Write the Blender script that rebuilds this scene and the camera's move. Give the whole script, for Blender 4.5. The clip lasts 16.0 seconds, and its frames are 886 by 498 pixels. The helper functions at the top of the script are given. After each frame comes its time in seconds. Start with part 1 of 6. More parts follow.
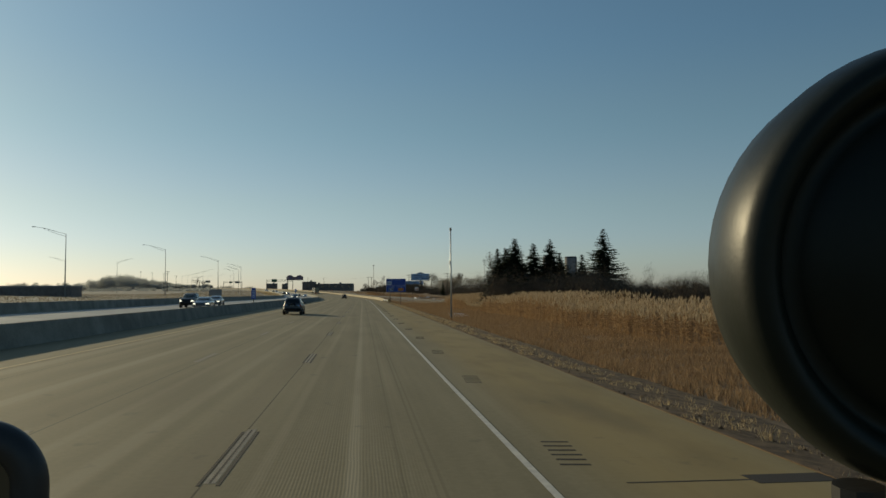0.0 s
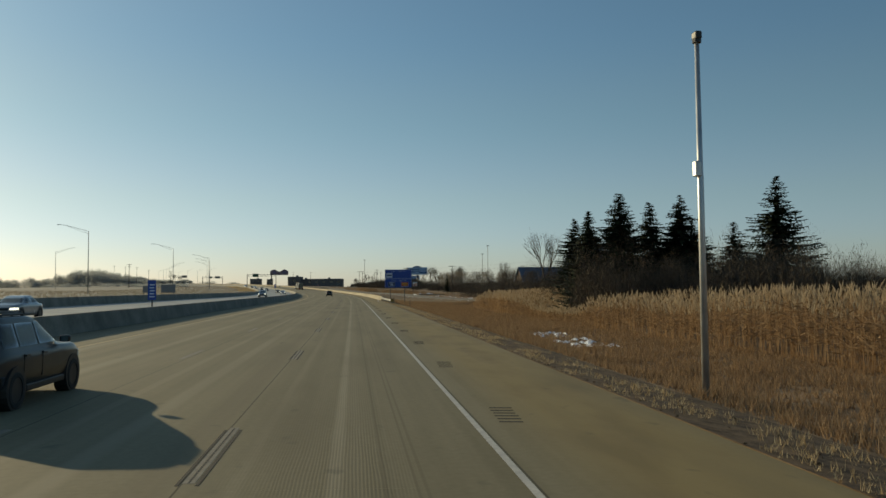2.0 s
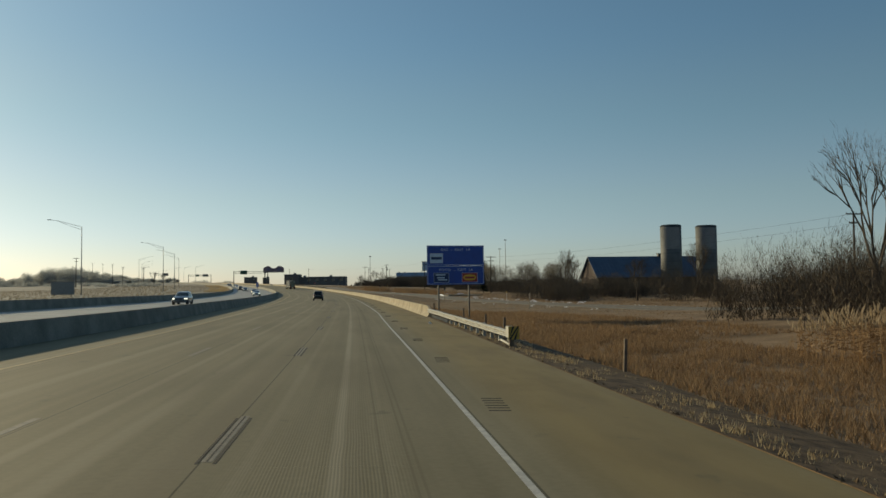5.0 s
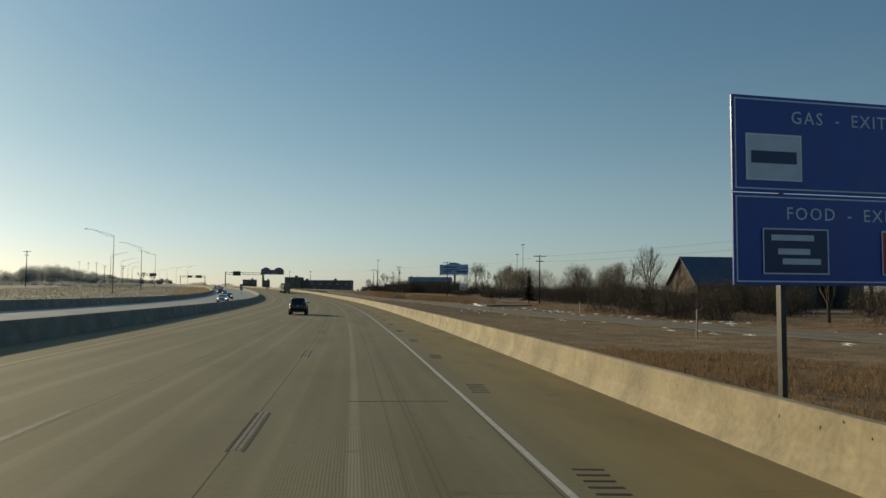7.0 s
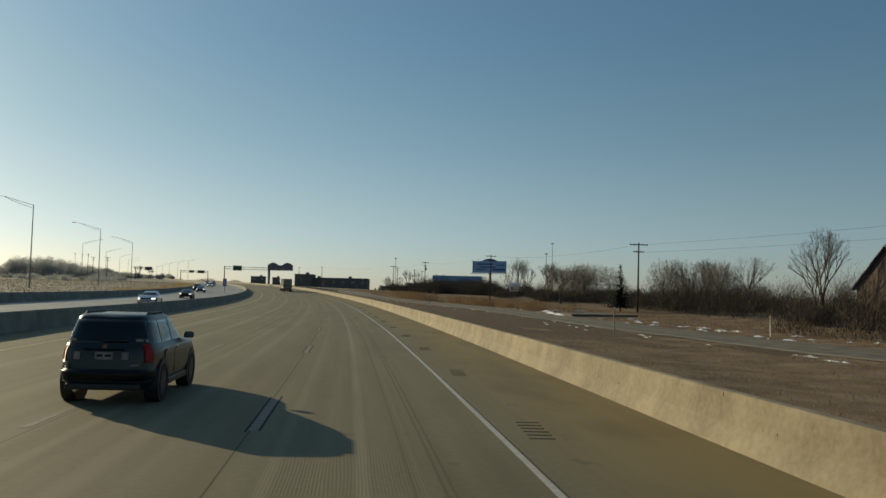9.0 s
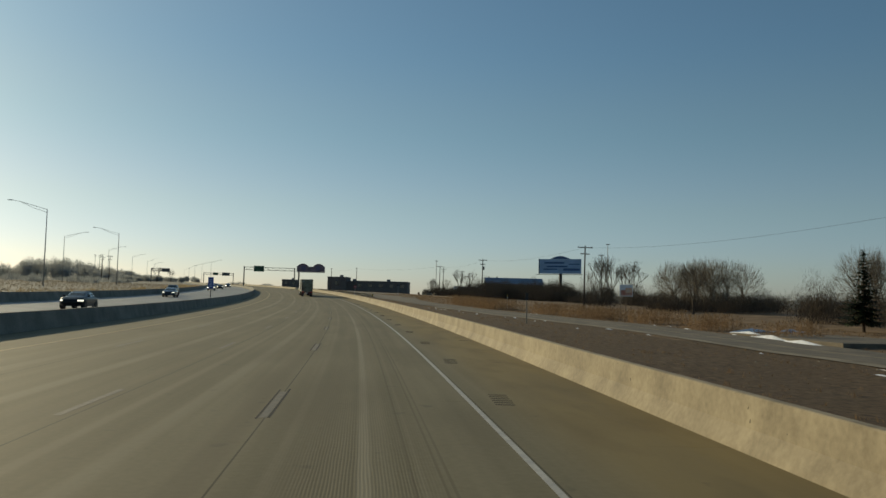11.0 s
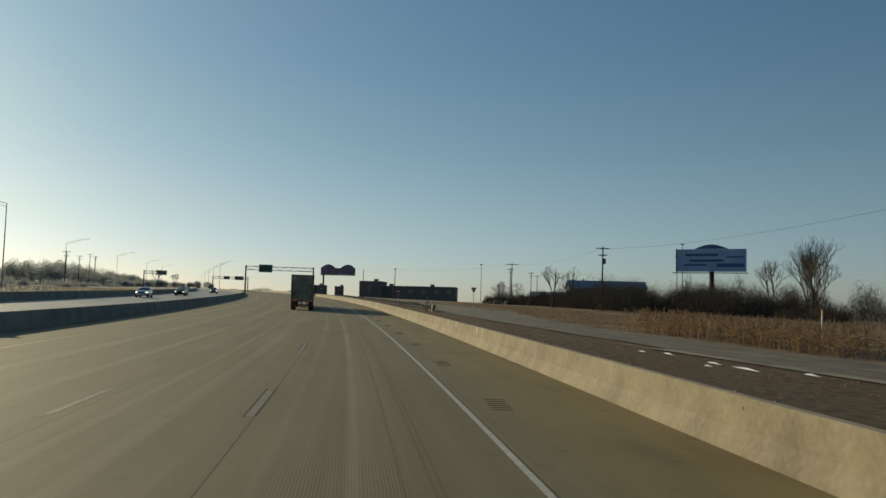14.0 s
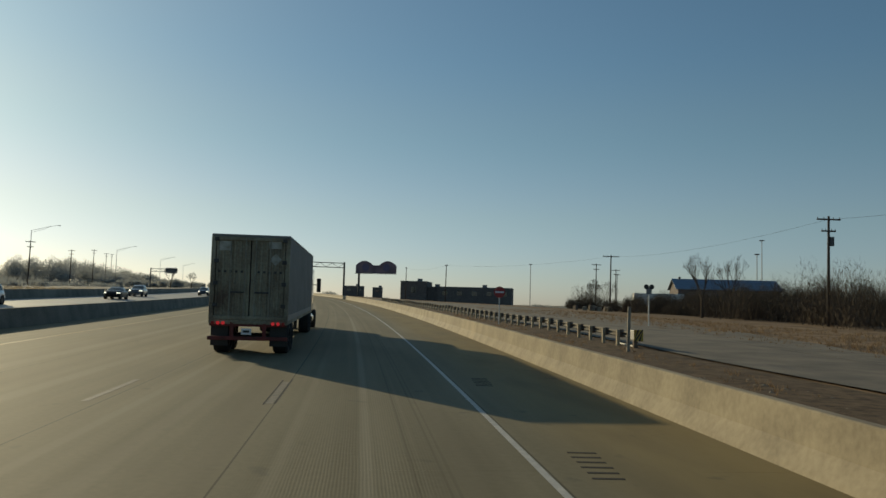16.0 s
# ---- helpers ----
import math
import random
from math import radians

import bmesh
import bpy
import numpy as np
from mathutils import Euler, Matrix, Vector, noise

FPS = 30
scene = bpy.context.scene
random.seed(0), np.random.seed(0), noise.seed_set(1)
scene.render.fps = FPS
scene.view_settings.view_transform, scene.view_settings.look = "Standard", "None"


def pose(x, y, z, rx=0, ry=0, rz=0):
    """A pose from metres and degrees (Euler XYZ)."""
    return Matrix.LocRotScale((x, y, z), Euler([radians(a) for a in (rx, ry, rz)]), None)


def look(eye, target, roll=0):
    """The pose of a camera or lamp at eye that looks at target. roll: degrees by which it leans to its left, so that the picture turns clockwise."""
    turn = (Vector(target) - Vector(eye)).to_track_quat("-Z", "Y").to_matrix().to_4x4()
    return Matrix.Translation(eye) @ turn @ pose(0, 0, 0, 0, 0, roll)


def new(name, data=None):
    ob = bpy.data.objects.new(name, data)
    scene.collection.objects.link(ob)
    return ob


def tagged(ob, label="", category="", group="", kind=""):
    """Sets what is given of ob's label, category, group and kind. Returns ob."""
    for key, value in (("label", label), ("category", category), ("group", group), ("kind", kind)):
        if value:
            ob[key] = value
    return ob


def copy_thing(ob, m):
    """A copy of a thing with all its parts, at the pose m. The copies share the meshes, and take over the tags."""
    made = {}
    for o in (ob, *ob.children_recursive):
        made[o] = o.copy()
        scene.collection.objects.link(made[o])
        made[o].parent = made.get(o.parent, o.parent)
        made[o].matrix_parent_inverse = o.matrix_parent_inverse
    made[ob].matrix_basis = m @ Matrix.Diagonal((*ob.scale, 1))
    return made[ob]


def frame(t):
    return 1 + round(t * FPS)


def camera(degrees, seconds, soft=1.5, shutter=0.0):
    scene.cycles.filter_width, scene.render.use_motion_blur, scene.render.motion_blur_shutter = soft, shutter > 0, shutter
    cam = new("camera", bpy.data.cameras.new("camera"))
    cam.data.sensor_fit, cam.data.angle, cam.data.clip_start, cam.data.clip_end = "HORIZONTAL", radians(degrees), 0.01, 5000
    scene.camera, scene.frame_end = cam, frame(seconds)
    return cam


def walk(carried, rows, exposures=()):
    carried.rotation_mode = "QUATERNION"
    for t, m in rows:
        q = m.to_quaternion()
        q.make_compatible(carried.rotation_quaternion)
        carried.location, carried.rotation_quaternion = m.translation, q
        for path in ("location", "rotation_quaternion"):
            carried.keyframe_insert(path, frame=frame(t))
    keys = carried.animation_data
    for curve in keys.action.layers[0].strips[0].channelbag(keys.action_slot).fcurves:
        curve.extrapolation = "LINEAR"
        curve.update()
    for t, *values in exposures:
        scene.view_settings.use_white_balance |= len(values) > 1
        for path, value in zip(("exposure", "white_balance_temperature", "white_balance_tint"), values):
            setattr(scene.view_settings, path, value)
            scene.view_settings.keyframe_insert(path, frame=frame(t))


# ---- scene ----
cam = camera(59.4, 16.0)
PATH = [
    (0, (-4.194, 1.484, 2.164), (-3.915, 3.462, 2.275), -0.53),
    (0.5, (-3.607, 16.728, 2.167), (-3.323, 18.705, 2.280), -0.57),
    (1, (-3.023, 31.974, 2.171), (-2.727, 33.949, 2.277), -0.57),
    (1.5, (-2.442, 47.223, 2.173), (-2.140, 49.197, 2.284), -0.73),
    (2, (-1.853, 62.525, 2.179), (-1.550, 64.500, 2.279), -0.57),
    (2.5, (-1.268, 77.768, 2.183), (-0.976, 79.744, 2.287), -0.44),
    (3, (-0.688, 92.880, 2.177), (-0.388, 94.855, 2.273), -0.65),
    (5.5, (1.960, 168.077, 2.184), (2.245, 170.055, 2.281), -0.87),
    (6, (2.396, 183.341, 2.183), (2.658, 185.322, 2.282), -0.43),
    (6.5, (2.781, 198.445, 2.174), (3.043, 200.425, 2.275), -0.10),
    (7, (3.120, 213.506, 2.167), (3.394, 215.484, 2.281), 0.25),
    (7.5, (3.425, 228.621, 2.166), (3.699, 230.599, 2.284), 0.54),
    (8, (3.693, 243.720, 2.171), (3.944, 245.700, 2.293), 0.86),
    (8.5, (3.876, 258.733, 2.174), (4.114, 260.716, 2.291), 1.09),
    (9, (3.977, 273.732, 2.176), (4.210, 275.715, 2.292), 1.24),
    (11.5, (3.050, 349.373, 2.295), (3.173, 351.365, 2.422), 1.34),
    (12, (2.401, 364.816, 2.374), (2.521, 366.809, 2.498), 1.35),
    (12.5, (1.609, 380.291, 2.474), (1.706, 382.285, 2.601), 1.43),
    (13, (0.672, 395.761, 2.597), (0.734, 397.755, 2.727), 1.37),
    (13.5, (-0.394, 410.998, 2.727), (-0.339, 412.993, 2.863), 1.33),
    (14, (-1.617, 426.137, 2.868), (-1.570, 428.132, 3.010), 1.39),
    (14.5, (-2.994, 441.295, 3.031), (-2.976, 443.291, 3.170), 1.44),
    (15, (-4.543, 456.495, 3.216), (-4.541, 458.490, 3.354), 1.45),
    (15.5, (-6.229, 471.654, 3.417), (-6.240, 473.649, 3.560), 1.52),
    (16, (-8.058, 486.708, 3.626), (-8.109, 488.703, 3.770), 1.53),
]
walk(cam, [(t, look(eye, target, roll)) for t, eye, target, roll in PATH], [(0, -0.06, 6970, -4), (0.5, 0.08, 6970, -4), (4, 0.1, 6970, -4), (10, -0.04, 6850, -4), (16, -0.13, 6800, -4)])
# ---- world, sun and exposure ----
SUN_AZ, SUN_EL = radians(-40), radians(15.8)
world = bpy.data.worlds.new("sky")
scene.world = world
world.use_nodes = True
wn = world.node_tree
sky = wn.nodes.new("ShaderNodeTexSky")
sky.sky_type, sky.sun_disc = "NISHITA", False
sky.sun_elevation, sky.sun_rotation = SUN_EL, SUN_AZ
sky.air_density, sky.dust_density, sky.ozone_density = 0.76, 0.4, 3.4
# a pale haze over the horizon: the sky of a milkier, higher sun mixed in
haze = wn.nodes.new("ShaderNodeTexSky")
haze.sky_type, haze.sun_disc = "NISHITA", False
haze.sun_elevation, haze.sun_rotation = radians(42), SUN_AZ
haze.air_density, haze.dust_density, haze.ozone_density = 1.1, 0.9, 1.5
veil = wn.nodes.new("ShaderNodeMix")
veil.data_type = "RGBA"
veil.inputs["Factor"].default_value = 0.4
wn.links.new(sky.outputs[0], veil.inputs[6])
wn.links.new(haze.outputs[0], veil.inputs[7])
# winter haze: creamy near the horizon, cooler and deeper overhead
way = wn.nodes.new("ShaderNodeTexCoord")
up = wn.nodes.new("ShaderNodeSeparateXYZ")
wn.links.new(way.outputs["Generated"], up.inputs[0])
tint = wn.nodes.new("ShaderNodeValToRGB")
tint.color_ramp.interpolation = "EASE"
for at, c in ((0.0, (0.82, 0.81, 0.98)), (0.05, (0.83, 0.81, 0.91)), (0.12, (0.86, 0.82, 0.81)), (0.22, (0.79, 0.82, 0.78)), (0.32, (0.72, 0.81, 0.81)), (0.5, (0.68, 0.80, 0.84))):
    e = tint.color_ramp.elements[0] if at == 0 else tint.color_ramp.elements[-1] if at == 0.5 else tint.color_ramp.elements.new(at)
    e.position, e.color = at, (*c, 1)
wn.links.new(up.outputs["Z"], tint.inputs["Fac"])
toned = wn.nodes.new("ShaderNodeMix")
toned.data_type, toned.blend_type = "RGBA", "MULTIPLY"
toned.inputs["Factor"].default_value = 1.0
wn.links.new(veil.outputs[2], toned.inputs[6])
wn.links.new(tint.outputs["Color"], toned.inputs[7])
wn.links.new(toned.outputs[2], wn.nodes["Background"].inputs[0])
wn.nodes["Background"].inputs[1].default_value = 0.0935
sun = new("sun", bpy.data.lights.new("sun", "SUN"))
sun.data.energy, sun.data.angle, sun.data.color = 3.6, radians(0.5), (1.0, 0.8, 0.56)
sun.matrix_world = look((math.sin(SUN_AZ) * math.cos(SUN_EL) * 50, math.cos(SUN_AZ) * math.cos(SUN_EL) * 50, math.sin(SUN_EL) * 50), (0, 0, 0))

# ---- the road's line: its height, bank and the land beside it ----
CURVE0, CURVE1, STRAIGHT = 135.0, 355.0, 780.0


DRIFT = [(0, -0.05), (60, 0.04), (120, 0.12), (180, 0.15), (240, 0.18), (300, 0.13), (360, 0.01), (420, -0.08), (480, -0.1), (520, -0.1), (600, -0.1)]


def drift(y):
    """Small sideways shift of the lanes' curve, fitted to the camera's view of them."""
    for (a, va), (b, vb) in zip(DRIFT, DRIFT[1:]):
        if y <= b:
            t = min(1.0, max(0.0, (y - a) / (b - a)))
            return va + (vb - va) * t * t * (3 - 2 * t)
    return DRIFT[-1][1]


def line_x(y):
    """x of the driving lane's reference line."""
    if y > STRAIGHT:
        return line_x(STRAIGHT) + (y - STRAIGHT) * line_slope(STRAIGHT)
    if y < CURVE1:
        bend = max(0.0, y - CURVE0) ** 3 / 6 / (CURVE1 - CURVE0)
    else:
        w = CURVE1 - CURVE0
        bend = w * w / 6 + (y - CURVE1) * w / 2 + (y - CURVE1) ** 2 / 2
    return -4.05 + 0.03521 * y - 6.617e-4 * bend + drift(y)


def line_slope(y):
    y = min(y, STRAIGHT)
    if y < CURVE1:
        bend = max(0.0, y - CURVE0) ** 2 / 2 / (CURVE1 - CURVE0)
    else:
        bend = (CURVE1 - CURVE0) / 2 + (y - CURVE1)
    return 0.03521 - 6.617e-4 * bend


def ease(a, b, x):
    x = min(1.0, max(0.0, (x - a) / (b - a)))
    return x * x * (3 - 2 * x)


def bank(y):
    return -0.022 + 0.02 * min(1.0, max(0.0, (y - 170) / 215))


def steps(table, x):
    """Straight lines between (x, value) pairs."""
    if x <= table[0][0]:
        return table[0][1]
    for (a, va), (b, vb) in zip(table, table[1:]):
        if x <= b:
            return va + (vb - va) * (x - a) / (b - a)
    return table[-1][1]


def median_u(y):
    return steps([(60, -13.1), (130, -12.7), (199, -12.25), (261, -13.6), (319, -15.1), (416, -15.6), (515, -16.1), (600, -16.1)], y)


def yellow_u(y):
    return median_u(y) + steps([(235, 3.2), (300, 3.3), (400, 3.8)], y)


def far_barrier_u(y):
    return steps([(133, -28.2), (203, -27.5), (258, -27.3), (319, -28.9), (376, -29.7), (463, -30.3), (600, -30.8)], y)


def barrier_u(y):
    """Foot of the concrete barrier beside the hard shoulder."""
    return steps([(205, 5.48), (230, 5.36), (290, 5.27)], y)


def front_near(y):
    return steps([(161, 60), (203, 52), (262, 42.5), (296, 37.5), (335, 34), (350, 32.6), (365, 31.2), (411, 27.4), (436, 24.6), (457, 21.2), (476, 17.4), (492, 14.6), (505, 13.2), (518, 12.5), (600, 12.2), (700, 12.2)], y)


def climb(u, y):
    """The road leaves the flat in a long hollow and climbs towards the far gantries; the land beside it climbs less."""
    a = min(max(y, 290.0), 510.0)
    r = 3.75e-5 * (a - 290) ** 2 + 0.0165 * (min(max(y, 510.0), 1000.0) - 510) + 0.003 * max(0.0, y - 1000)
    return r * max(0.1, 1 - 0.005 * max(0.0, u - 10) - 0.006 * max(0.0, -u - 40))


def road_z(u, y):
    m = median_u(y) - 0.4
    if u >= m:
        return bank(y) * u + climb(u, y)
    return bank(y) * m + 0.032 * (m - max(u, -130.0)) + climb(u, y)


DITCH = [(5.5, 0.0), (6.0, -0.06), (8.0, -0.35), (11.0, -0.85), (20.0, -0.75), (30.0, 0.1), (45, 0.5), (2600, 0.5)]
FIELD = [(5.5, 0.0), (7.0, -0.05), (9.0, -0.35), (13.0, -0.85), (22.0, -1.15), (45.0, -1.05), (70, -0.5), (2600, -0.5)]
LEVEL = [(5.5, 0.0), (8.0, 0.0), (13.0, 0.1), (24.0, 0.2), (60, 0.25), (2600, 0.25)]


def ground_z(u, y):
    if u < 5.7:
        return road_z(u, y)
    w = ease(195, 265, y)
    rough = 0.12 * noise.noise((u * 0.11, y * 0.11, 3.0)) * ease(6.5, 9, u)
    k = ease(440, 540, y)
    low = steps(FIELD, u) * (1.5 - 0.7 * ease(345, 425, y)) * (1 - k) + steps(LEVEL, u) * k
    return (steps(DITCH, u) + bank(y) * min(u, 30.0)) * (1 - w) + (low + bank(y) * max(0.0, 8.0 - u)) * w + climb(u, y) + rough


def spot(u, y, h=0.0):
    """A place u metres to the side of the lane's line at y, h above the land."""
    s = line_slope(y)
    n = math.hypot(1, s)
    return Vector((line_x(y) + u / n, y - u * s / n, ground_z(u, y) + h))


def land(x, y):
    """Height of the land under a place."""
    return ground_z(x - line_x(y), y)


def stand(u, y, h=0.0, turn=0.0, lean=True):
    """A pose on the land at u, y that faces along the road and leans with its bank."""
    yaw = math.atan(-line_slope(y)) + radians(turn)
    m = Matrix.Translation(spot(u, y, h)) @ Matrix.Rotation(yaw, 4, "Z")
    rise = (spot(u, y + 2).z - spot(u, y - 2).z) / 4 if u < 5.7 else 0.0
    m = m @ Matrix.Rotation(math.atan(rise), 4, "X")
    if lean:
        m = m @ Matrix.Rotation(-math.atan(bank(y)), 4, "Y")
    return m


# ---- materials ----
def surface(name, colour, rough=0.8, metal=0.0, vary=0.25, scale=3.0, grain=60.0, bump=0.15, stain=None, spec=0.5, random_tone=0.0):
    """Principled surface: patchy colour at two scales, fine relief, uneven gloss."""
    m = bpy.data.materials.new(name)
    m.use_nodes = True
    nt = m.node_tree
    p = nt.nodes["Principled BSDF"]
    pos = nt.nodes.new("ShaderNodeNewGeometry")
    big = nt.nodes.new("ShaderNodeTexNoise")
    big.inputs["Scale"].default_value, big.inputs["Detail"].default_value = scale, 6
    fine = nt.nodes.new("ShaderNodeTexNoise")
    fine.inputs["Scale"].default_value, fine.inputs["Detail"].default_value = grain, 4
    nt.links.new(pos.outputs["Position"], big.inputs["Vector"])
    nt.links.new(pos.outputs["Position"], fine.inputs["Vector"])
    both = nt.nodes.new("ShaderNodeMath")
    both.operation = "MULTIPLY_ADD"
    both.inputs[1].default_value = 0.45
    nt.links.new(fine.outputs["Fac"], both.inputs[0])
    nt.links.new(big.outputs["Fac"], both.inputs[2])
    ramp = nt.nodes.new("ShaderNodeValToRGB")
    dark = [c * (1 - vary) for c in colour] if stain is None else stain
    light = [min(0.95, c * (1 + vary)) for c in colour]
    ramp.color_ramp.elements[0].position, ramp.color_ramp.elements[1].position = 0.5, 0.92
    ramp.color_ramp.elements[0].color = (*dark, 1)
    ramp.color_ramp.elements[1].color = (*light, 1)
    nt.links.new(both.outputs[0], ramp.inputs["Fac"])
    out = ramp.outputs["Color"]
    if random_tone:
        info = nt.nodes.new("ShaderNodeObjectInfo")
        tone = nt.nodes.new("ShaderNodeMapRange")
        tone.inputs["To Min"].default_value, tone.inputs["To Max"].default_value = 1 - random_tone, 1 + random_tone
        nt.links.new(info.outputs["Random"], tone.inputs["Value"])
        mul = nt.nodes.new("ShaderNodeVectorMath")
        mul.operation = "SCALE"
        nt.links.new(out, mul.inputs[0])
        nt.links.new(tone.outputs[0], mul.inputs["Scale"])
        out = mul.outputs[0]
    nt.links.new(out, p.inputs["Base Color"])
    gloss = nt.nodes.new("ShaderNodeMapRange")
    gloss.inputs["To Min"].default_value, gloss.inputs["To Max"].default_value = max(0.02, rough - 0.1), min(1, rough + 0.1)
    nt.links.new(big.outputs["Fac"], gloss.inputs["Value"])
    nt.links.new(gloss.outputs[0], p.inputs["Roughness"])
    p.inputs["Metallic"].default_value = metal
    p.inputs["Specular IOR Level"].default_value = spec
    if bump:
        b = nt.nodes.new("ShaderNodeBump")
        b.inputs["Strength"].default_value, b.inputs["Distance"].default_value = bump, 0.02
        nt.links.new(fine.outputs["Fac"], b.inputs["Height"])
        nt.links.new(b.outputs["Normal"], p.inputs["Normal"])
    return m


def island_surface(name, dark, light, rough=0.85, glow_through=0.0):
    """Foliage and twigs: the tone changes from piece to piece."""
    m = bpy.data.materials.new(name)
    m.use_nodes = True
    nt = m.node_tree
    p = nt.nodes["Principled BSDF"]
    geo = nt.nodes.new("ShaderNodeNewGeometry")
    ramp = nt.nodes.new("ShaderNodeValToRGB")
    ramp.color_ramp.elements[0].color, ramp.color_ramp.elements[1].color = (*dark, 1), (*light, 1)
    nt.links.new(geo.outputs["Random Per Island"], ramp.inputs["Fac"])
    nt.links.new(ramp.outputs["Color"], p.inputs["Base Color"])
    p.inputs["Roughness"].default_value = rough
    p.inputs["Specular IOR Level"].default_value = 0.2
    if glow_through:
        leaf = nt.nodes.new("ShaderNodeBsdfTranslucent")
        mix = nt.nodes.new("ShaderNodeMixShader")
        mix.inputs[0].default_value = glow_through
        nt.links.new(ramp.outputs["Color"], leaf.inputs["Color"])
        nt.links.new(p.outputs[0], mix.inputs[1])
        nt.links.new(leaf.outputs[0], mix.inputs[2])
        nt.links.new(mix.outputs[0], nt.nodes["Material Output"].inputs["Surface"])
    return m


def concrete_road():
    """Tined concrete: streaks along the lanes, pale worn wheel paths, brown stains; 'across' holds metres from the lane's line."""
    m = bpy.data.materials.new("road_concrete")
    m.use_nodes = True
    nt = m.node_tree
    p = nt.nodes["Principled BSDF"]
    N, L = nt.nodes.new, nt.links.new

    def math_node(op, a, b):
        n = N("ShaderNodeMath")
        n.operation = op
        for i, v in enumerate((a, b)):
            if isinstance(v, (int, float)):
                n.inputs[i].default_value = v
            else:
                L(v, n.inputs[i])
        return n.outputs[0]

    att = N("ShaderNodeAttribute")
    att.attribute_name = "across"
    geo = N("ShaderNodeNewGeometry")
    sep = N("ShaderNodeSeparateXYZ")
    L(geo.outputs["Position"], sep.inputs[0])
    across = att.outputs["Fac"]

    def streak(su, sy, detail=5):
        vec = N("ShaderNodeCombineXYZ")
        L(math_node("MULTIPLY", across, su), vec.inputs[0])
        L(math_node("MULTIPLY", sep.outputs["Y"], sy), vec.inputs[1])
        n = N("ShaderNodeTexNoise")
        n.inputs["Scale"].default_value, n.inputs["Detail"].default_value = 1.0, detail
        L(vec.outputs[0], n.inputs["Vector"])
        return n.outputs["Fac"]

    def band(centre, half):
        off = math_node("ABSOLUTE", math_node("SUBTRACT", across, centre), 0)
        n = N("ShaderNodeMapRange")
        n.interpolation_type = "SMOOTHSTEP"
        n.inputs["From Min"].default_value, n.inputs["From Max"].default_value = half, half * 0.25
        L(off, n.inputs["Value"])
        return n.outputs[0]

    long_streak, patch, spots = streak(2.2, 0.035), streak(0.5, 0.13, 6), streak(9, 9, 6)
    # raked lines 42 mm apart that wander a little
    tine = math_node("ADD", math_node("MULTIPLY", across, 150.0), math_node("MULTIPLY", streak(3.0, 0.4, 2), 9.0))
    tine = math_node("ADD", math_node("MULTIPLY", math_node("SINE", tine, 0), 0.5), 0.5)
    wide = streak(0.9, 0.02, 3)
    tone = math_node("ADD", math_node("MULTIPLY", long_streak, 0.5), math_node("MULTIPLY", patch, 0.35))
    tone = math_node("ADD", tone, math_node("MULTIPLY", spots, 0.25))
    ramp = N("ShaderNodeValToRGB")
    ramp.color_ramp.elements[0].position, ramp.color_ramp.elements[1].position = 0.36, 0.74
    ramp.color_ramp.elements[0].color, ramp.color_ramp.elements[1].color = (0.165, 0.14, 0.08, 1), (0.26, 0.225, 0.139, 1)
    L(tone, ramp.inputs["Fac"])
    colour = ramp.outputs["Color"]

    def blend(fac, other, amount):
        nonlocal colour
        mix = N("ShaderNodeMix")
        mix.data_type = "RGBA"
        L(math_node("MULTIPLY", fac, amount), mix.inputs["Factor"])
        L(colour, mix.inputs[6])
        mix.inputs[7].default_value = (*other, 1)
        colour = mix.outputs[2]

    # pale rubbed strips in the driving lanes
    for c, h, a in ((-0.26, 0.13, 0.5), (-0.12, 0.3, 0.14), (0.42, 0.05, 0.1), (-1.35, 0.12, 0.16), (-3.4, 0.25, 0.25), (-4.4, 0.16, 0.25), (-6.9, 0.3, 0.3), (-9.3, 0.35, 0.3)):
        blend(math_node("MULTIPLY", band(c, h), math_node("MULTIPLY", wide, 1.7)), (0.42, 0.37, 0.26), a)
    # the raked lines are darkened in the colour about the driving lane's middle
    ridge = N("ShaderNodeMapRange")
    ridge.inputs["From Min"].default_value, ridge.inputs["From Max"].default_value = 0.35, 0.95
    L(tine, ridge.inputs["Value"])
    blend(math_node("MULTIPLY", math_node("MULTIPLY", ridge.outputs[0], band(-0.35, 1.3)), math_node("MULTIPLY", wide, patch)), (0.1, 0.083, 0.048), 0.8)
    # scored scratches along the driving lane
    for c in (0.31, 0.66, 0.76):
        blend(math_node("MULTIPLY", band(c, 0.03), math_node("MULTIPLY", wide, 1.6)), (0.09, 0.07, 0.04), 0.45)
    # brown, dusty hard shoulder
    blend(band(4.1, 2.1), (0.29, 0.215, 0.088), 0.72)
    blotch = N("ShaderNodeMapRange")
    blotch.inputs["From Min"].default_value, blotch.inputs["From Max"].default_value = 0.46, 0.66
    L(streak(0.8, 0.28, 7), blotch.inputs["Value"])
    blend(math_node("MULTIPLY", band(4.2, 2.2), blotch.outputs[0]), (0.14, 0.1, 0.045), 0.4)
    # broad grey-brown blotches over the lanes
    lane_blotch = N("ShaderNodeMapRange")
    lane_blotch.inputs["From Min"].default_value, lane_blotch.inputs["From Max"].default_value = 0.5, 0.68
    L(streak(0.55, 0.09, 7), lane_blotch.inputs["Value"])
    blend(lane_blotch.outputs[0], (0.15, 0.124, 0.074), 0.4)
    blend(math_node("MULTIPLY", band(-2.25, 0.4), wide), (0.18, 0.145, 0.09), 0.6)
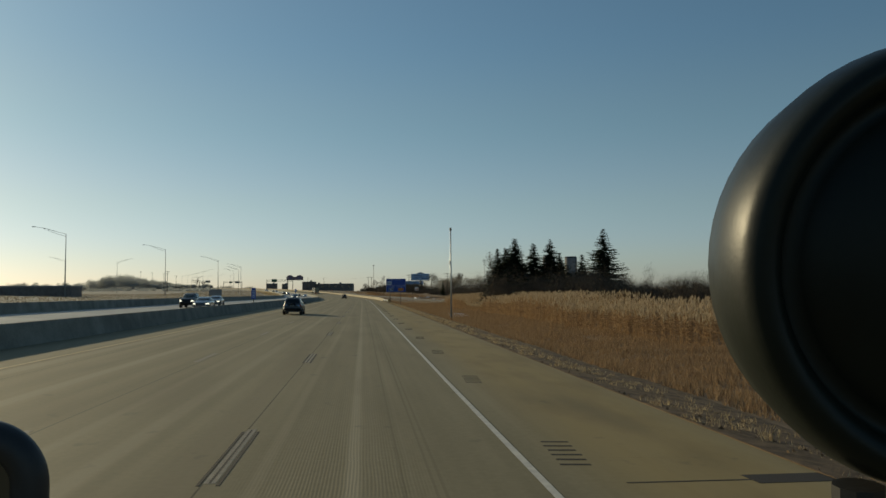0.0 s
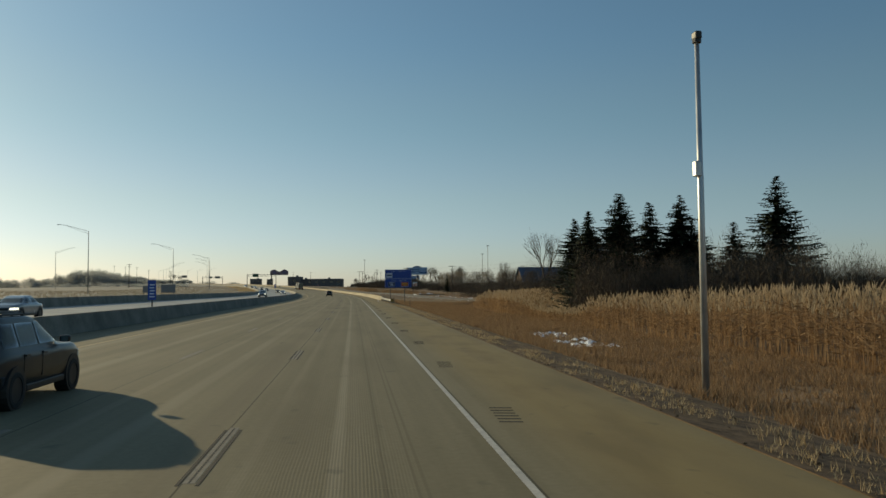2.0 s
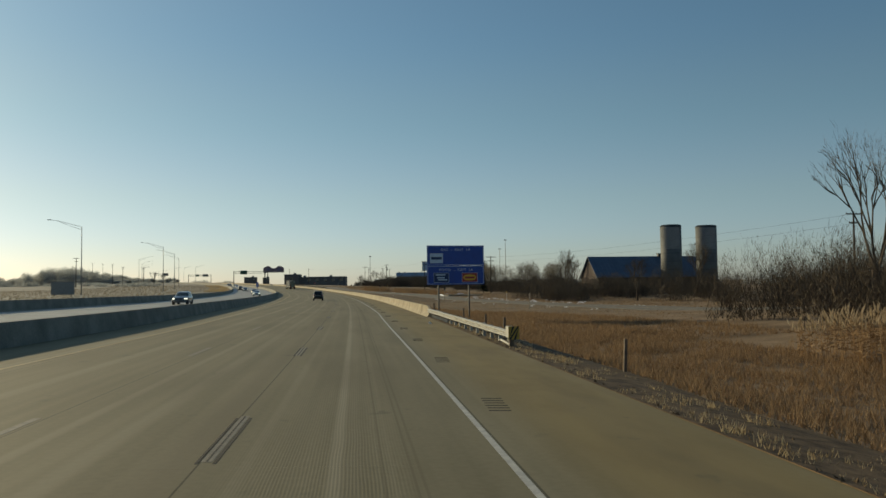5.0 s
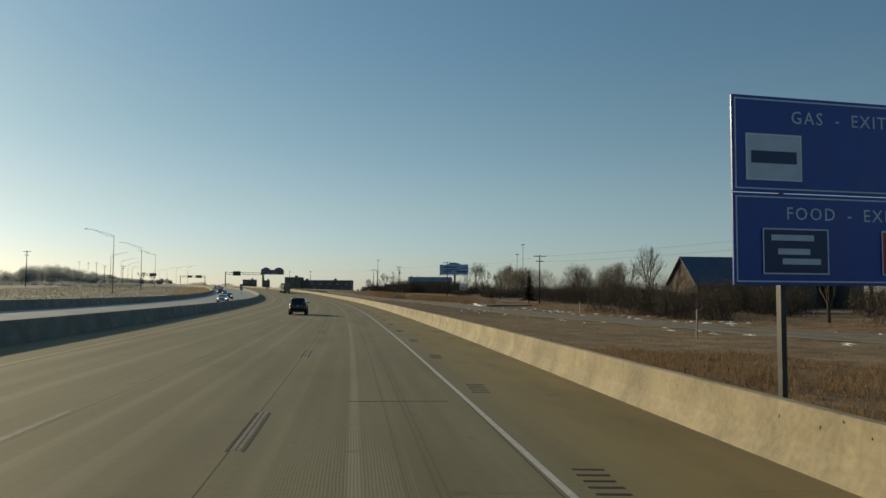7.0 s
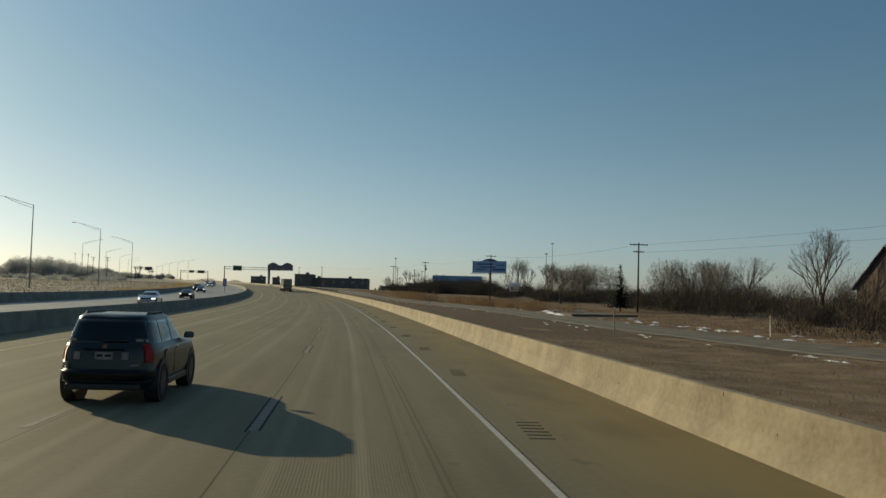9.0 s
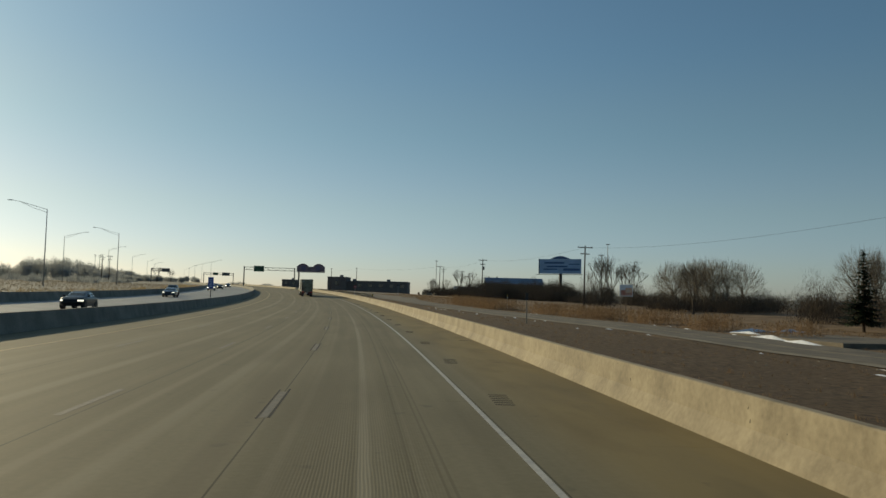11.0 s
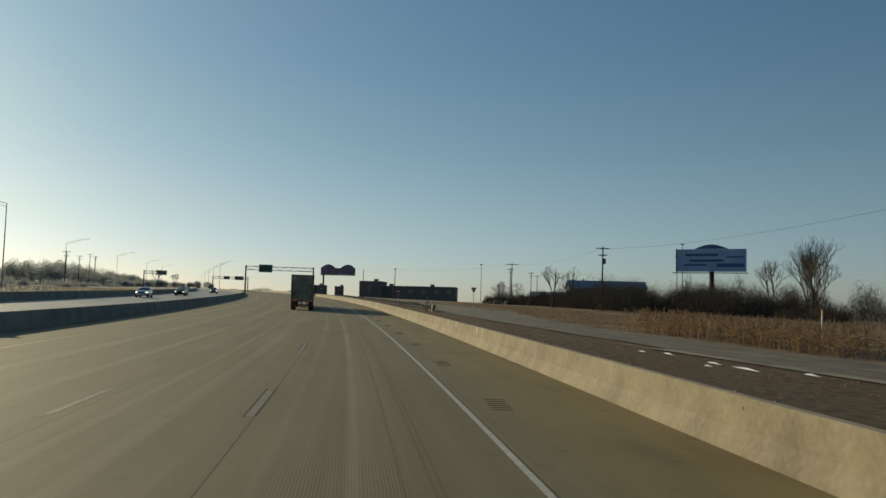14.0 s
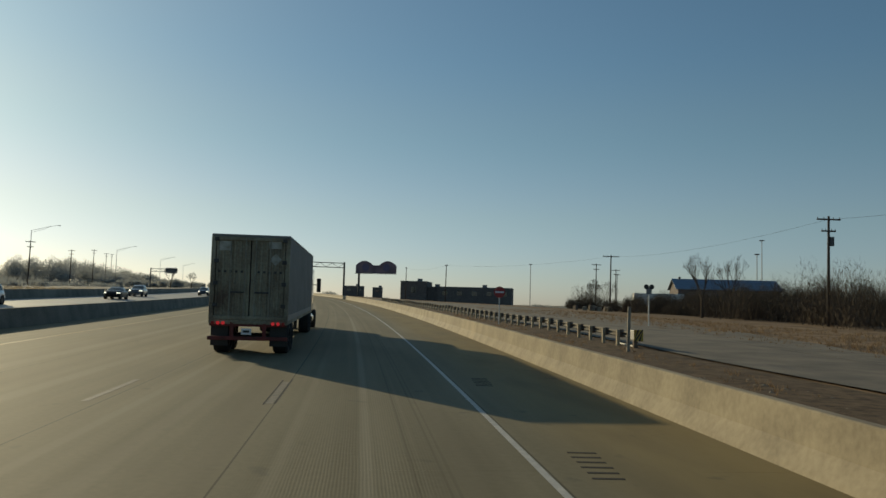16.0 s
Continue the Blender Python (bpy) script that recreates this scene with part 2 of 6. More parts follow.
    # rough dark joint along the lanes
    for c in (-1.93, -5.06, -8.72, 2.0):
        blend(band(c, 0.02), (0.04, 0.035, 0.026), 0.7)
    # oil drips
    drip = N("ShaderNodeMapRange")
    drip.inputs["From Min"].default_value, drip.inputs["From Max"].default_value = 0.66, 0.74
    L(streak(1.6, 1.1, 3), drip.inputs["Value"])
    blend(drip.outputs[0], (0.075, 0.066, 0.052), 0.35)
    L(colour, p.inputs["Base Color"])
    p.inputs["Roughness"].default_value = 0.8
    p.inputs["Specular IOR Level"].default_value = 0.2
    b = N("ShaderNodeBump")
    b.inputs["Strength"].default_value, b.inputs["Distance"].default_value = 0.4, 0.006
    L(math_node("ADD", math_node("MULTIPLY", math_node("MULTIPLY", tine, band(-0.35, 1.7)), math_node("MULTIPLY", wide, 0.9)), math_node("MULTIPLY", spots, 0.5)), b.inputs["Height"])
    L(b.outputs["Normal"], p.inputs["Normal"])
    return m


def glass(name, tint, rough=0.05):
    m = bpy.data.materials.new(name)
    m.use_nodes = True
    p = m.node_tree.nodes["Principled BSDF"]
    p.inputs["Base Color"].default_value, p.inputs["Roughness"].default_value = (*tint, 1), rough
    p.inputs["Specular IOR Level"].default_value = 0.7
    p.inputs["Coat Weight"].default_value = 0.6
    return m


def lamp_glow(name, colour, strength):
    m = bpy.data.materials.new(name)
    m.use_nodes = True
    p = m.node_tree.nodes["Principled BSDF"]
    p.inputs["Base Color"].default_value = (*colour, 1)
    p.inputs["Emission Color"].default_value, p.inputs["Emission Strength"].default_value = (*colour, 1), strength
    p.inputs["Roughness"].default_value = 0.3
    return m


M = {}
M["road"] = concrete_road()
# low-sun glare on the oncoming lanes is put into this pale colour
M["road_glare"] = surface("glare_pale_concrete", (0.34, 0.325, 0.285), 0.6, vary=0.2, scale=0.25, grain=8, bump=0.05, stain=(0.27, 0.255, 0.22))
M["weathered_steel"] = surface("weathered_dark_steel", (0.13, 0.11, 0.08), 0.7, vary=0.3, scale=3)
# the sky's sheen on the long low barn's roof is in this paler blue
M["roof_sheen"] = surface("sky_sheen_roof", (0.16, 0.215, 0.28), 0.5, vary=0.12, scale=0.6, bump=0)
M["tan_post"] = surface("tan_timber", (0.4, 0.33, 0.22), 0.85, vary=0.25, scale=4)
M["pale_shoulder"] = surface("pale_dusty_concrete", (0.27, 0.225, 0.155), 0.9, vary=0.3, scale=0.5, grain=12)
M["pale_post"] = surface("weathered_pale_timber", (0.32, 0.275, 0.21), 0.9, vary=0.25, scale=3, grain=40)
M["barrier"] = surface("barrier_concrete", (0.31, 0.258, 0.17), 0.85, vary=0.26, scale=0.9, grain=9, bump=0.25, stain=(0.2, 0.162, 0.1), random_tone=0.06)
M["median"] = surface("median_concrete", (0.2, 0.193, 0.16), 0.9, vary=0.25, scale=0.8, grain=12, bump=0.15, stain=(0.13, 0.124, 0.1), random_tone=0.08)
# for thin plates on the surface; the shade inside recesses is in this near-black
M["dark_slot"] = surface("recess_shade_plate", (0.014, 0.01, 0.007), 0.9, vary=0.4, scale=8)
M["white_line"] = surface("worn_white_paint", (0.5, 0.47, 0.39), 0.6, vary=0.2, scale=5, grain=40, stain=(0.42, 0.39, 0.33))
M["faded_line"] = surface("faded_paint", (0.2, 0.172, 0.122), 0.7, vary=0.3, scale=6)
M["yellow_line"] = surface("worn_yellow_paint", (0.4, 0.31, 0.15), 0.65, vary=0.25, scale=5, stain=(0.36, 0.26, 0.12))
M["grass"] = surface("dry_ground", (0.235, 0.165, 0.1), 0.95, vary=0.4, scale=0.35, grain=7, bump=0.7, stain=(0.13, 0.09, 0.055), spec=0.1)
# dry field; haze on the left is partly put into its pale grey
M["field_ground"] = surface("dry_field_hazed", (0.33, 0.305, 0.255), 0.95, vary=0.35, scale=0.12, grain=3, bump=0.4, stain=(0.23, 0.2, 0.15), spec=0.1)
M["gravel"] = surface("dark_gravel", (0.13, 0.088, 0.05), 0.95, vary=0.55, scale=2.5, grain=26, bump=0.9, spec=0.2)
M["asphalt"] = surface("frontage_asphalt", (0.155, 0.13, 0.094), 0.95, vary=0.35, scale=0.6, grain=30, bump=0.2)
M["snow"] = surface("old_snow", (0.75, 0.77, 0.8), 0.6, vary=0.12, scale=3, grain=12, bump=0.4)
M["blade"] = island_surface("dry_grass", (0.19, 0.115, 0.06), (0.41, 0.285, 0.165), glow_through=0.35)
M["pale_blade"] = island_surface("pale_dry_grass", (0.32, 0.22, 0.11), (0.55, 0.45, 0.28), glow_through=0.4)
M["dim_plume"] = island_surface("weathered_reed_plume", (0.2, 0.135, 0.08), (0.36, 0.26, 0.16), glow_through=0.35)
M["plume"] = island_surface("reed_plume", (0.29, 0.225, 0.145), (0.48, 0.39, 0.27), glow_through=0.5)
M["needle"] = island_surface("spruce_needles", (0.012, 0.02, 0.012), (0.035, 0.05, 0.026))
M["twig"] = island_surface("bare_twigs", (0.06, 0.047, 0.034), (0.15, 0.118, 0.085))
M["grove"] = island_surface("grey_brown_twigs", (0.12, 0.098, 0.072), (0.26, 0.22, 0.165), glow_through=0.3)
M["brush"] = island_surface("dark_brush", (0.06, 0.047, 0.034), (0.15, 0.115, 0.08))
M["bark"] = surface("bark", (0.09, 0.068, 0.05), 0.95, vary=0.35, scale=4, grain=30, bump=0.6, spec=0.1)
# distance haze is put into this pale grey and its translucency
M["hazed_wood"] = island_surface("haze_tinted_twigs", (0.29, 0.3, 0.29), (0.45, 0.46, 0.44), glow_through=0.5)
M["field_blade"] = island_surface("grey_field_grass", (0.24, 0.205, 0.155), (0.38, 0.33, 0.25), glow_through=0.4)
M["galvanised"] = surface("galvanised_steel", (0.55, 0.55, 0.53), 0.45, metal=0.7, vary=0.15, scale=2, grain=25, bump=0.05)
M["pale_steel"] = surface("weathered_galvanised_rail", (0.34, 0.33, 0.29), 0.6, metal=0.15, vary=0.2, scale=2, grain=25, bump=0.05)
M["pole_grey"] = surface("grey_pole", (0.3, 0.3, 0.29), 0.5, metal=0.4, vary=0.12, scale=1.5)
M["dark_steel"] = surface("dark_steel", (0.06, 0.06, 0.06), 0.5, metal=0.5, vary=0.2)
M["wood_pole"] = surface("tarred_wood", (0.07, 0.052, 0.04), 0.9, vary=0.3, scale=3, grain=30)
M["post_wood"] = surface("weathered_timber", (0.16, 0.12, 0.085), 0.9, vary=0.3, scale=6, grain=40, bump=0.4)
M["sign_blue"] = surface("sign_blue", (0.012, 0.055, 0.3), 0.4, vary=0.12, scale=2, bump=0)
M["sign_white"] = surface("sign_white", (0.72, 0.73, 0.74), 0.45, vary=0.06, scale=3, bump=0)
M["sign_pale"] = surface("sign_pale_blue_white", (0.5, 0.58, 0.68), 0.45, vary=0.08, bump=0)
M["sign_navy"] = surface("sign_navy", (0.01, 0.03, 0.1), 0.45, vary=0.1, bump=0)
M["sign_red"] = surface("sign_red", (0.33, 0.03, 0.025), 0.45, vary=0.1, bump=0)
M["rust_red"] = surface("faded_red_print", (0.32, 0.1, 0.06), 0.6, vary=0.4, scale=1.5, bump=0, stain=(0.5, 0.4, 0.33))
M["faded_orange"] = surface("faded_orange_print", (0.55, 0.3, 0.14), 0.6, vary=0.35, scale=2, bump=0, stain=(0.6, 0.5, 0.4))
M["sign_yellow"] = surface("sign_yellow", (0.75, 0.42, 0.03), 0.45, vary=0.1, bump=0)
M["sign_back"] = surface("sign_back_metal", (0.2, 0.2, 0.2), 0.5, metal=0.4, vary=0.1, bump=0)
M["sign_black"] = surface("black_paint", (0.02, 0.02, 0.02), 0.5, vary=0.1, bump=0)
M["sign_green"] = surface("sign_green", (0.02, 0.14, 0.07), 0.45, vary=0.1, bump=0)
M["hazard_yellow"] = surface("hazard_yellow", (0.5, 0.33, 0.05), 0.5, vary=0.15, bump=0)
M["ad_blue"] = surface("advert_blue", (0.32, 0.45, 0.62), 0.5, vary=0.12, scale=0.5, bump=0)
M["ad_dark"] = surface("advert_dark_blue", (0.06, 0.12, 0.25), 0.5, vary=0.15, bump=0)
M["ad_badge"] = surface("advert_faded_badge", (0.14, 0.12, 0.2), 0.5, vary=0.2, bump=0)
M["ad_violet"] = surface("advert_dull_violet", (0.2, 0.14, 0.165), 0.5, vary=0.3, scale=0.4, bump=0)
M["roof_blue"] = surface("blue_metal_roof", (0.075, 0.105, 0.155), 0.5, metal=0.0, vary=0.15, scale=0.7, bump=0)
M["barn_wall"] = surface("barn_brown_boards", (0.085, 0.06, 0.05), 0.9, vary=0.25, scale=1.5)
M["white_board"] = surface("white_boards", (0.6, 0.58, 0.54), 0.8, vary=0.15, scale=1)
M["silo"] = surface("silo_grey", (0.1, 0.105, 0.105), 0.7, vary=0.25, scale=0.5)
M["brick"] = surface("dark_brick", (0.15, 0.128, 0.115), 0.9, vary=0.25, scale=1.2, grain=10)
M["panel_grey"] = surface("grey_cladding", (0.2, 0.2, 0.2), 0.8, vary=0.12, scale=0.6)
M["window_dark"] = glass("dark_window", (0.015, 0.018, 0.02), 0.08)
M["car_glass"] = glass("tinted_car_glass", (0.012, 0.017, 0.017), 0.04)
# opaque glass; reflected sky and light through the cabin are in its paler tint
M["car_glass_pale"] = glass("lit_cabin_glass", (0.07, 0.1, 0.1), 0.05)
M["tyre"] = surface("tyre_rubber", (0.02, 0.02, 0.02), 0.85, vary=0.25, scale=9, grain=60)
M["rim"] = surface("alloy_rim", (0.42, 0.42, 0.43), 0.35, metal=0.8, vary=0.1)
M["plastic"] = surface("black_plastic", (0.018, 0.018, 0.018), 0.5, vary=0.2, scale=6, bump=0.05)
M["chrome"] = surface("chrome", (0.7, 0.7, 0.7), 0.15, metal=1.0, vary=0.05, bump=0)
M["tail_red"] = lamp_glow("tail_lamp_red", (0.22, 0.008, 0.008), 0.06)
M["brake_red"] = lamp_glow("lit_red_lamp", (0.8, 0.03, 0.04), 0.35)
M["head_lamp"] = lamp_glow("head_lamp", (1.0, 0.95, 0.85), 0.8)
M["trailer_red"] = surface("faded_red_frame", (0.14, 0.026, 0.022), 0.75, vary=0.4, scale=3, stain=(0.06, 0.02, 0.016))
M["box_grey"] = surface("grimy_container", (0.235, 0.222, 0.16), 0.75, vary=0.45, scale=1.1, grain=14, bump=0.1, stain=(0.13, 0.095, 0.065))
M["rod_steel"] = surface("grimy_rods", (0.26, 0.25, 0.2), 0.7, vary=0.3, scale=3)
M["faded_decal"] = surface("faded_decal", (0.36, 0.36, 0.33), 0.7, vary=0.45, scale=5, bump=0, stain=(0.24, 0.23, 0.17))
M["box_side"] = surface("grey_container_side", (0.2, 0.195, 0.185), 0.55, vary=0.2, scale=0.8, grain=14, bump=0.05)


def paint(name, colour, rough=0.25, coat=0.8):
    m = surface(name, colour, rough, vary=0.08, scale=2, bump=0)
    m.node_tree.nodes["Principled BSDF"].inputs["Coat Weight"].default_value = coat
    m.node_tree.nodes["Principled BSDF"].inputs["Coat Roughness"].default_value = 0.08
    return m


M["paint_green"] = paint("dark_green_paint", (0.004, 0.009, 0.007), 0.4, 0.25)
M["paint_black"] = paint("dark_grey_paint", (0.006, 0.007, 0.008), 0.4, 0.3)
M["paint_silver"] = paint("silver_paint", (0.24, 0.245, 0.25))
M["paint_white"] = paint("white_paint", (0.7, 0.7, 0.7))
M["paint_blue"] = paint("slate_blue_paint", (0.05, 0.08, 0.12))


# ---- mesh helpers ----
def mesh_of(bm, name, *mats):
    me = bpy.data.meshes.new(name)
    bm.to_mesh(me)
    bm.free()
    for m in mats:
        me.materials.append(m)
    return me


def part(name, bm, material, parent, label="", smooth=False, at=None):
    """Links a bmesh as one mesh object under a thing or a part."""
    me = bm if isinstance(bm, bpy.types.Mesh) else mesh_of(bm, name, material)
    ob = new(name, me)
    if smooth:
        for p in me.polygons:
            p.use_smooth = True
    ob.parent = parent
    if at is not None:
        ob.matrix_basis = at
    if label:
        tagged(ob, label)
    return ob


def thing(name, label, category, m=None, group="", kind=""):
    """An Empty at the base of a thing with parts."""
    ob = new(name)
    ob.empty_display_size = 0.3
    if m is not None:
        ob.matrix_basis = m
    return tagged(ob, label, category, group, kind)


def add_box(bm, x0, x1, y0, y1, z0, z1, bevel=0.0, m=None):
    r = bmesh.ops.create_cube(bm, size=1)
    vs = r["verts"]
    for v in vs:
        v.co = Vector(((x0 + x1) / 2 + v.co.x * (x1 - x0), (y0 + y1) / 2 + v.co.y * (y1 - y0), (z0 + z1) / 2 + v.co.z * (z1 - z0)))
    if bevel:
        es = list({e for v in vs for e in v.link_edges})
        out = bmesh.ops.bevel(bm, geom=es, offset=bevel, segments=2, affect="EDGES", profile=0.5)
        vs = list({v for f in out["faces"] for v in f.verts} | {v for v in vs if v.is_valid})
    if m is not None:
        bmesh.ops.transform(bm, matrix=m, verts=[v for v in vs if v.is_valid])
    return bm


def boxed(x0, x1, y0, y1, z0, z1, bevel=0.0):
    return add_box(bmesh.new(), x0, x1, y0, y1, z0, z1, bevel)


def add_tube(bm, a, b, r0, r1, sides=8, caps=True):
    a, b = Vector(a), Vector(b)
    d = (b - a)
    if d.length < 1e-6:
        return bm
    q = d.to_track_quat("Z", "Y").to_matrix()
    ra = [bm.verts.new(a + q @ Vector((math.cos(t) * r0, math.sin(t) * r0, 0))) for t in [2 * math.pi * i / sides for i in range(sides)]]
    rb = [bm.verts.new(b + q @ Vector((math.cos(t) * r1, math.sin(t) * r1, 0))) for t in [2 * math.pi * i / sides for i in range(sides)]]
    for i in range(sides):
        bm.faces.new((ra[i], ra[(i + 1) % sides], rb[(i + 1) % sides], rb[i]))
    if caps:
        bm.faces.new(ra[::-1])
        bm.faces.new(rb)
    return bm


def tubed(a, b, r0, r1=None, sides=10):
    return add_tube(bmesh.new(), a, b, r0, r0 if r1 is None else r1, sides)


def polyline_tube(points, r, sides=6):
    bm = bmesh.new()
    for a, b in zip(points, points[1:]):
        add_tube(bm, a, b, r, r, sides)
    return bm


def swept_tube(points, r, sides=14):
    """One smooth tube through places that lie in an upright plane."""
    bm = bmesh.new()
    rows = []
    for i, p in enumerate(points):
        d = (points[min(i + 1, len(points) - 1)] - points[max(i - 1, 0)]).normalized()
        side = Vector((0, 1, 0))
        other = d.cross(side).normalized()
        rows.append([bm.verts.new(p + side * (math.cos(2 * math.pi * k / sides) * r) + other * (math.sin(2 * math.pi * k / sides) * r)) for k in range(sides)])
    for a, b in zip(rows, rows[1:]):
        for k in range(sides):
            bm.faces.new((a[k], a[(k + 1) % sides], b[(k + 1) % sides], b[k]))
    bm.faces.new(rows[0][::-1])
    bm.faces.new(rows[-1])
    bmesh.ops.recalc_face_normals(bm, faces=bm.faces)
    return bm


def add_prism(bm, profile, y0, y1):
    """A profile of (x, z) pairs run from y0 to y1."""
    a = [bm.verts.new((x, y0, z)) for x, z in profile]
    b = [bm.verts.new((x, y1, z)) for x, z in profile]
    n = len(profile)
    for i in range(n):
        bm.faces.new((a[i], b[i], b[(i + 1) % n], a[(i + 1) % n]))
    bm.faces.new(a)
    bm.faces.new(b[::-1])
    bmesh.ops.recalc_face_normals(bm, faces=bm.faces)
    return bm


def strip_mesh(name, u0, u1, ys, lift, mat, z_of=None, across=True):
    """A ribbon along the road between two offsets (numbers or functions of y), split across."""
    fa = u0 if callable(u0) else (lambda y: u0)
    fb = u1 if callable(u1) else (lambda y: u1)
    verts, faces, att = [], [], []
    n = 5
    for y in ys:
        for i in range(n):
            u = fa(y) + (fb(y) - fa(y)) * i / (n - 1)
            p = spot(u, y, lift)
            if z_of:
                p.z = z_of(u, y) + lift
            verts.append(p)
            att.append(u)
    for j in range(len(ys) - 1):
        for i in range(n - 1):
            k = j * n + i
            faces.append((k, k + 1, k + n + 1, k + n))
    me = bpy.data.meshes.new(name)
    me.from_pydata(verts, [], faces)
    if across:
        me.attributes.new("across", "FLOAT", "POINT").data.foreach_set("value", att)
    me.materials.append(mat)
    return me


def text_mesh(body, size, name="lettering", spacing=1.0):
    cu = bpy.data.curves.new(name, "FONT")
    cu.body, cu.size, cu.extrude, cu.resolution_u = body, size, 0.004, 2
    cu.space_character = spacing
    cu.align_x, cu.align_y = "CENTER", "CENTER"
    ob = bpy.data.objects.new(name, cu)
    scene.collection.objects.link(ob)
    me = bpy.data.meshes.new_from_object(ob.evaluated_get(bpy.context.evaluated_depsgraph_get()))
    bpy.data.objects.remove(ob)
    bpy.data.curves.remove(cu)
    return me


class Soup:
    """Many small loose pieces gathered into one mesh."""

    def __init__(self):
        self.v, self.f = [], []

    def poly(self, *pts):
        n = len(self.v)
        self.v.extend(pts)
        self.f.append(tuple(range(n, n + len(pts))))

    def tube(self, a, b, r0, r1, sides=4):
        a, b = Vector(a), Vector(b)
        d = b - a
        side = d.cross(Vector((0.31, 0.2, 0.93)))
        if side.length < 1e-5:
            side = Vector((1, 0, 0))
        side.normalize()
        other = d.cross(side).normalized()
        n = len(self.v)
        for c, r in ((a, r0), (b, r1)):
            for i in range(sides):
                t = 2 * math.pi * i / sides
                self.v.append(c + side * (math.cos(t) * r) + other * (math.sin(t) * r))
        for i in range(sides):
            j = (i + 1) % sides
            self.f.append((n + i, n + j, n + sides + j, n + sides + i))

    def mesh(self, name, mat):
        me = bpy.data.meshes.new(name)
        me.from_pydata(self.v, [], self.f)
        me.materials.append(mat)
        return me


# ---- ground ----
def build_ground():
    us = [-2600, -1200, -600, -300, -200, -150, -120, -100, -85, -70, -60, -50, -42, -36, -32.5, -28.2, -20, -12, -6, 0, 5.4, 5.52, 5.7, 6.2, 7, 8, 9.5, 11, 13, 15, 17, 20, 23, 26, 30, 35, 40, 48, 60, 80, 110, 160, 240, 400, 800, 1400, 2600]
    ys = [-400, -200, -100, -60] + [-40 + 5 * i for i in range(190)] + [920, 960, 1000, 1080, 1180, 1300, 1500, 1800, 2200, 2800, 3500, 4400]
    verts, faces = [], []
    for y in ys:
        for u in us:
            p = spot(u, y) if abs(u) < 500 else Vector((line_x(y) + u, y, ground_z(max(-90, min(90, u)), y)))
            if far_barrier_u(y) - 0.2 < u < 5.45:
                p.z -= 0.35
            elif u <= far_barrier_u(y):
                p.z += 0.15 * noise.noise((u * 0.05, y * 0.05, 0)) - 0.05 if u < -34 else -0.03
            verts.append(p)
    w = len(us)
    for j in range(len(ys) - 1):
        for i in range(w - 1):
            k = j * w + i
            faces.append((k, k + 1, k + w + 1, k + w))
    me = bpy.data.meshes.new("ground")
    me.from_pydata(verts, [], faces)
    for p in me.polygons:
        p.use_smooth = True
    me.materials.append(M["grass"])
    me.materials.append(M["field_ground"])
    me.materials.append(M["gravel"])
    for j in range(len(ys) - 1):
        for i in range(w - 1):
            me.polygons[j * (w - 1) + i].material_index = 1 if us[i + 1] < -20 else 2 if 5.6 < us[i] and us[i + 1] < front_near(ys[j]) + 1 and 335 + 45 * noise.noise((us[i] * 0.25, ys[j] * 0.08, 6)) < ys[j] < 560 else 0
    tagged(new("ground", me), "dry brown winter ground beside the motorway", "ground", kind="structure")


build_ground()

# ---- carriageways ----
LONG = [-60 + 5 * i for i in range(210)] + [1000, 1060, 1150, 1300, 1500, 1800]
SLAB, SLAB_FROM, SLAB_COUNT = 4.572, -2.0, 112
SLAB_END = SLAB_FROM + SLAB * SLAB_COUNT


def structure(name, me, label, category):
    return tagged(new(name, me), label, category, kind="structure")


road = structure("road", strip_mesh("road", lambda y: median_u(y) + 0.1, -5.06, LONG, 0.0, M["road"]), "tined grey-brown concrete motorway lanes with pale wheel paths", "road")
structure("road_bed", strip_mesh("road_bed", -5.06, 5.5, [y for y in LONG if y < SLAB_END + 6], -0.02, M["road"]), "dark bed under the concrete slabs", "road")
structure("road_ahead", strip_mesh("road_ahead", -5.06, 5.5, [SLAB_END] + [y for y in LONG if y > SLAB_END + 1], 0.0, M["road"]), "concrete motorway lanes curving away in the distance", "road")
structure("road_behind", strip_mesh("road_behind", -5.06, 5.5, [-60, -40, -20, -10, SLAB_FROM], 0.0, M["road"]), "concrete motorway lanes", "road")
structure("road_opposite", strip_mesh("road_opposite", lambda y: far_barrier_u(y) + 0.1, lambda y: median_u(y) - 0.65, LONG, 0.0, M["road_glare"]), "concrete carriageway for the oncoming traffic, painted pale for glare", "road")


FRONT_YS = [200 + 5 * i for i in range(100)]
structure("road_frontage", strip_mesh("road_frontage", front_near, lambda y: front_near(y) + steps([(505, 7.6), (545, 15), (600, 24), (640, 26), (668, 9)], y), FRONT_YS, 0.06, M["asphalt"]), "grey asphalt frontage road behind the barrier", "road")
structure("road_frontage_edge", strip_mesh("road_frontage_edge", lambda y: front_near(y) + 6.6, lambda y: front_near(y) + 6.75, FRONT_YS, 0.066, M["faded_line"]), "faded edge line of the frontage road", "road")
structure("road_frontage_shoulder", strip_mesh("road_frontage_shoulder", lambda y: front_near(y) - 1.3, front_near, [y for y in FRONT_YS if y < 472], 0.05, M["pale_shoulder"]), "pale dusty shoulder of the frontage road", "road")
structure("road_frontage_centre", strip_mesh("road_frontage_centre", lambda y: front_near(y) + 3.6, lambda y: front_near(y) + 3.72, [y for y in FRONT_YS if y < 500], 0.066, M["yellow_line"]), "faded centre line of the frontage road", "road")
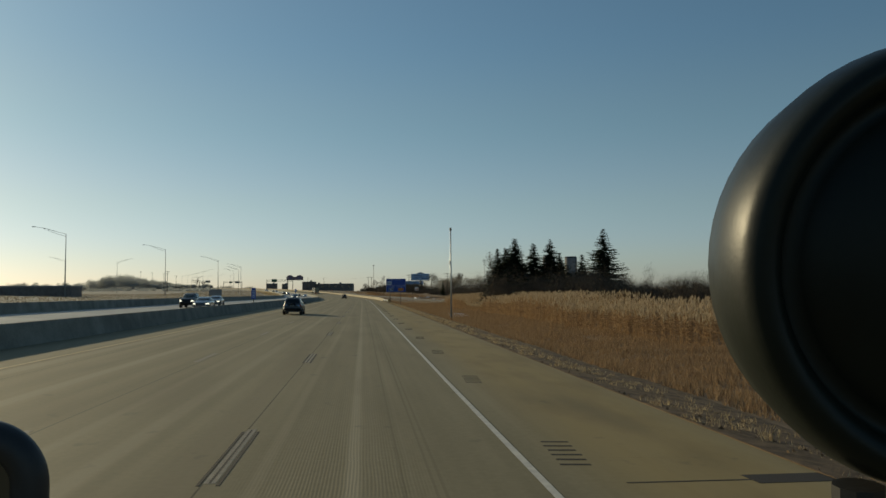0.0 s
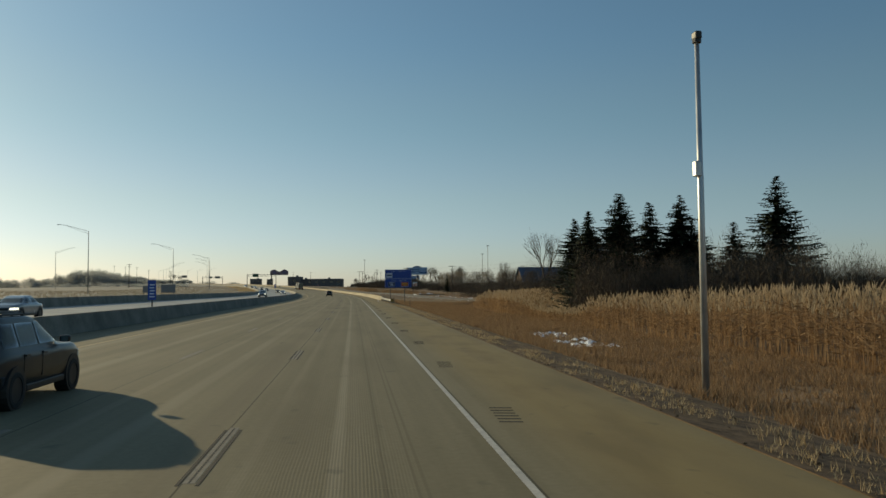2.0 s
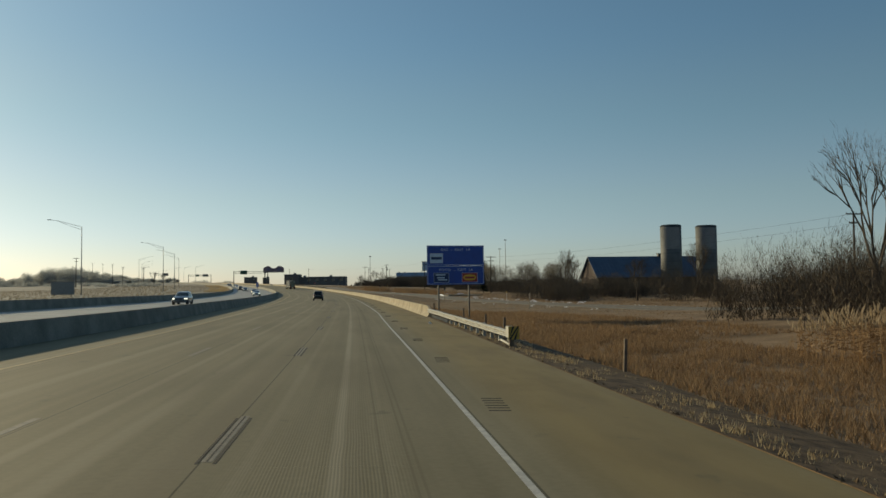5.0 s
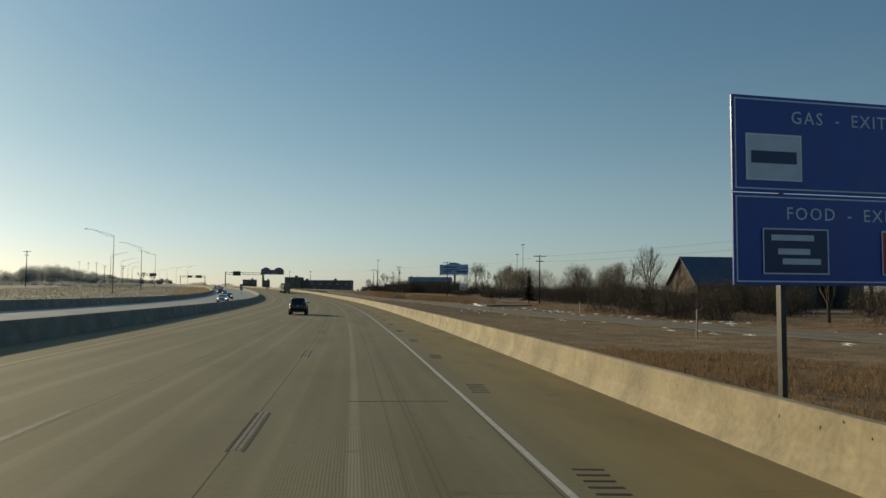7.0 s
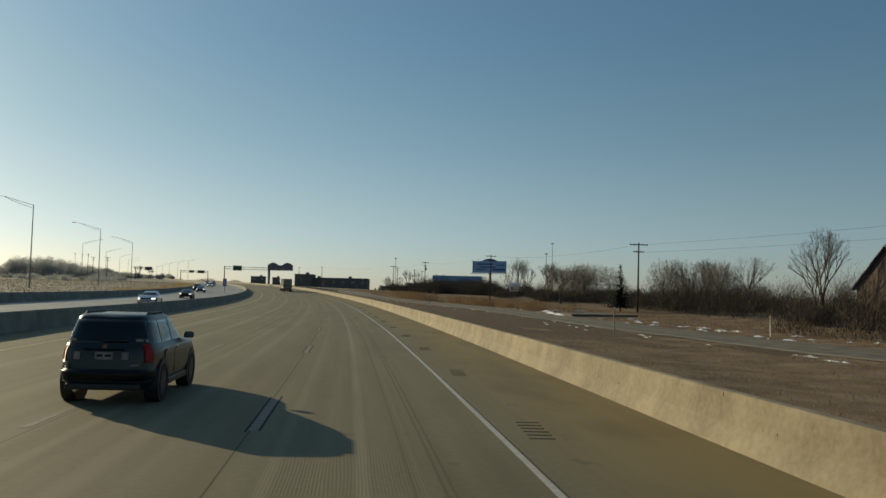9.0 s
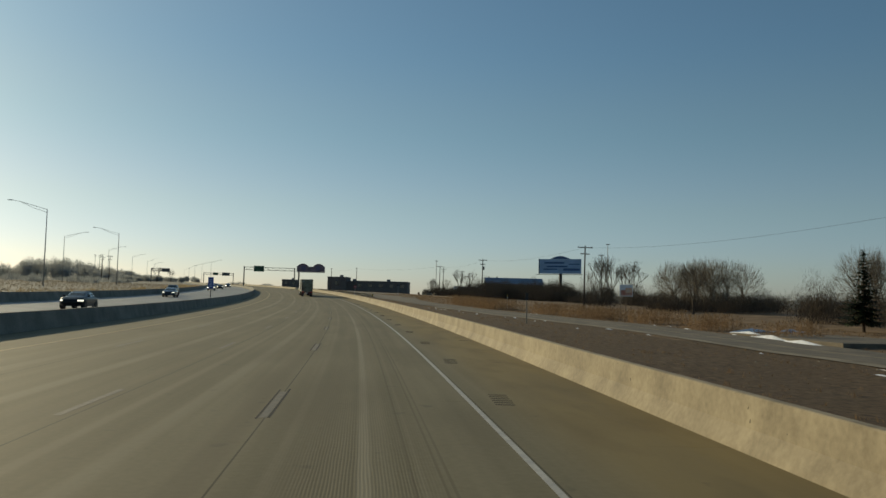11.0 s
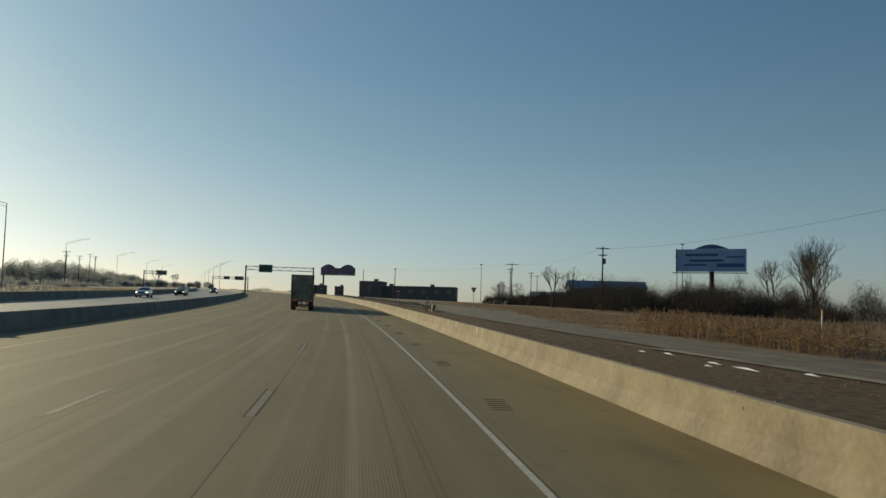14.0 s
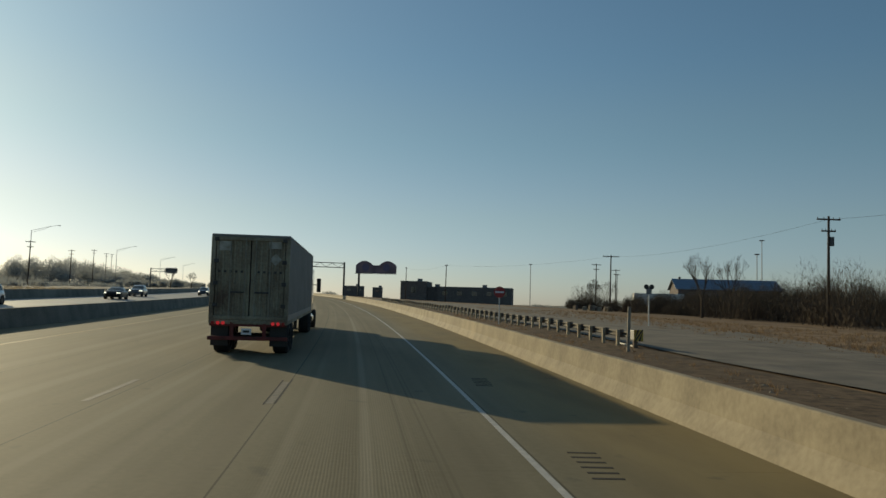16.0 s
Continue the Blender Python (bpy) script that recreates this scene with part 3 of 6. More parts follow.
structure("verge", strip_mesh("verge", 5.49, lambda y: 8.3 + 0.7 * noise.noise((0, y * 0.3, 0)), [y for y in LONG if -40 < y < 212], 0.015, M["gravel"]), "dark gravelly verge strewn with litter and dead weeds", "verge")
structure("verge_behind_barrier", strip_mesh("verge_behind_barrier", lambda y: barrier_u(y) + 0.6, lambda y: max(7.6 + 0.8 * noise.noise((4, y * 0.21, 0)), min(front_near(y) - 1.35, 7.6 + 7 * ease(330, 400, y))), [y for y in LONG if 205 < y < 800], 0.02, M["gravel"]), "dark strip of dirt and dead weeds behind the barrier", "verge")

# ---- painted lines ----
def edge_u(y):
    return 1.87 + steps([(0, 0.05), (20, 0.0), (196, 0.0), (208, 0.06), (220, 0.2), (236, 0.1), (262, 0.0)], y)


structure("trim_edge_line", strip_mesh("edge_line", edge_u, lambda y: edge_u(y) + 0.1, LONG, 0.005, M["white_line"]), "worn white edge line on concrete", "road marking")
structure("trim_yellow_line", strip_mesh("yellow_line", yellow_u, lambda y: yellow_u(y) + 0.15, LONG, 0.005, M["yellow_line"]), "worn yellow edge line beside the median barrier", "road marking")
structure("trim_opposite_line", strip_mesh("opposite_line", lambda y: median_u(y) - 2.6, lambda y: median_u(y) - 2.45, LONG, 0.005, M["white_line"]), "worn line on the oncoming carriageway", "road marking")

# ---- median barrier, near barrier, far barrier ----
SECTION = 6.096


def section_mesh(name, profile, length, mat):
    bm = add_prism(bmesh.new(), profile, 0.0, length)
    return mesh_of(bm, name, mat)


MEDIAN_PROFILE = [(-0.31, -0.35), (0.31, -0.35), (0.31, 0.0), (0.1, 0.86), (0.085, 0.88), (-0.085, 0.88), (-0.1, 0.86), (-0.31, 0.0)]
SAFETY_PROFILE = [(0.0, -0.3), (0.62, -0.3), (0.62, 0.0), (0.42, 0.78), (0.38, 0.81), (0.22, 0.81), (0.2, 0.79), (0.155, 0.33), (0.03, 0.085), (0.0, 0.0)]


def run_of(parent, mesh, u_of, y0, count, name):
    y = y0
    for _ in range(count):
        a, b = spot(u_of(y), y), spot(u_of(y + SECTION), y + SECTION)
        d = b - a
        m = Matrix.Translation(a) @ Matrix.Rotation(math.atan2(-d.x, d.y), 4, "Z") @ Matrix.Rotation(math.atan2(d.z, math.hypot(d.x, d.y)), 4, "X")
        m = m @ Matrix.Rotation(-math.atan(bank(y)) * 0.6, 4, "Y") @ Matrix.Diagonal((1, d.length / SECTION, 1, 1))
        part(name, mesh, None, parent, at=m)
        y += SECTION


median = thing("median_barrier", "tall grey concrete median barrier in jointed sections", "barrier", kind="structure")
run_of(median, section_mesh("barrier_section", MEDIAN_PROFILE, SECTION, M["median"]), median_u, -50, 150, "barrier_section")
near_barrier = thing("shoulder_barrier", "sunlit tan concrete safety barrier in jointed sections", "barrier", kind="structure")
run_of(near_barrier, section_mesh("barrier_section", SAFETY_PROFILE, SECTION, M["barrier"]), barrier_u, 217.3, 109, "barrier_section")


def barrier_nose():
    """The first piece of the shoulder barrier falls to the height of the rail."""
    bm = bmesh.new()
    rows = []
    for t in (0.0, 0.08, 0.22, 0.4, 1.0):
        k = 0.72 + 0.28 * ease(0, 0.4, t)
        rows.append([bm.verts.new((x + 0.05 * (1 - t), t * 5.64, z * k if z > 0 else z)) for x, z in SAFETY_PROFILE])
    n = len(SAFETY_PROFILE)
    for a, b in zip(rows, rows[1:]):
        for i in range(n):
            bm.faces.new((a[i], b[i], b[(i + 1) % n], a[(i + 1) % n]))
    bm.faces.new(rows[0])
    bm.faces.new(rows[-1][::-1])
    bmesh.ops.recalc_face_normals(bm, faces=bm.faces)
    part("barrier_nose", bm, M["barrier"], near_barrier, "sloping first piece of the barrier", at=stand(barrier_u(212), 211.7))


barrier_nose()


def on_face(y, z):
    """A place on the sloping upper face of the shoulder barrier: z above its foot."""
    a, b = spot(barrier_u(y), y), spot(barrier_u(y + 1), y + 1)
    d = b - a
    return Matrix.Translation(a) @ Matrix.Rotation(math.atan2(-d.x, d.y), 4, "Z") @ Matrix.Rotation(-math.atan(bank(y)) * 0.6, 4, "Y") @ pose(0.155 + (z - 0.33) * 0.0978, 0, z, 0, 5.58, 0)


STROKE = mesh_of(boxed(-0.003, 0.003, -0.06, 0.06, -0.12, 0.12), "paint_mark", M["sign_white"])
for y, z in ((259.6, 0.68), (266.2, 0.68), (272.6, 0.68), (460.4, 0.68), (466.5, 0.66)):
    part("paint_mark", STROKE, None, near_barrier, "short white paint stroke", at=on_face(y, z))
hole_rng = random.Random(5)
pits = bmesh.new()
for i in range(150):
    y = 218 + 330 * hole_rng.random()
    r = 0.006 + 0.009 * hole_rng.random()
    k = 1 + 2.2 * hole_rng.random()
    add_box(pits, -0.002, 0.003, -r, r, -r * k, r * k, 0, on_face(y, 0.36 + 0.4 * hole_rng.random()))
tagged(part("pit", pits, M["dark_slot"], near_barrier, "small dark pits and chips in the concrete"), kind="stuff")


far_barrier = thing("opposite_barrier", "grey concrete barrier along the far edge of the oncoming lanes", "barrier", kind="structure")
run_of(far_barrier, section_mesh("far_section", MEDIAN_PROFILE, SECTION, M["median"]), far_barrier_u, -30, 150, "barrier_section")

# ---- guard rails ----
W_BEAM = [(0.0, -0.155), (-0.08, -0.105), (-0.08, -0.06), (0.0, -0.012), (0.0, 0.012), (-0.08, 0.06), (-0.08, 0.105), (0.0, 0.155)]


def beam_mesh(points):
    """A W-shaped rail through places, facing the road."""
    bm = bmesh.new()
    rows = []
    for p in points:
        front = [bm.verts.new(p + Vector((x, 0, z))) for x, z in W_BEAM]
        back = [bm.verts.new(p + Vector((x + 0.012, 0, z))) for x, z in reversed(W_BEAM)]
        rows.append(front + back)
    n = len(rows[0])
    for a, b in zip(rows, rows[1:]):
        for i in range(n):
            bm.faces.new((a[i], b[i], b[(i + 1) % n], a[(i + 1) % n]))
    bm.faces.new(rows[0])
    bm.faces.new(rows[-1][::-1])
    bmesh.ops.recalc_face_normals(bm, faces=bm.faces)
    return bm


def hazard_board(parent, at, w=0.42, h=0.5):
    board = part("hazard_board", boxed(-w / 2, w / 2, -0.012, 0.012, 0, h, 0.004), M["hazard_yellow"], parent, "yellow board with black slanting stripes", at=at)
    for i in range(-2, 4):
        bm = bmesh.new()
        s, t = 0.09, h
        x = -w / 2 + i * 0.2
        pts = [(x, 0.0), (x + s, 0.0), (x + s + 0.35, t), (x + 0.35, t)]
        cl = [(max(-w / 2 + 0.01, min(w / 2 - 0.01, px)), pz) for px, pz in pts]
        if abs(cl[0][0] - cl[1][0]) + abs(cl[2][0] - cl[3][0]) < 0.02:
            bm.free()
            continue
        bm.faces.new([bm.verts.new((px, -0.017, pz)) for px, pz in cl])
        part("stripe", bm, M["sign_black"], board)


def level(u, y, h):
    """A place h above an even line of the land."""
    p = spot(u, y)
    p.z = 0.25 * sum(spot(u, y + k).z for k in (-12, -4, 4, 12)) + h
    return p


def guard_rail(u_of, y0, y1, gap, label, dark_posts=False, post_top=0.72, low=False, back=False, rise=0.56):
    g = thing("guard_rail", label, "guard rail")
    y, n = y0, 0
    ys = []
    side = -1 if back else 1
    post = mesh_of(boxed(-0.07, 0.07, -0.07, 0.07, -0.25, post_top, 0.004), "post", M["tan_post"] if back else M["pale_steel"])
    block = mesh_of(boxed(-0.1, 0.1, -0.06, 0.06, -0.18, 0.18, 0.006), "block", M["post_wood"])
    while y < y1:
        ys.append(y)
        m = stand(u_of(y) + 0.24 * side, y, 0.0, lean=False)
        part("post", post, None, g, at=m)
        part("block", block, None, g, at=m @ pose(-0.15 * side, 0, rise - 0.01))
        y += gap if y < y1 - 9 or low else gap / 2
    line = [level(u_of(t), t, rise) for t in [y0 - 0.9 + i * (y1 + 0.8 - y0 + 0.9) / 40 for i in range(41)]]
    part("rail", beam_mesh(line), M["weathered_steel"] if back else M["pale_steel"], g, "weathered W-shaped steel rail")
    m = stand(u_of(y0), y0 - 1.5, 0.0, lean=False)
    head = boxed(-0.12, 0.14, -0.2, 0.5, 0.34, 0.78, 0.03)
    part("end_head", head, M["pale_steel"], g, "flat steel head at the rail's end", at=m)
    part("strut", tubed((0.05, 0.2, 0.05), (0.05, 2.4, 0.12), 0.05), M["pale_steel"], g, at=m)
    part("end_post", boxed(-0.06, 0.12, 0.0, 0.15, -0.25, 0.45, 0.01), M["post_wood"], g, at=m)
    hazard_board(g, m @ pose(0.06, -0.24, 0.3))
    return g


guard_rail(lambda y: 5.62 + 0.35 * (211 - y) / 28, 184.0, 211.0, 1.905, "weathered galvanised guard rail leading to the concrete barrier", post_top=0.64, rise=0.47)
guard_rail(lambda y: steps([(517, 11.9), (600, 11.0)], y), 521.0, 640, 1.905, "weathered guard rail on close-set tan posts beside the slip road", low=True, back=True)


# ---- lighting columns ----
def lamp_column(height, arm, label):
    """A tapered steel column at the origin with a trussed arm towards -x."""
    col = thing("street_lamp", label, "street lamp")
    part("column", tubed((0, 0, 0), (0, 0, height), 0.13, 0.07, 10), M["pole_grey"], col, smooth=True)
    part("base_plate", boxed(-0.25, 0.25, -0.25, 0.25, -0.1, 0.12, 0.02), M["pole_grey"], col)
    pts = [(0, 0, height - 0.1), (-arm * 0.4, 0, height + 0.6), (-arm * 0.75, 0, height + 1.2), (-arm, 0, height + 1.45)]
    part("arm", polyline_tube(pts, 0.045), M["pole_grey"], col)
    part("brace", polyline_tube([(0, 0, height - 0.65), (-arm * 0.4, 0, height + 0.18), (-arm * 0.75, 0, height + 1.14)], 0.035), M["pole_grey"], col)
    bm = boxed(-arm - 0.75, -arm + 0.05, -0.16, 0.16, height + 1.38, height + 1.54, 0.05)
    part("lantern", bm, M["galvanised"], col)
    return col


lamp = lamp_column(14.7, 6.2, "tall grey street lamp with a trussed arm")
LAMPS = [(-61.2, 177.8), (-56.5, 255.0), (-51.0, 329.0), (-52.2, 418.2), (-61.3, 485.1), (-73.4, 560.2)]
lamp.matrix_basis = pose(LAMPS[0][0], LAMPS[0][1], land(*LAMPS[0]) - 1.1)
tagged(lamp, group="lamps along the far road")
for x, y in LAMPS[1:]:
    copy_thing(lamp, pose(x, y, land(x, y), 0, 0, math.degrees(math.atan(-line_slope(y)))))
copy_thing(lamp, pose(-127.7, 382.7, land(-127.7, 382.7)))
for x, y in ((-104, 380.5), (-98.2, 584.4), (-119.3, 683.5), (-139.8, 779), (-161.5, 877.5), (-186.4, 978.7)):
    copy_thing(lamp, pose(x, y, land(x, y) - 0.2, 0, 0, 180 + math.degrees(math.atan(-line_slope(y)))))
for i in range(5):
    y = 860 + 70 * i
    p = spot(median_u(y), y)
    copy_thing(lamp, pose(p.x, p.y, p.z, 0, 0, 180))

# ---- roadside camera pole ----
mast = thing("camera_pole", "slender grey steel pole with a camera on top", "pole", pose(7.9, 81.5, land(7.9, 81.5)))
part("column", tubed((0, 0, -0.2), (0, 0, 9.4), 0.1, 0.06, 12), M["galvanised"], mast, smooth=True)
part("control_box", boxed(-0.17, 0.0, -0.1, 0.1, 5.75, 6.15, 0.02), M["galvanised"], mast)
part("camera_head", add_tube(boxed(-0.09, 0.09, -0.14, 0.14, 9.38, 9.6, 0.04), (0, 0, 9.3), (0, 0, 9.42), 0.12, 0.12), M["plastic"], mast)
part("cable_conduit", tubed((0.085, 0, 0.1), (0.07, 0, 5.8), 0.018, sides=6), M["dark_steel"], mast)


# ---- blue services sign ----
def services_sign():
    """Two blue panels on two steel posts; local x across, facing -y."""
    a, b = Vector((10.95, 228.0, 0)), Vector((16.72, 228.6, 0))
    w = (b - a).length
    base = land(13.8, 228.3)
    m = Matrix.Translation((a + b) / 2 + Vector((0, 0, base))) @ Matrix.Rotation(math.atan2(b.y - a.y, b.x - a.x), 4, "Z")
    s = thing("services_sign", "large blue roadside services sign with white lettering and logo panels", "road sign", m)
    z0, z1 = 2.36 - base, 6.2 - base
    zm = z0 + (z1 - z0) * 0.485
    for x in (-w / 2 + 0.201 * w, -w / 2 + 0.732 * w):
        part("post", boxed(x - 0.06, x + 0.06, 0.03, 0.18, -0.2, z1 - 0.1, 0.006), M["dark_steel"], s)
    for lo, hi in ((z0, zm - 0.01), (zm + 0.01, z1)):
        p = part("panel", boxed(-w / 2, w / 2, -0.03, 0.02, lo, hi, 0.008), M["sign_blue"], s, "blue panel with a thin white border")
        bm = bmesh.new()
        g, t = 0.06, 0.03
        for x0, x1, q0, q1 in ((-w / 2 + g, w / 2 - g, lo + g, lo + g + t), (-w / 2 + g, w / 2 - g, hi - g - t, hi - g), (-w / 2 + g, -w / 2 + g + t, lo + g + t, hi - g - t), (w / 2 - g - t, w / 2 - g, lo + g + t, hi - g - t)):
            add_box(bm, x0, x1, -0.036, -0.032, q0, q1)
        part("border", bm, M["sign_pale"], p)
    up = pose(0, 0, 0, 90, 0, 0)
    for body, x, z, size in (("GAS - EXIT 1A", 0.0, z1 - 0.42, 0.37), ("FOOD - EXIT 1A", 0.05, zm - 0.42, 0.37)):
        words = [text_mesh(word, size, spacing=1.22) for word in body.split()]
        spans = [(min(v.co.x for v in me.vertices), max(v.co.x for v in me.vertices)) for me in words]
        left = x - (sum(b - a for a, b in spans) + 0.85 * size * (len(words) - 1)) / 2
        for me, (a, b) in zip(words, spans):
            me.materials.append(M["sign_pale"])
            part("word", me, None, s, "white block capitals", at=pose(left - a, -0.037, z) @ up)
            left += b - a + 0.85 * size

    def logo(x0, x1, q0, q1, mat, label, edge):
        l = part("logo_panel", boxed(x0, x1, -0.05, -0.03, q0, q1, 0.004), mat, s, label)
        bm = bmesh.new()
        for a0, a1, b0, b1 in ((x0, x1, q1 - 0.03, q1), (x0, x1, q0, q0 + 0.03), (x0, x0 + 0.03, q0 + 0.03, q1 - 0.03), (x1 - 0.03, x1, q0 + 0.03, q1 - 0.03)):
            add_box(bm, a0, a1, -0.056, -0.051, b0, b1)
        part("rim", bm, edge, l)
        return l

    l1 = logo(-w / 2 + 0.3, -w / 2 + 1.6, zm + 0.25, zm + 1.2, M["sign_pale"], "pale logo panel with a dark bar", M["sign_white"])
    part("mark", boxed(-w / 2 + 0.42, -w / 2 + 1.48, -0.058, -0.052, zm + 0.6, zm + 0.85, 0.002), M["sign_navy"], l1)
    l2 = logo(-w / 2 + 0.65, -w / 2 + 2.2, z0 + 0.22, z0 + 1.15, M["sign_navy"], "navy logo panel with pale strokes", M["sign_pale"])
    for x0, x1, q in ((0.85, 1.85, 0.9), (1.0, 1.75, 0.62), (1.1, 2.0, 0.42)):
        part("mark", boxed(-w / 2 + x0, -w / 2 + x1, -0.058, -0.052, z0 + q, z0 + q + 0.12, 0.002), M["sign_pale"], l2)
    l3 = logo(w / 2 - 2.3, w / 2 - 0.68, z0 + 0.22, z0 + 1.15, M["sign_red"], "red logo panel with a yellow badge", M["sign_pale"])
    bm = bmesh.new()
    cx, cz = w / 2 - 1.49, z0 + 0.68
    bm.faces.new([bm.verts.new((cx + x, -0.054, cz + z)) for x, z in ((-0.68, 0), (-0.5, 0.24), (0, 0.3), (0.5, 0.24), (0.68, 0), (0.5, -0.24), (0, -0.3), (-0.5, -0.24))])
    part("badge", bm, M["sign_yellow"], l3)
    part("mark", boxed(cx - 0.5, cx + 0.5, -0.062, -0.057, cz - 0.1, cz + 0.1, 0.002), M["sign_red"], l3)


services_sign()
for i, (x, y, h) in enumerate(((9.8, 214.5, 1.25), (10.0, 202.0, 1.3), (9.7, 193.5, 1.2), (9.2, 186.9, 1.25), (10.6, 176.2, 1.2))):
    st = thing("fence_post", "weathered timber stake in the dry grass", "post", pose(x, y, land(x, y), 2, -2 + i, 0), group="stakes behind the guard rail")
    part("stake", boxed(-0.05, 0.05, -0.05, 0.05, -0.3, h * 0.85, 0.012), M["post_wood"], st)


# ---- billboards ----
def billboard():
    a, b = Vector((55.4, 599.5, 0)), Vector((68.1, 592.8, 0))
    mid, base = (a + b) / 2, 1.3
    m = Matrix.Translation((mid.x, mid.y, base)) @ Matrix.Rotation(math.atan2(b.y - a.y, b.x - a.x), 4, "Z")
    s = thing("billboard", "pale blue roadside billboard with dark bars on one column", "billboard", m)
    w, z0, z1 = 14.6, 10.2, 15.2
    part("column", tubed((0, 1.0, -0.6), (0, 1.0, z0 + 0.5), 0.55, 0.55, 14), M["dark_steel"], s, smooth=True)
    part("panel", boxed(-w / 2, w / 2, 0, 0.5, z0, z1, 0.03), M["ad_blue"], s)
    part("frame", boxed(-w / 2 - 0.25, -w / 2 - 0.01, -0.1, 0.6, z0 - 0.1, z1 + 0.1, 0.03), M["sign_black"], s)
    bm = bmesh.new()
    pts = [(-3.6 + 0.6 * i, z1 + 0.04 + 1.0 * math.sin(math.pi * i / 12)) for i in range(13)]
    f = [bm.verts.new((x, 0.1, z)) for x, z in pts]
    g = [bm.verts.new((x, 0.35, z)) for x, z in pts]
    bm.faces.new(f)
    bm.faces.new(g[::-1])
    for i in range(12):
        bm.faces.new((f[i], g[i], g[i + 1], f[i + 1]))
    part("arched_top", bm, M["ad_dark"], s)
    part("catwalk", boxed(-w / 2 - 0.8, w / 2 + 0.5, -1.1, -0.05, z0 - 0.4, z0 - 0.25, 0.02), M["dark_steel"], s)
    for x0, x1, q0, q1 in ((-5.5, 1.5, 3.4, 4.0), (-4.6, 2.6, 2.2, 2.7), (-5.8, -1.0, 1.3, 1.7), (1.2, 6.9, 1.0, 1.8), (3.0, 6.9, 3.1, 3.4)):
        part("bar", boxed(x0, x1, -0.03, -0.005, z0 + q0, z0 + q1, 0.005), M["ad_dark"], s)


billboard()


def arched_billboard():
    s = thing("billboard", "dark two-lobed billboard on a single side post", "billboard", pose(-43.2, 802, 6.75, 0, 0, -6))
    bm = bmesh.new()
    prof = [(-8.4, 9.0)] + [(-8.4 + 0.9 * i, 11.2 + 2.9 * math.sin(math.pi * (0.12 + 0.76 * i / 8))) for i in range(9)] + [(-0.7, 12.3), (0.7, 12.3)] + [(1.2 + 0.9 * i, 11.2 + 2.9 * math.sin(math.pi * (0.12 + 0.76 * i / 8))) for i in range(9)] + [(8.4, 9.0)]
    f = [bm.verts.new((x, 0, z)) for x, z in prof]
    g = [bm.verts.new((x, 0.6, z)) for x, z in prof]
    bm.faces.new(f)
    bm.faces.new(g[::-1])
    for i in range(len(prof)):
        j = (i + 1) % len(prof)
        bm.faces.new((f[i], g[i], g[j], f[j]))
    bmesh.ops.recalc_face_normals(bm, faces=bm.faces)
    part("panel", bm, M["ad_violet"], s)
    part("post", tubed((-7.2, 0.9, -3.0), (-7.2, 0.9, 9.6), 0.45), M["dark_steel"], s)
    part("catwalk", boxed(-8.6, 8.6, -0.9, 0, 8.75, 8.9, 0.02), M["dark_steel"], s)
    for cx in (-4.3, 4.3):
        part("badge", tubed((cx, -0.03, 11.4), (cx, -0.001, 11.4), 1.5, 1.5, 20), M["ad_badge"], s)


arched_billboard()


# ---- utility poles ----
def utility_pole(x, y, top, label="tarred wooden utility pole with crossarms", arms=2, turn=0.0, wide=2.4):
    z = land(x, y)
    p = thing("utility_pole", label, "utility pole", pose(x, y, z, 0, 0.6, turn), group="utility poles")
    h = top - z
    part("pole", tubed((0, 0, -0.3), (0, 0, h), 0.19, 0.12, 10), M["wood_pole"], p, smooth=True)
    for i in range(arms):
        w = wide if i == 0 else wide * 0.6
        arm = part("crossarm", boxed(-w / 2, w / 2, -0.07, 0.07, h - 0.45 - 1.3 * i, h - 0.28 - 1.3 * i, 0.012), M["wood_pole"], p)
        for t in (-0.46, -0.2, 0.2, 0.46):
            part("insulator", tubed((t * w, 0, h - 0.29 - 1.3 * i), (t * w, 0, h - 0.1 - 1.3 * i), 0.05, 0.03, 6), M["silo"], arm)
    return p


utility_pole(55.2, 408.4, 12.2, wide=3.4)
tp = utility_pole(32.3, 573.4, 14.6, wide=2.6)
part("transformer", tubed((0.35, 0, 8.8), (0.35, 0, 9.8), 0.26, 0.26, 10), M["silo"], tp)
utility_pole(24.7, 659.4, 15.7, arms=1, wide=3.6)
utility_pole(29.4, 705.4, 16.4, wide=2.6)
utility_pole(42.5, 487.3, 13.4, wide=3.0)
utility_pole(-13.4, 740.3, 16.9, arms=1, wide=1.2)
utility_pole(-29.9, 788, 17.9, arms=1, wide=0.8)
utility_pole(41.7, 740.1, 16.7, wide=2.6)
utility_pole(49.7, 778.3, 17.0, arms=1, wide=2.4)
utility_pole(77.1, 255.9, 12.3)
for x, y, t in ((-117.7, 680.4, 17.2), (-152.9, 770.2, 20.4), (-179.3, 842.6, 25.0), (-207.0, 915.0, 27.5), (-236.0, 985.0, 31.0), (-109.2, 516.5, 17.2)):
    utility_pole(x, y, t, wide=2.6)


def light_mast(x, y, top, label="tall slim floodlight mast"):
    z = land(x, y)
    p = thing("light_mast", label, "light mast", pose(x, y, z), group="floodlight masts")
    part("column", tubed((0, 0, -0.3), (0, 0, top - z), 0.45, 0.25, 8), M["pole_grey"], p)
    part("head", tubed((0, 0, top - z - 0.6), (0, 0, top - z), 1.6, 1.9, 10), M["dark_steel"], p)


light_mast(209.7, 1056.4, 56.9)
light_mast(197.9, 1034.5, 45.1)
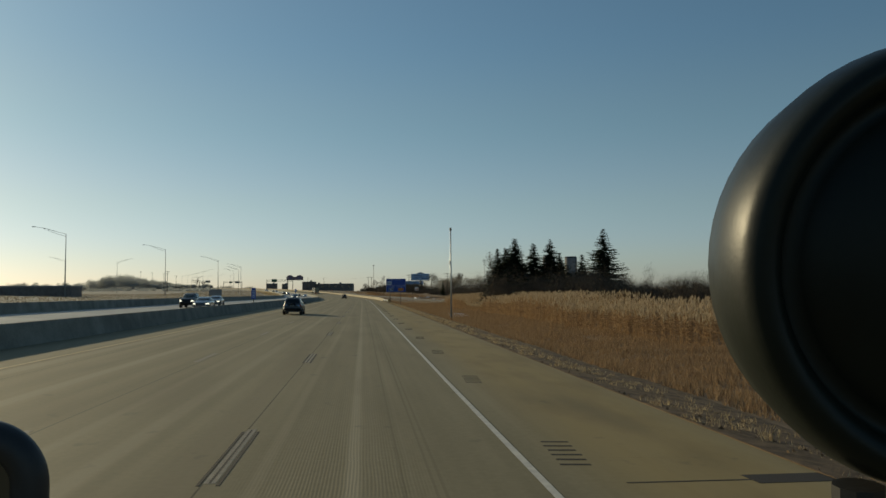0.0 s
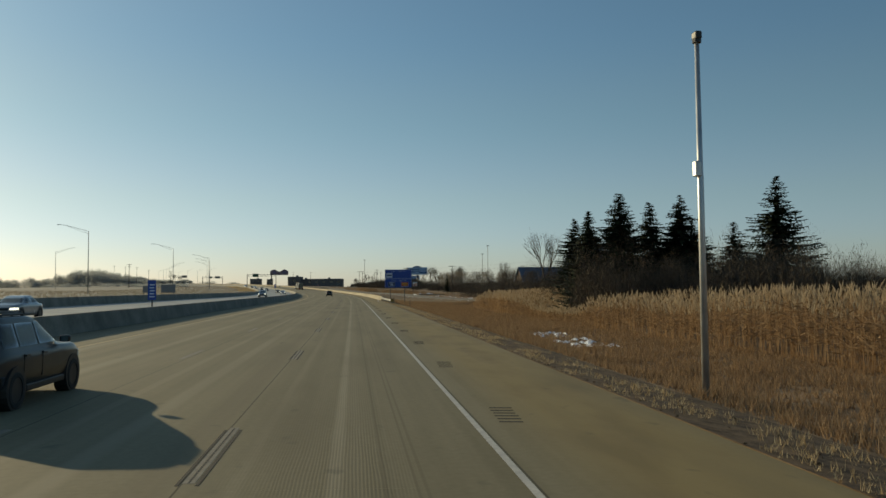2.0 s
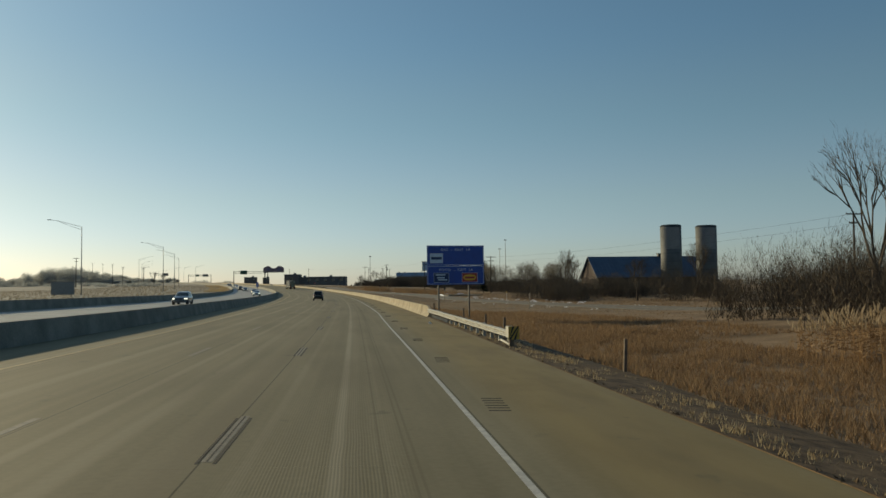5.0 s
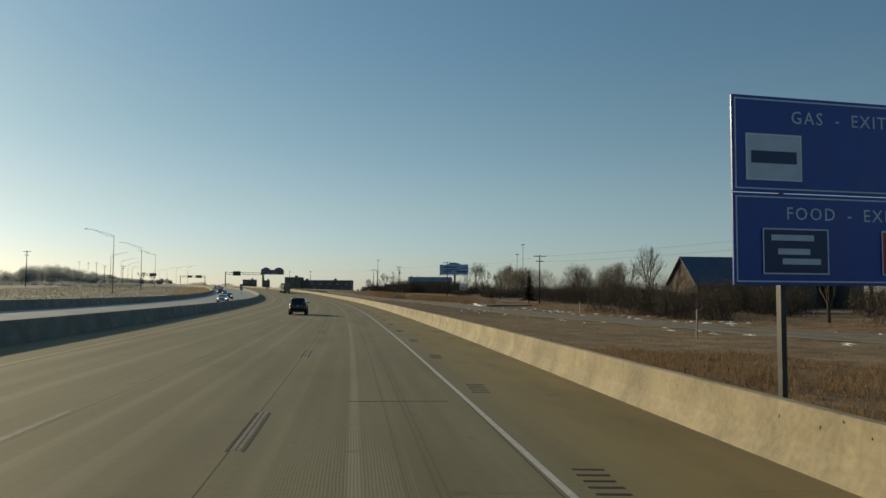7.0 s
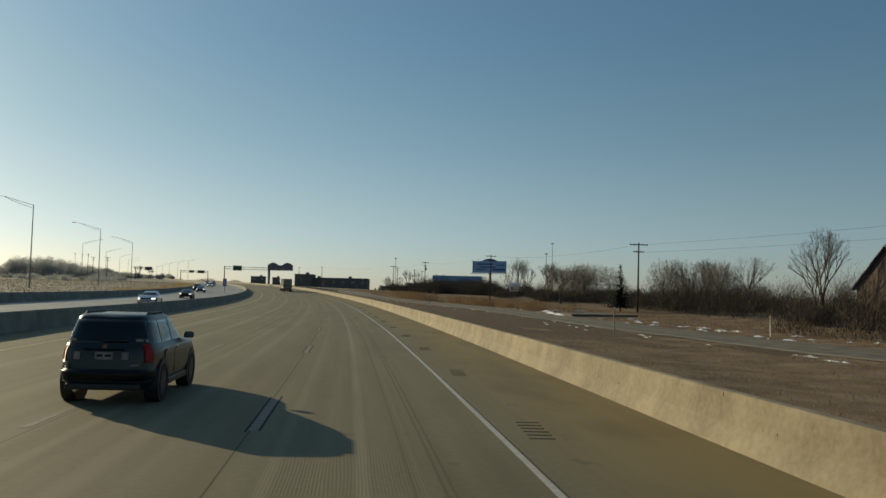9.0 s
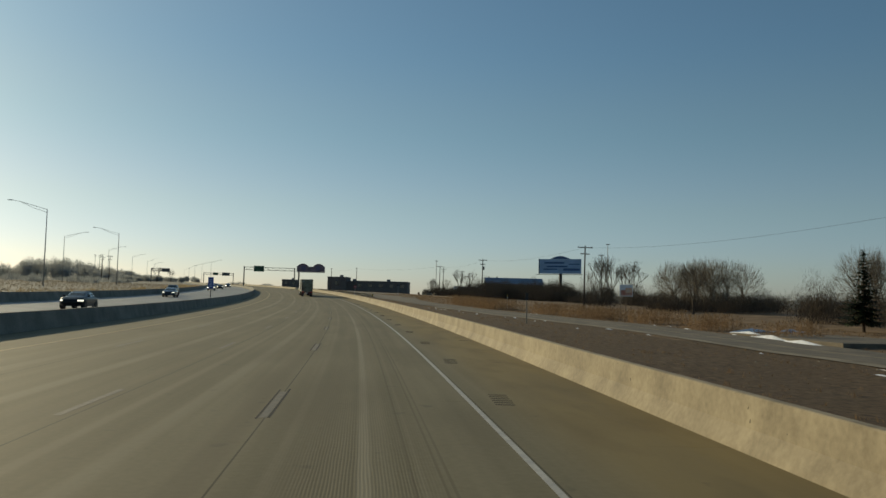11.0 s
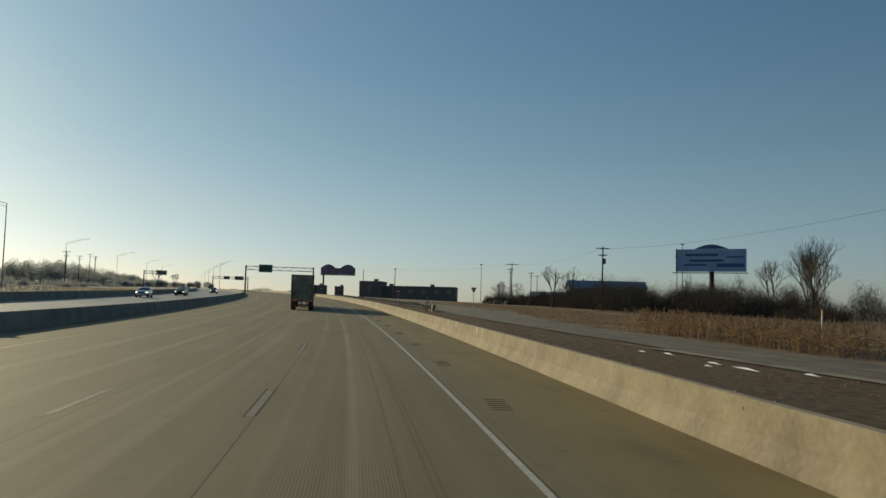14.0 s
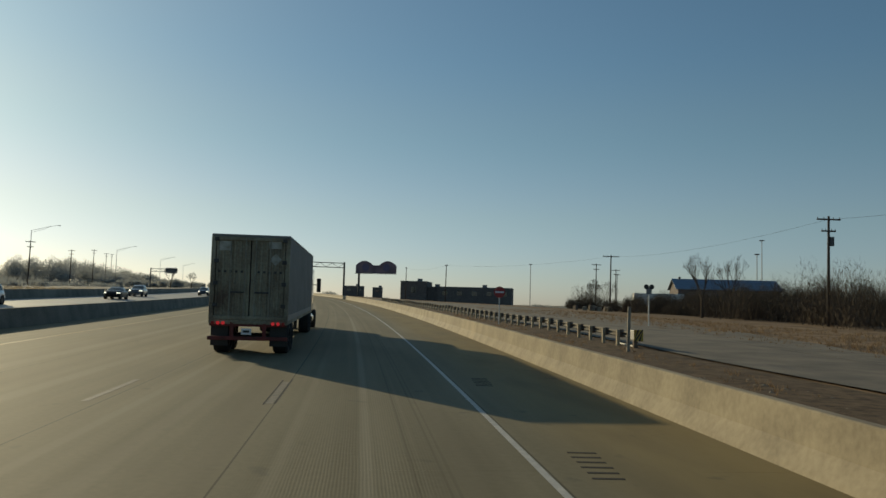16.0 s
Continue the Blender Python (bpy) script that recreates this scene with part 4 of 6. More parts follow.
light_mast(59.8, 1260.8, 46.6, "distant double-armed power mast")

# ---- overhead cables ----
def cable(a, b, sag, n=14):
    pts = []
    for i in range(n + 1):
        t = i / n
        p = Vector(a).lerp(Vector(b), t)
        p.z -= sag * 4 * t * (1 - t)
        pts.append(p)
    me = mesh_of(polyline_tube(pts, 0.013, 4), "cable", M["dark_steel"])
    tagged(new("overhead_cable", me), "thin dark cable strung between utility poles", "cable", group="overhead cables", kind="structure")


for a, b in (((55.2, 408.4, 11.8), (42.5, 487.3, 13.0)), ((42.5, 487.3, 13.0), (32.3, 573.4, 14.2)), ((32.3, 573.4, 14.2), (24.7, 659.4, 15.3)), ((24.7, 659.4, 15.3), (-13.4, 740.3, 16.6)), ((-13.4, 740.3, 16.6), (-29.9, 788, 17.6)), ((77.1, 255.9, 11.9), (55.2, 408.4, 11.8)), ((77.1, 255.9, 10.5), (55.2, 408.4, 10.4))):
    cable(a, b, 1.1)


# ---- gantries ----
def gantry(u0, u1, y, top, signs, label, single=False):
    a, b = spot(u0, y), spot(u1, y)
    w = (b - a).length
    m = Matrix.Translation((a.x, a.y, 0)) @ Matrix.Rotation(math.atan2(b.y - a.y, b.x - a.x), 4, "Z")
    g = thing("sign_gantry", label, "sign gantry", m, group="sign gantries")
    for x in (w,) if single else (0, w):
        part("post", tubed((x, 0, min(a.z, b.z) - 0.6), (x, 0, top + 0.9), 0.28, 0.24, 10), M["dark_steel"], g)
    for z in (top - 0.6, top + 0.6):
        part("chord", boxed(0, w, -0.1, 0.1, z - 0.1, z + 0.1, 0.02), M["dark_steel"], g)
    n = max(4, int(w / 1.6))
    for i in range(n):
        x0, x1 = w * i / n, w * (i + 1) / n
        part("diagonal", tubed((x0, 0, top - 0.55 if i % 2 else top + 0.55), (x1, 0, top + 0.55 if i % 2 else top - 0.55), 0.06, sides=6), M["dark_steel"], g)
    for x, sw, sh, mat in signs:
        s = part("sign_panel", boxed(x - sw / 2, x + sw / 2, -0.3, -0.15, top - sh / 2, top + sh / 2, 0.02), M[mat], g, "plain sign panel")
        part("rib", boxed(x - sw / 2, x + sw / 2, -0.15, -0.1, top - 0.1, top + 0.1), M["dark_steel"], s)


gantry(7.8, -14.7, 692, 13.5, [(16, 4.5, 2.6, "sign_green")], "dark truss gantry across the lanes with green signs")
gantry(-43.2, -53.6, 822, 14.95, [(2.3, 4.6, 2.2, "sign_back")], "cantilever truss with a grey sign panel", single=True)
gantry(1.2, -18.5, 884, 15.2, [(5.0, 5.0, 2.2, "sign_back"), (12, 3.4, 1.8, "sign_green")], "long truss gantry with sign panels")


# ---- small signs ----
def post_sign(x, y, h, w, t, front, label, wood=False, base=None, shape=None, turn=0.0):
    z = land(x, y) if base is None else base
    s = thing("road_sign", label, "road sign", pose(x, y, z, 0, 0, turn))
    part("post", boxed(-0.04, 0.04, 0.02, 0.08, -0.3, h, 0.005), M["post_wood"] if wood else M["galvanised"], s)
    if shape == "round":
        part("plate", tubed((0, -0.012, h - t / 2), (0, 0.012, h - t / 2), w / 2, w / 2, 20), M[front], s)
        part("bar", boxed(-w * 0.38, w * 0.38, -0.02, -0.014, h - t / 2 - 0.06, h - t / 2 + 0.06), M["sign_white"], s)
    else:
        part("plate", boxed(-w / 2, w / 2, -0.014, 0.012, h - t, h, 0.003), M[front], s)
    return s


post_sign(-5.4, 541.5, 2.7, 0.8, 0.8, "sign_red", "round red no-entry sign with a white bar on a post", shape="round")
twin = post_sign(6.1, 545.9, 2.9, 0.42, 0.5, "sign_back", "pale post with a grey plate and two dark sign backs")
for s_x in (-0.2, 0.2):
    part("sign_back", tubed((s_x, -0.03, 2.95), (s_x, 0.01, 2.95), 0.19, 0.19, 14), M["sign_black"], twin, "round black sign back")
for x, y, h in ((31.0, 351.3, 3.55), (18.6, 418.3, 3.3)):
    sg = post_sign(x, y, h, 0.34, 0.75, "sign_black", "slim dark marker sign on a pale post")
    part("sleeve", boxed(-0.06, 0.06, 0.01, 0.1, -0.3, h - 0.9, 0.008), M["pale_post"], sg, "pale timber sleeve")
for x, y, h in ((25.8, 479.0, 2.4), (46.9, 349.3, 2.2)):
    post_sign(x, y, h, 0.12, 0.4, "sign_yellow", "thin delineator post with a yellow reflector")
for x, y, h in ((34.0, 277.0, 2.6), (15.6, 519.0, 1.8)):
    st = thing("marker_post", "bare pale timber marker post behind the barrier", "post", pose(x if y < 500 else spot(11.0, y).x, y, land(x, y) if y < 500 else spot(11.0, y).z, 0, 1.0, 0), group="marker posts")
    part("stake", boxed(-0.06, 0.06, -0.05, 0.05, -0.3, h, 0.008), M["pale_post"], st)


def picture_board(x, y, foot, head):
    """A small advert on three timber legs: a pale head over a red and orange picture."""
    z = land(x, y)
    s = thing("picture_board", "white board with a faded red picture on three legs", "sign", pose(x, y, z, 0, 0, -8))
    w, a, b = 2.3, foot - z, head - z
    for k in (-0.9, 0.0, 0.9):
        part("leg", boxed(k - 0.05, k + 0.05, 0.04, 0.14, -0.3, a + 0.4, 0.008), M["post_wood"], s)
    board = part("board", boxed(-w / 2, w / 2, -0.03, 0.03, a, b, 0.01), M["sign_white"], s)
    h = b - a
    part("picture", boxed(-w * 0.42, w * 0.46, -0.04, -0.034, a + 0.06 * h, a + 0.55 * h), M["rust_red"], board, "faded red and orange picture")
    part("picture", boxed(-w * 0.05, w * 0.44, -0.046, -0.042, a + 0.3 * h, a + 0.72 * h), M["faded_orange"], board, "faded orange patch")


picture_board(45.4, 469.0, 3.3, 5.35)


def median_sign(x, y, w, z0, z1):
    g = land(x, y)
    s = thing("median_sign", "narrow dark blue sign on a post beyond the median barrier", "road sign", pose(x, y, g))
    part("post", boxed(-0.06, 0.06, -0.08, 0.04, -0.2, z1 - g, 0.01), M["dark_steel"], s)
    part("plate", boxed(-w / 2, w / 2, -0.13, -0.085, z0 - g, z1 - g, 0.01), M["sign_blue"], s)
    for i in range(5):
        k = z0 - g + (z1 - z0) * (0.14 + 0.15 * i)
        part("bar", boxed(-w * (0.3 - 0.03 * (i % 3)), w * (0.32 - 0.05 * (i % 2)), -0.14, -0.132, k, k + (z1 - z0) * 0.06), M["sign_pale"], s)


# placed along sightlines to fit the camera's view; both stand past the median
median_sign(-17.9, 139.3, 0.75, 1.3, 3.17)
median_sign(-26.5, 468.0, 0.9, 2.95, 4.83)
for x, y, w, h, zz in ((-49.3, 312.0, 4.3, 2.5, 0.2), (-40.1, 239.5, 1.4, 1.5, 0.6)):
    s = thing("guide_sign", "grey back of a road guide sign on two posts", "road sign", pose(x, y, land(x, y)))
    for t in (-w * 0.35, w * 0.35):
        part("post", boxed(t - 0.08, t + 0.08, 0.0, 0.15, -1.2, zz + h, 0.01), M["dark_steel"], s)
    part("panel", boxed(-w / 2, w / 2, -0.08, -0.01, zz, zz + h, 0.02), M["sign_back"], s)


# ---- buildings ----
def gable_barn(name, label, m, w, d, eave, ridge, wall, roof):
    """Ridge along local x; gables at both ends."""
    b = thing(name, label, "barn", m)
    for y0, y1 in ((0, 0.2), (d - 0.2, d)):
        part("wall", boxed(0, w, y0, y1, -0.5, eave, 0.01), wall, b)
    for x0, x1 in ((0, 0.2), (w - 0.2, w)):
        bm = bmesh.new()
        prof = [(0.2, -0.5), (d - 0.2, -0.5), (d - 0.2, eave), (d / 2, ridge - 0.15), (0.2, eave)]
        f = [bm.verts.new((x0, y, z)) for y, z in prof]
        g = [bm.verts.new((x1, y, z)) for y, z in prof]
        bm.faces.new(f)
        bm.faces.new(g)
        for i in range(5):
            bm.faces.new((f[i], f[(i + 1) % 5], g[(i + 1) % 5], g[i]))
        bmesh.ops.recalc_face_normals(bm, faces=bm.faces)
        part("gable", bm, wall, b)
    for sgn in (0, 1):
        bm = bmesh.new()
        ye, yr = (-0.5, d / 2) if sgn == 0 else (d + 0.5, d / 2)
        ze = eave - 0.5 * (ridge - eave) / (d / 2)
        v = [bm.verts.new(c) for c in ((-0.6, ye, ze), (w + 0.6, ye, ze), (w + 0.6, yr, ridge), (-0.6, yr, ridge), (-0.6, ye, ze + 0.18), (w + 0.6, ye, ze + 0.18), (w + 0.6, yr, ridge + 0.18), (-0.6, yr, ridge + 0.18))]
        for q in ((0, 1, 2, 3), (4, 5, 6, 7), (0, 1, 5, 4), (1, 2, 6, 5), (2, 3, 7, 6), (3, 0, 4, 7)):
            bm.faces.new([v[i] for i in q])
        bmesh.ops.recalc_face_normals(bm, faces=bm.faces)
        r = part("roof", bm, roof, b, "blue metal roof slope")
        for i in range(1, int(w / 1.2)):
            s = bmesh.new()
            x = i * 1.2
            add_tube(s, (x, ye, ze + 0.2), (x, yr, ridge + 0.2), 0.04, 0.04, 4)
            part("seam", s, roof, r)
    return b


barn = gable_barn("barn", "old barn with a blue metal roof among dark brush", pose(77.5, 366, land(77.5, 366), 0, 0, 2), 36, 13, 5.0, 10.7, M["barn_wall"], M["roof_blue"])
part("vent", add_box(boxed(21.5, 22.7, 6.0, 7.0, 10.7, 11.6, 0.03), 21.3, 22.9, 5.8, 7.2, 11.6, 11.75, 0.02), M["dark_steel"], barn)
b2 = gable_barn("barn", "long low barn with a blue metal roof, sky sheen painted in", pose(48.6, 692.0, 4.3, 0, 0, -4), 26, 11, 5.3, 7.9, M["brick"], M["roof_sheen"])
for x in (1.2, 5.0):
    part("vent", boxed(x, x + 0.5, 5.2, 5.7, 7.8, 8.6, 0.02), M["dark_steel"], b2)
part("plinth", boxed(-0.2, 26.2, -0.2, 11.2, -3.4, -0.5, 0.02), M["panel_grey"], b2)
for cx, cy in ((97.5, 361.0), (108.4, 361.5)):
    s = thing("silo", "tall grey farm silo with a plain painted panel", "silo", pose(cx, cy, land(cx, cy)), group="farm silos")
    part("shell", tubed((0, 0, -0.5), (0, 0, 18.9), 2.9, 2.9, 28), M["silo"], s, smooth=True)
    part("cap", tubed((0, 0, 18.9), (0, 0, 19.3), 3.05, 2.6, 28), M["dark_steel"], s)
    for k in range(8):
        part("hoop", tubed((0, 0, 2 + 2.3 * k), (0, 0, 2.1 + 2.3 * k), 2.94, 2.94, 28), M["dark_steel"], s)
    bm = bmesh.new()
    n = 8
    for i in range(n):
        t0, t1 = radians(-150 + 90 * i / n), radians(-150 + 90 * (i + 1) / n)
        bm.faces.new([bm.verts.new((2.96 * math.cos(t), 2.96 * math.sin(t), z)) for t, z in ((t0, 12.4), (t1, 12.4), (t1, 18.5), (t0, 18.5))])
    part("painted_panel", bm, M["panel_grey"], s)
    bm = bmesh.new()
    for i in range(4):
        t0, t1 = radians(-130 + 45 * i / 4), radians(-130 + 45 * (i + 1) / 4)
        bm.faces.new([bm.verts.new((2.98 * math.cos(t), 2.98 * math.sin(t), z)) for t, z in ((t0, 13), (t1, 13.2), (t1, 16), (t0, 15.6))])
    part("painted_patch", bm, M["sign_back"], s)


def flat_building(m, blocks, label, windows=True):
    b = thing("building", label, "building", m)
    for x0, x1, y0, y1, h in blocks:
        wl = part("wall", boxed(x0, x1, y0, y1, -4, h, 0.03), M["brick"], b)
        part("parapet", boxed(x0 - 0.15, x1 + 0.15, y0 - 0.15, y1 + 0.15, h + 0.002, h + 0.35, 0.02), M["panel_grey"], b)
        if windows:
            n = int((x1 - x0) / 7)
            for i in range(n):
                cx = x0 + (i + 0.5) * (x1 - x0) / n
                part("window", boxed(cx - 1.3, cx + 1.3, y0 - 0.08, y0 - 0.004, h * 0.35, h * 0.7, 0.01), M["window_dark"], wl)
        part("roof_unit", boxed(x0 + (x1 - x0) * 0.6, x0 + (x1 - x0) * 0.6 + 2.2, y0 + 4, y0 + 6.5, h + 0.35, h + 1.7, 0.05), M["panel_grey"], b)
    return b


flat_building(pose(-38.5, 872, 6.4, 0, 0, -6), [(0, 13, 0, 20, 8.4), (13.02, 18.5, 3, 22, 5.9), (18.52, 55, 0.5, 24, 6.0)], "low dark brick commercial building with a flat roof")
flat_building(pose(-90, 1024, 9.8, 0, 0, 6), [(0, 14, 0, 14, 5.2), (20, 27, 0, 12, 4.6)], "small distant roadside building")
flat_building(pose(-106.8, 176, 1.6, 0, 0, 6), [(0, 46, 0, 12, 2.4)], "long low dark shed beyond the far road", windows=False)
tank = thing("trailer", "pale box trailer parked by the barn", "trailer", pose(31.0, 664.0, land(31.0, 664.0), 0, 0, -3))
for i in range(7):
    part("panel", boxed(i * 1.6, i * 1.6 + 1.54, 0, 2.5, 1.1, 4.2, 0.03), M["white_board"], tank)
part("frame", boxed(0, 11.2, 0.2, 2.3, 0.7, 1.09, 0.02), M["dark_steel"], tank)
for x in (1.0, 2.2, 9.6):
    part("wheel", tubed((x, 0.1, 0.45), (x, 0.45, 0.45), 0.48, 0.48, 14), M["tyre"], tank)


# ---- vehicles ----
def wheel_meshes(r, w, spokes=6):
    t = bmesh.new()
    prof = [(-w / 2, r * 0.68), (-w / 2, r * 0.9), (-w * 0.38, r), (w * 0.38, r), (w / 2, r * 0.9), (w / 2, r * 0.68)]
    n = 28
    rings = [[t.verts.new((x, math.cos(2 * math.pi * i / n) * q, math.sin(2 * math.pi * i / n) * q)) for x, q in prof] for i in range(n)]
    for i in range(n):
        a, b = rings[i], rings[(i + 1) % n]
        for k in range(len(prof)):
            t.faces.new((a[k], b[k], b[(k + 1) % len(prof)], a[(k + 1) % len(prof)]))
    bmesh.ops.recalc_face_normals(t, faces=t.faces)
    m = bmesh.new()
    add_tube(m, (-w * 0.3, 0, 0), (w * 0.3, 0, 0), r * 0.3, r * 0.3, 14)
    for i in range(spokes):
        a = 2 * math.pi * i / spokes
        add_box(m, w * 0.22, w * 0.36, -r * 0.07, r * 0.07, r * 0.1, r * 0.66, 0, Matrix.Rotation(a, 4, "X"))
    for s0, s1, q0, q1 in ((-w * 0.4, w * 0.4, r * 0.69, r * 0.69),):
        ring = [[m.verts.new((x, math.cos(2 * math.pi * i / n) * q, math.sin(2 * math.pi * i / n) * q)) for x, q in ((s0, q0), (s1, q1), (s1, r * 0.6), (s0, r * 0.6))] for i in range(n)]
        for i in range(n):
            a, b = ring[i], ring[(i + 1) % n]
            for k in range(4):
                m.faces.new((a[k], b[k], b[(k + 1) % 4], a[(k + 1) % 4]))
    bmesh.ops.recalc_face_normals(m, faces=m.faces)
    return mesh_of(t, "tyre", M["tyre"]), mesh_of(m, "rim", M["rim"])


def add_wheel(parent, meshes, x, y, r, out):
    hub = part("wheel", tubed((-0.06, 0, 0), (0.04, 0, 0), r * 0.5, r * 0.5, 16), M["plastic"], parent, at=pose(x, y, r) if out > 0 else pose(x, y, r, 0, 0, 180))
    part("tyre", meshes[0], None, hub)
    part("rim", meshes[1], None, hub)


STYLES = {
    # rings upwards: share of height, rear and front end as shares of length, share of half the width;
    # then belt and top of the windows, the side windows' ends, the tail lamps' foot and head
    "suv": ([(0.17, -0.465, 0.45, 0.86), (0.24, -0.492, 0.485, 0.95), (0.31, -0.503, 0.497, 0.985), (0.38, -0.505, 0.5, 1.0), (0.405, -0.492, 0.497, 0.995), (0.52, -0.489, 0.487, 1.0), (0.6, -0.485, 0.45, 0.985), (0.632, -0.481, 0.42, 0.955), (0.648, -0.478, 0.25, 0.93), (0.67, -0.474, 0.225, 0.905), (0.8, -0.458, 0.145, 0.835), (0.93, -0.438, 0.06, 0.755), (0.968, -0.43, 0.03, 0.725), (0.988, -0.412, -0.01, 0.69), (1.0, -0.37, -0.06, 0.6)],
            (0.672, 0.94), ((-0.415, -0.29), (-0.272, -0.1), (-0.082, 0.17)), (0.475, 0.68)),
    "crossover": ([(0.17, -0.46, 0.45, 0.86), (0.24, -0.49, 0.485, 0.95), (0.31, -0.502, 0.497, 0.985), (0.38, -0.503, 0.5, 1.0), (0.41, -0.492, 0.495, 0.995), (0.5, -0.49, 0.487, 1.0), (0.565, -0.485, 0.45, 0.985), (0.6, -0.478, 0.42, 0.955), (0.618, -0.47, 0.26, 0.93), (0.645, -0.464, 0.235, 0.905), (0.78, -0.432, 0.145, 0.825), (0.92, -0.395, 0.06, 0.745), (0.965, -0.38, 0.02, 0.71), (0.988, -0.36, -0.03, 0.67), (1.0, -0.31, -0.08, 0.57)],
                  (0.655, 0.93), ((-0.36, -0.24), (-0.225, -0.06), (-0.042, 0.18)), (0.5, 0.6)),
    "saloon": ([(0.16, -0.46, 0.45, 0.86), (0.24, -0.49, 0.485, 0.95), (0.33, -0.502, 0.497, 0.985), (0.42, -0.503, 0.5, 1.0), (0.45, -0.495, 0.495, 0.995), (0.53, -0.49, 0.487, 1.0), (0.6, -0.485, 0.44, 0.985), (0.635, -0.47, 0.42, 0.955), (0.65, -0.37, 0.27, 0.93), (0.68, -0.345, 0.24, 0.9), (0.8, -0.29, 0.15, 0.81), (0.92, -0.22, 0.06, 0.71), (0.965, -0.19, 0.02, 0.67), (0.99, -0.15, -0.03, 0.6), (1.0, -0.11, -0.07, 0.5)],
               (0.69, 0.915), ((-0.25, -0.21), (-0.2, -0.04), (-0.025, 0.18)), (0.5, 0.62)),
}


def span(a, b, s=1):
    """Two ends on either side of the middle, the lower first."""
    return min(s * a, s * b), max(s * a, s * b)


def car(label, style, L, W, H, body_paint, m, group="", lit=False, detail=True):
    """A car with its nose towards +y, standing on z = 0: one rounded shell, its glass and lamps following the curve."""
    c = thing("car", label, "car", m, group)
    spec, (belt, top), sides, lamps = STYLES[style]

    def girth(z):
        """Rear end, front end and half the width at a height."""
        f = z / H
        for p, q in zip(spec, spec[1:]):
            if p[0] <= f <= q[0]:
                k = (f - p[0]) / (q[0] - p[0])
                return tuple((p[i] + (q[i] - p[i]) * k) * (L, L, W / 2)[i - 1] for i in (1, 2, 3))
        p = spec[0] if f < spec[0][0] else spec[-1]
        return p[1] * L, p[2] * L, p[3] * W / 2

    def skin(z, a, off=0.0):
        """A point of the shell: a runs from the middle of the rear (0) past the right side (90) to the nose (180)."""
        r, f, w = girth(z)
        si, co = math.sin(radians(a)), math.cos(radians(a))
        x, y = math.copysign(abs(si) ** 0.36, si), -math.copysign(abs(co) ** 0.36, co)
        n = Vector((x ** 3, y ** 3, 0)).normalized() if abs(x) + abs(y) > 0 else Vector((0, -1, 0))
        return Vector((x * w, (r + f) / 2 + y * (f - r) / 2, z)) + n * off

    def angle_y(z, y):
        r, f, w = girth(z)
        k = max(-1, min(1, (y - (r + f) / 2) / ((f - r) / 2)))
        return math.degrees(math.acos(-math.copysign(abs(k) ** (1 / 0.36), k)))

    def angle_x(x):
        return math.degrees(math.asin(abs(x) ** (1 / 0.36)))

    rows = [[skin(p[0] * H, 360 * i / 64) for i in range(64)] for p in spec]
    bm = bmesh.new()
    vs = [[bm.verts.new(p) for p in row] for row in rows]
    for a, b in zip(vs, vs[1:]):
        for i in range(64):
            j = (i + 1) % 64
            bm.faces.new((a[i], a[j], b[j], b[i]))
    bm.faces.new(vs[0][::-1])
    bm.faces.new(vs[-1])
    bmesh.ops.recalc_face_normals(bm, faces=bm.faces)
    for e in bm.edges:
        if len(e.link_faces) == 2 and e.calc_face_angle(0) > radians(38):
            e.smooth = False
    part("body", bm, body_paint, c, smooth=True)

    def patch_on(name, z0, z1, ends, mat, off=0.008, label="", parent=None, steps_up=5, steps_on=8):
        """A pane or lamp laid on the shell between two heights; ends(z) gives its two angles."""
        bm = bmesh.new()
        grid = []
        for i in range(steps_up + 1):
            z = z0 + (z1 - z0) * i / steps_up
            a0, a1 = ends(z)
            grid.append([bm.verts.new(skin(z, a0 + (a1 - a0) * k / steps_on, off)) for k in range(steps_on + 1)])
        for a, b in zip(grid, grid[1:]):
            for k in range(steps_on):
                bm.faces.new((a[k], a[k + 1], b[k + 1], b[k]))
        bmesh.ops.solidify(bm, geom=bm.faces[:], thickness=0.012)
        bmesh.ops.recalc_face_normals(bm, faces=bm.faces)
        return part(name, bm, mat, parent or c, label, smooth=True)

    zb, zt = belt * H, top * H
    g = angle_x(0.91)
    patch_on("rear_window", zb + 0.03, zt, lambda z: (-g, g), M["car_glass"])
    patch_on("windscreen", zb, zt, lambda z: (180 - g, 180 + g), M["car_glass_pale"])
    for s in (1, -1):
        for k, (y0, y1) in enumerate(sides):
            def ends(z, y0=y0, y1=y1):
                r, f, w = girth(z)
                a0, a1 = angle_y(z, max(y0 * L, r + 0.2)), angle_y(z, min(y1 * L, f - 0.16))
                return (s * a0, s * a1)
            patch_on("side_window", zb + 0.01, zt - 0.02, ends, M["car_glass_pale" if k else "car_glass"])
    r = 0.365 if style == "suv" else 0.335
    meshes = wheel_meshes(r, 0.235)
    ya, yf = -L * 0.5 + L * 0.205, L * 0.5 - L * 0.195
    for y in (ya, yf):
        for s in (1, -1):
            part("wheel_arch", tubed((s * (W / 2 - 0.25), y, r + 0.03), (s * (W / 2 + 0.004), y, r + 0.03), r + 0.075, r + 0.06, 22), M["plastic"], c)
            add_wheel(c, meshes, s * (W / 2 - 0.1), y, r, s)
    y0, y1 = -L / 2, L / 2
    patch_on("rear_bumper", 0.26 * H, 0.385 * H, lambda z: (-62, 62), body_paint, 0.022, steps_on=20)
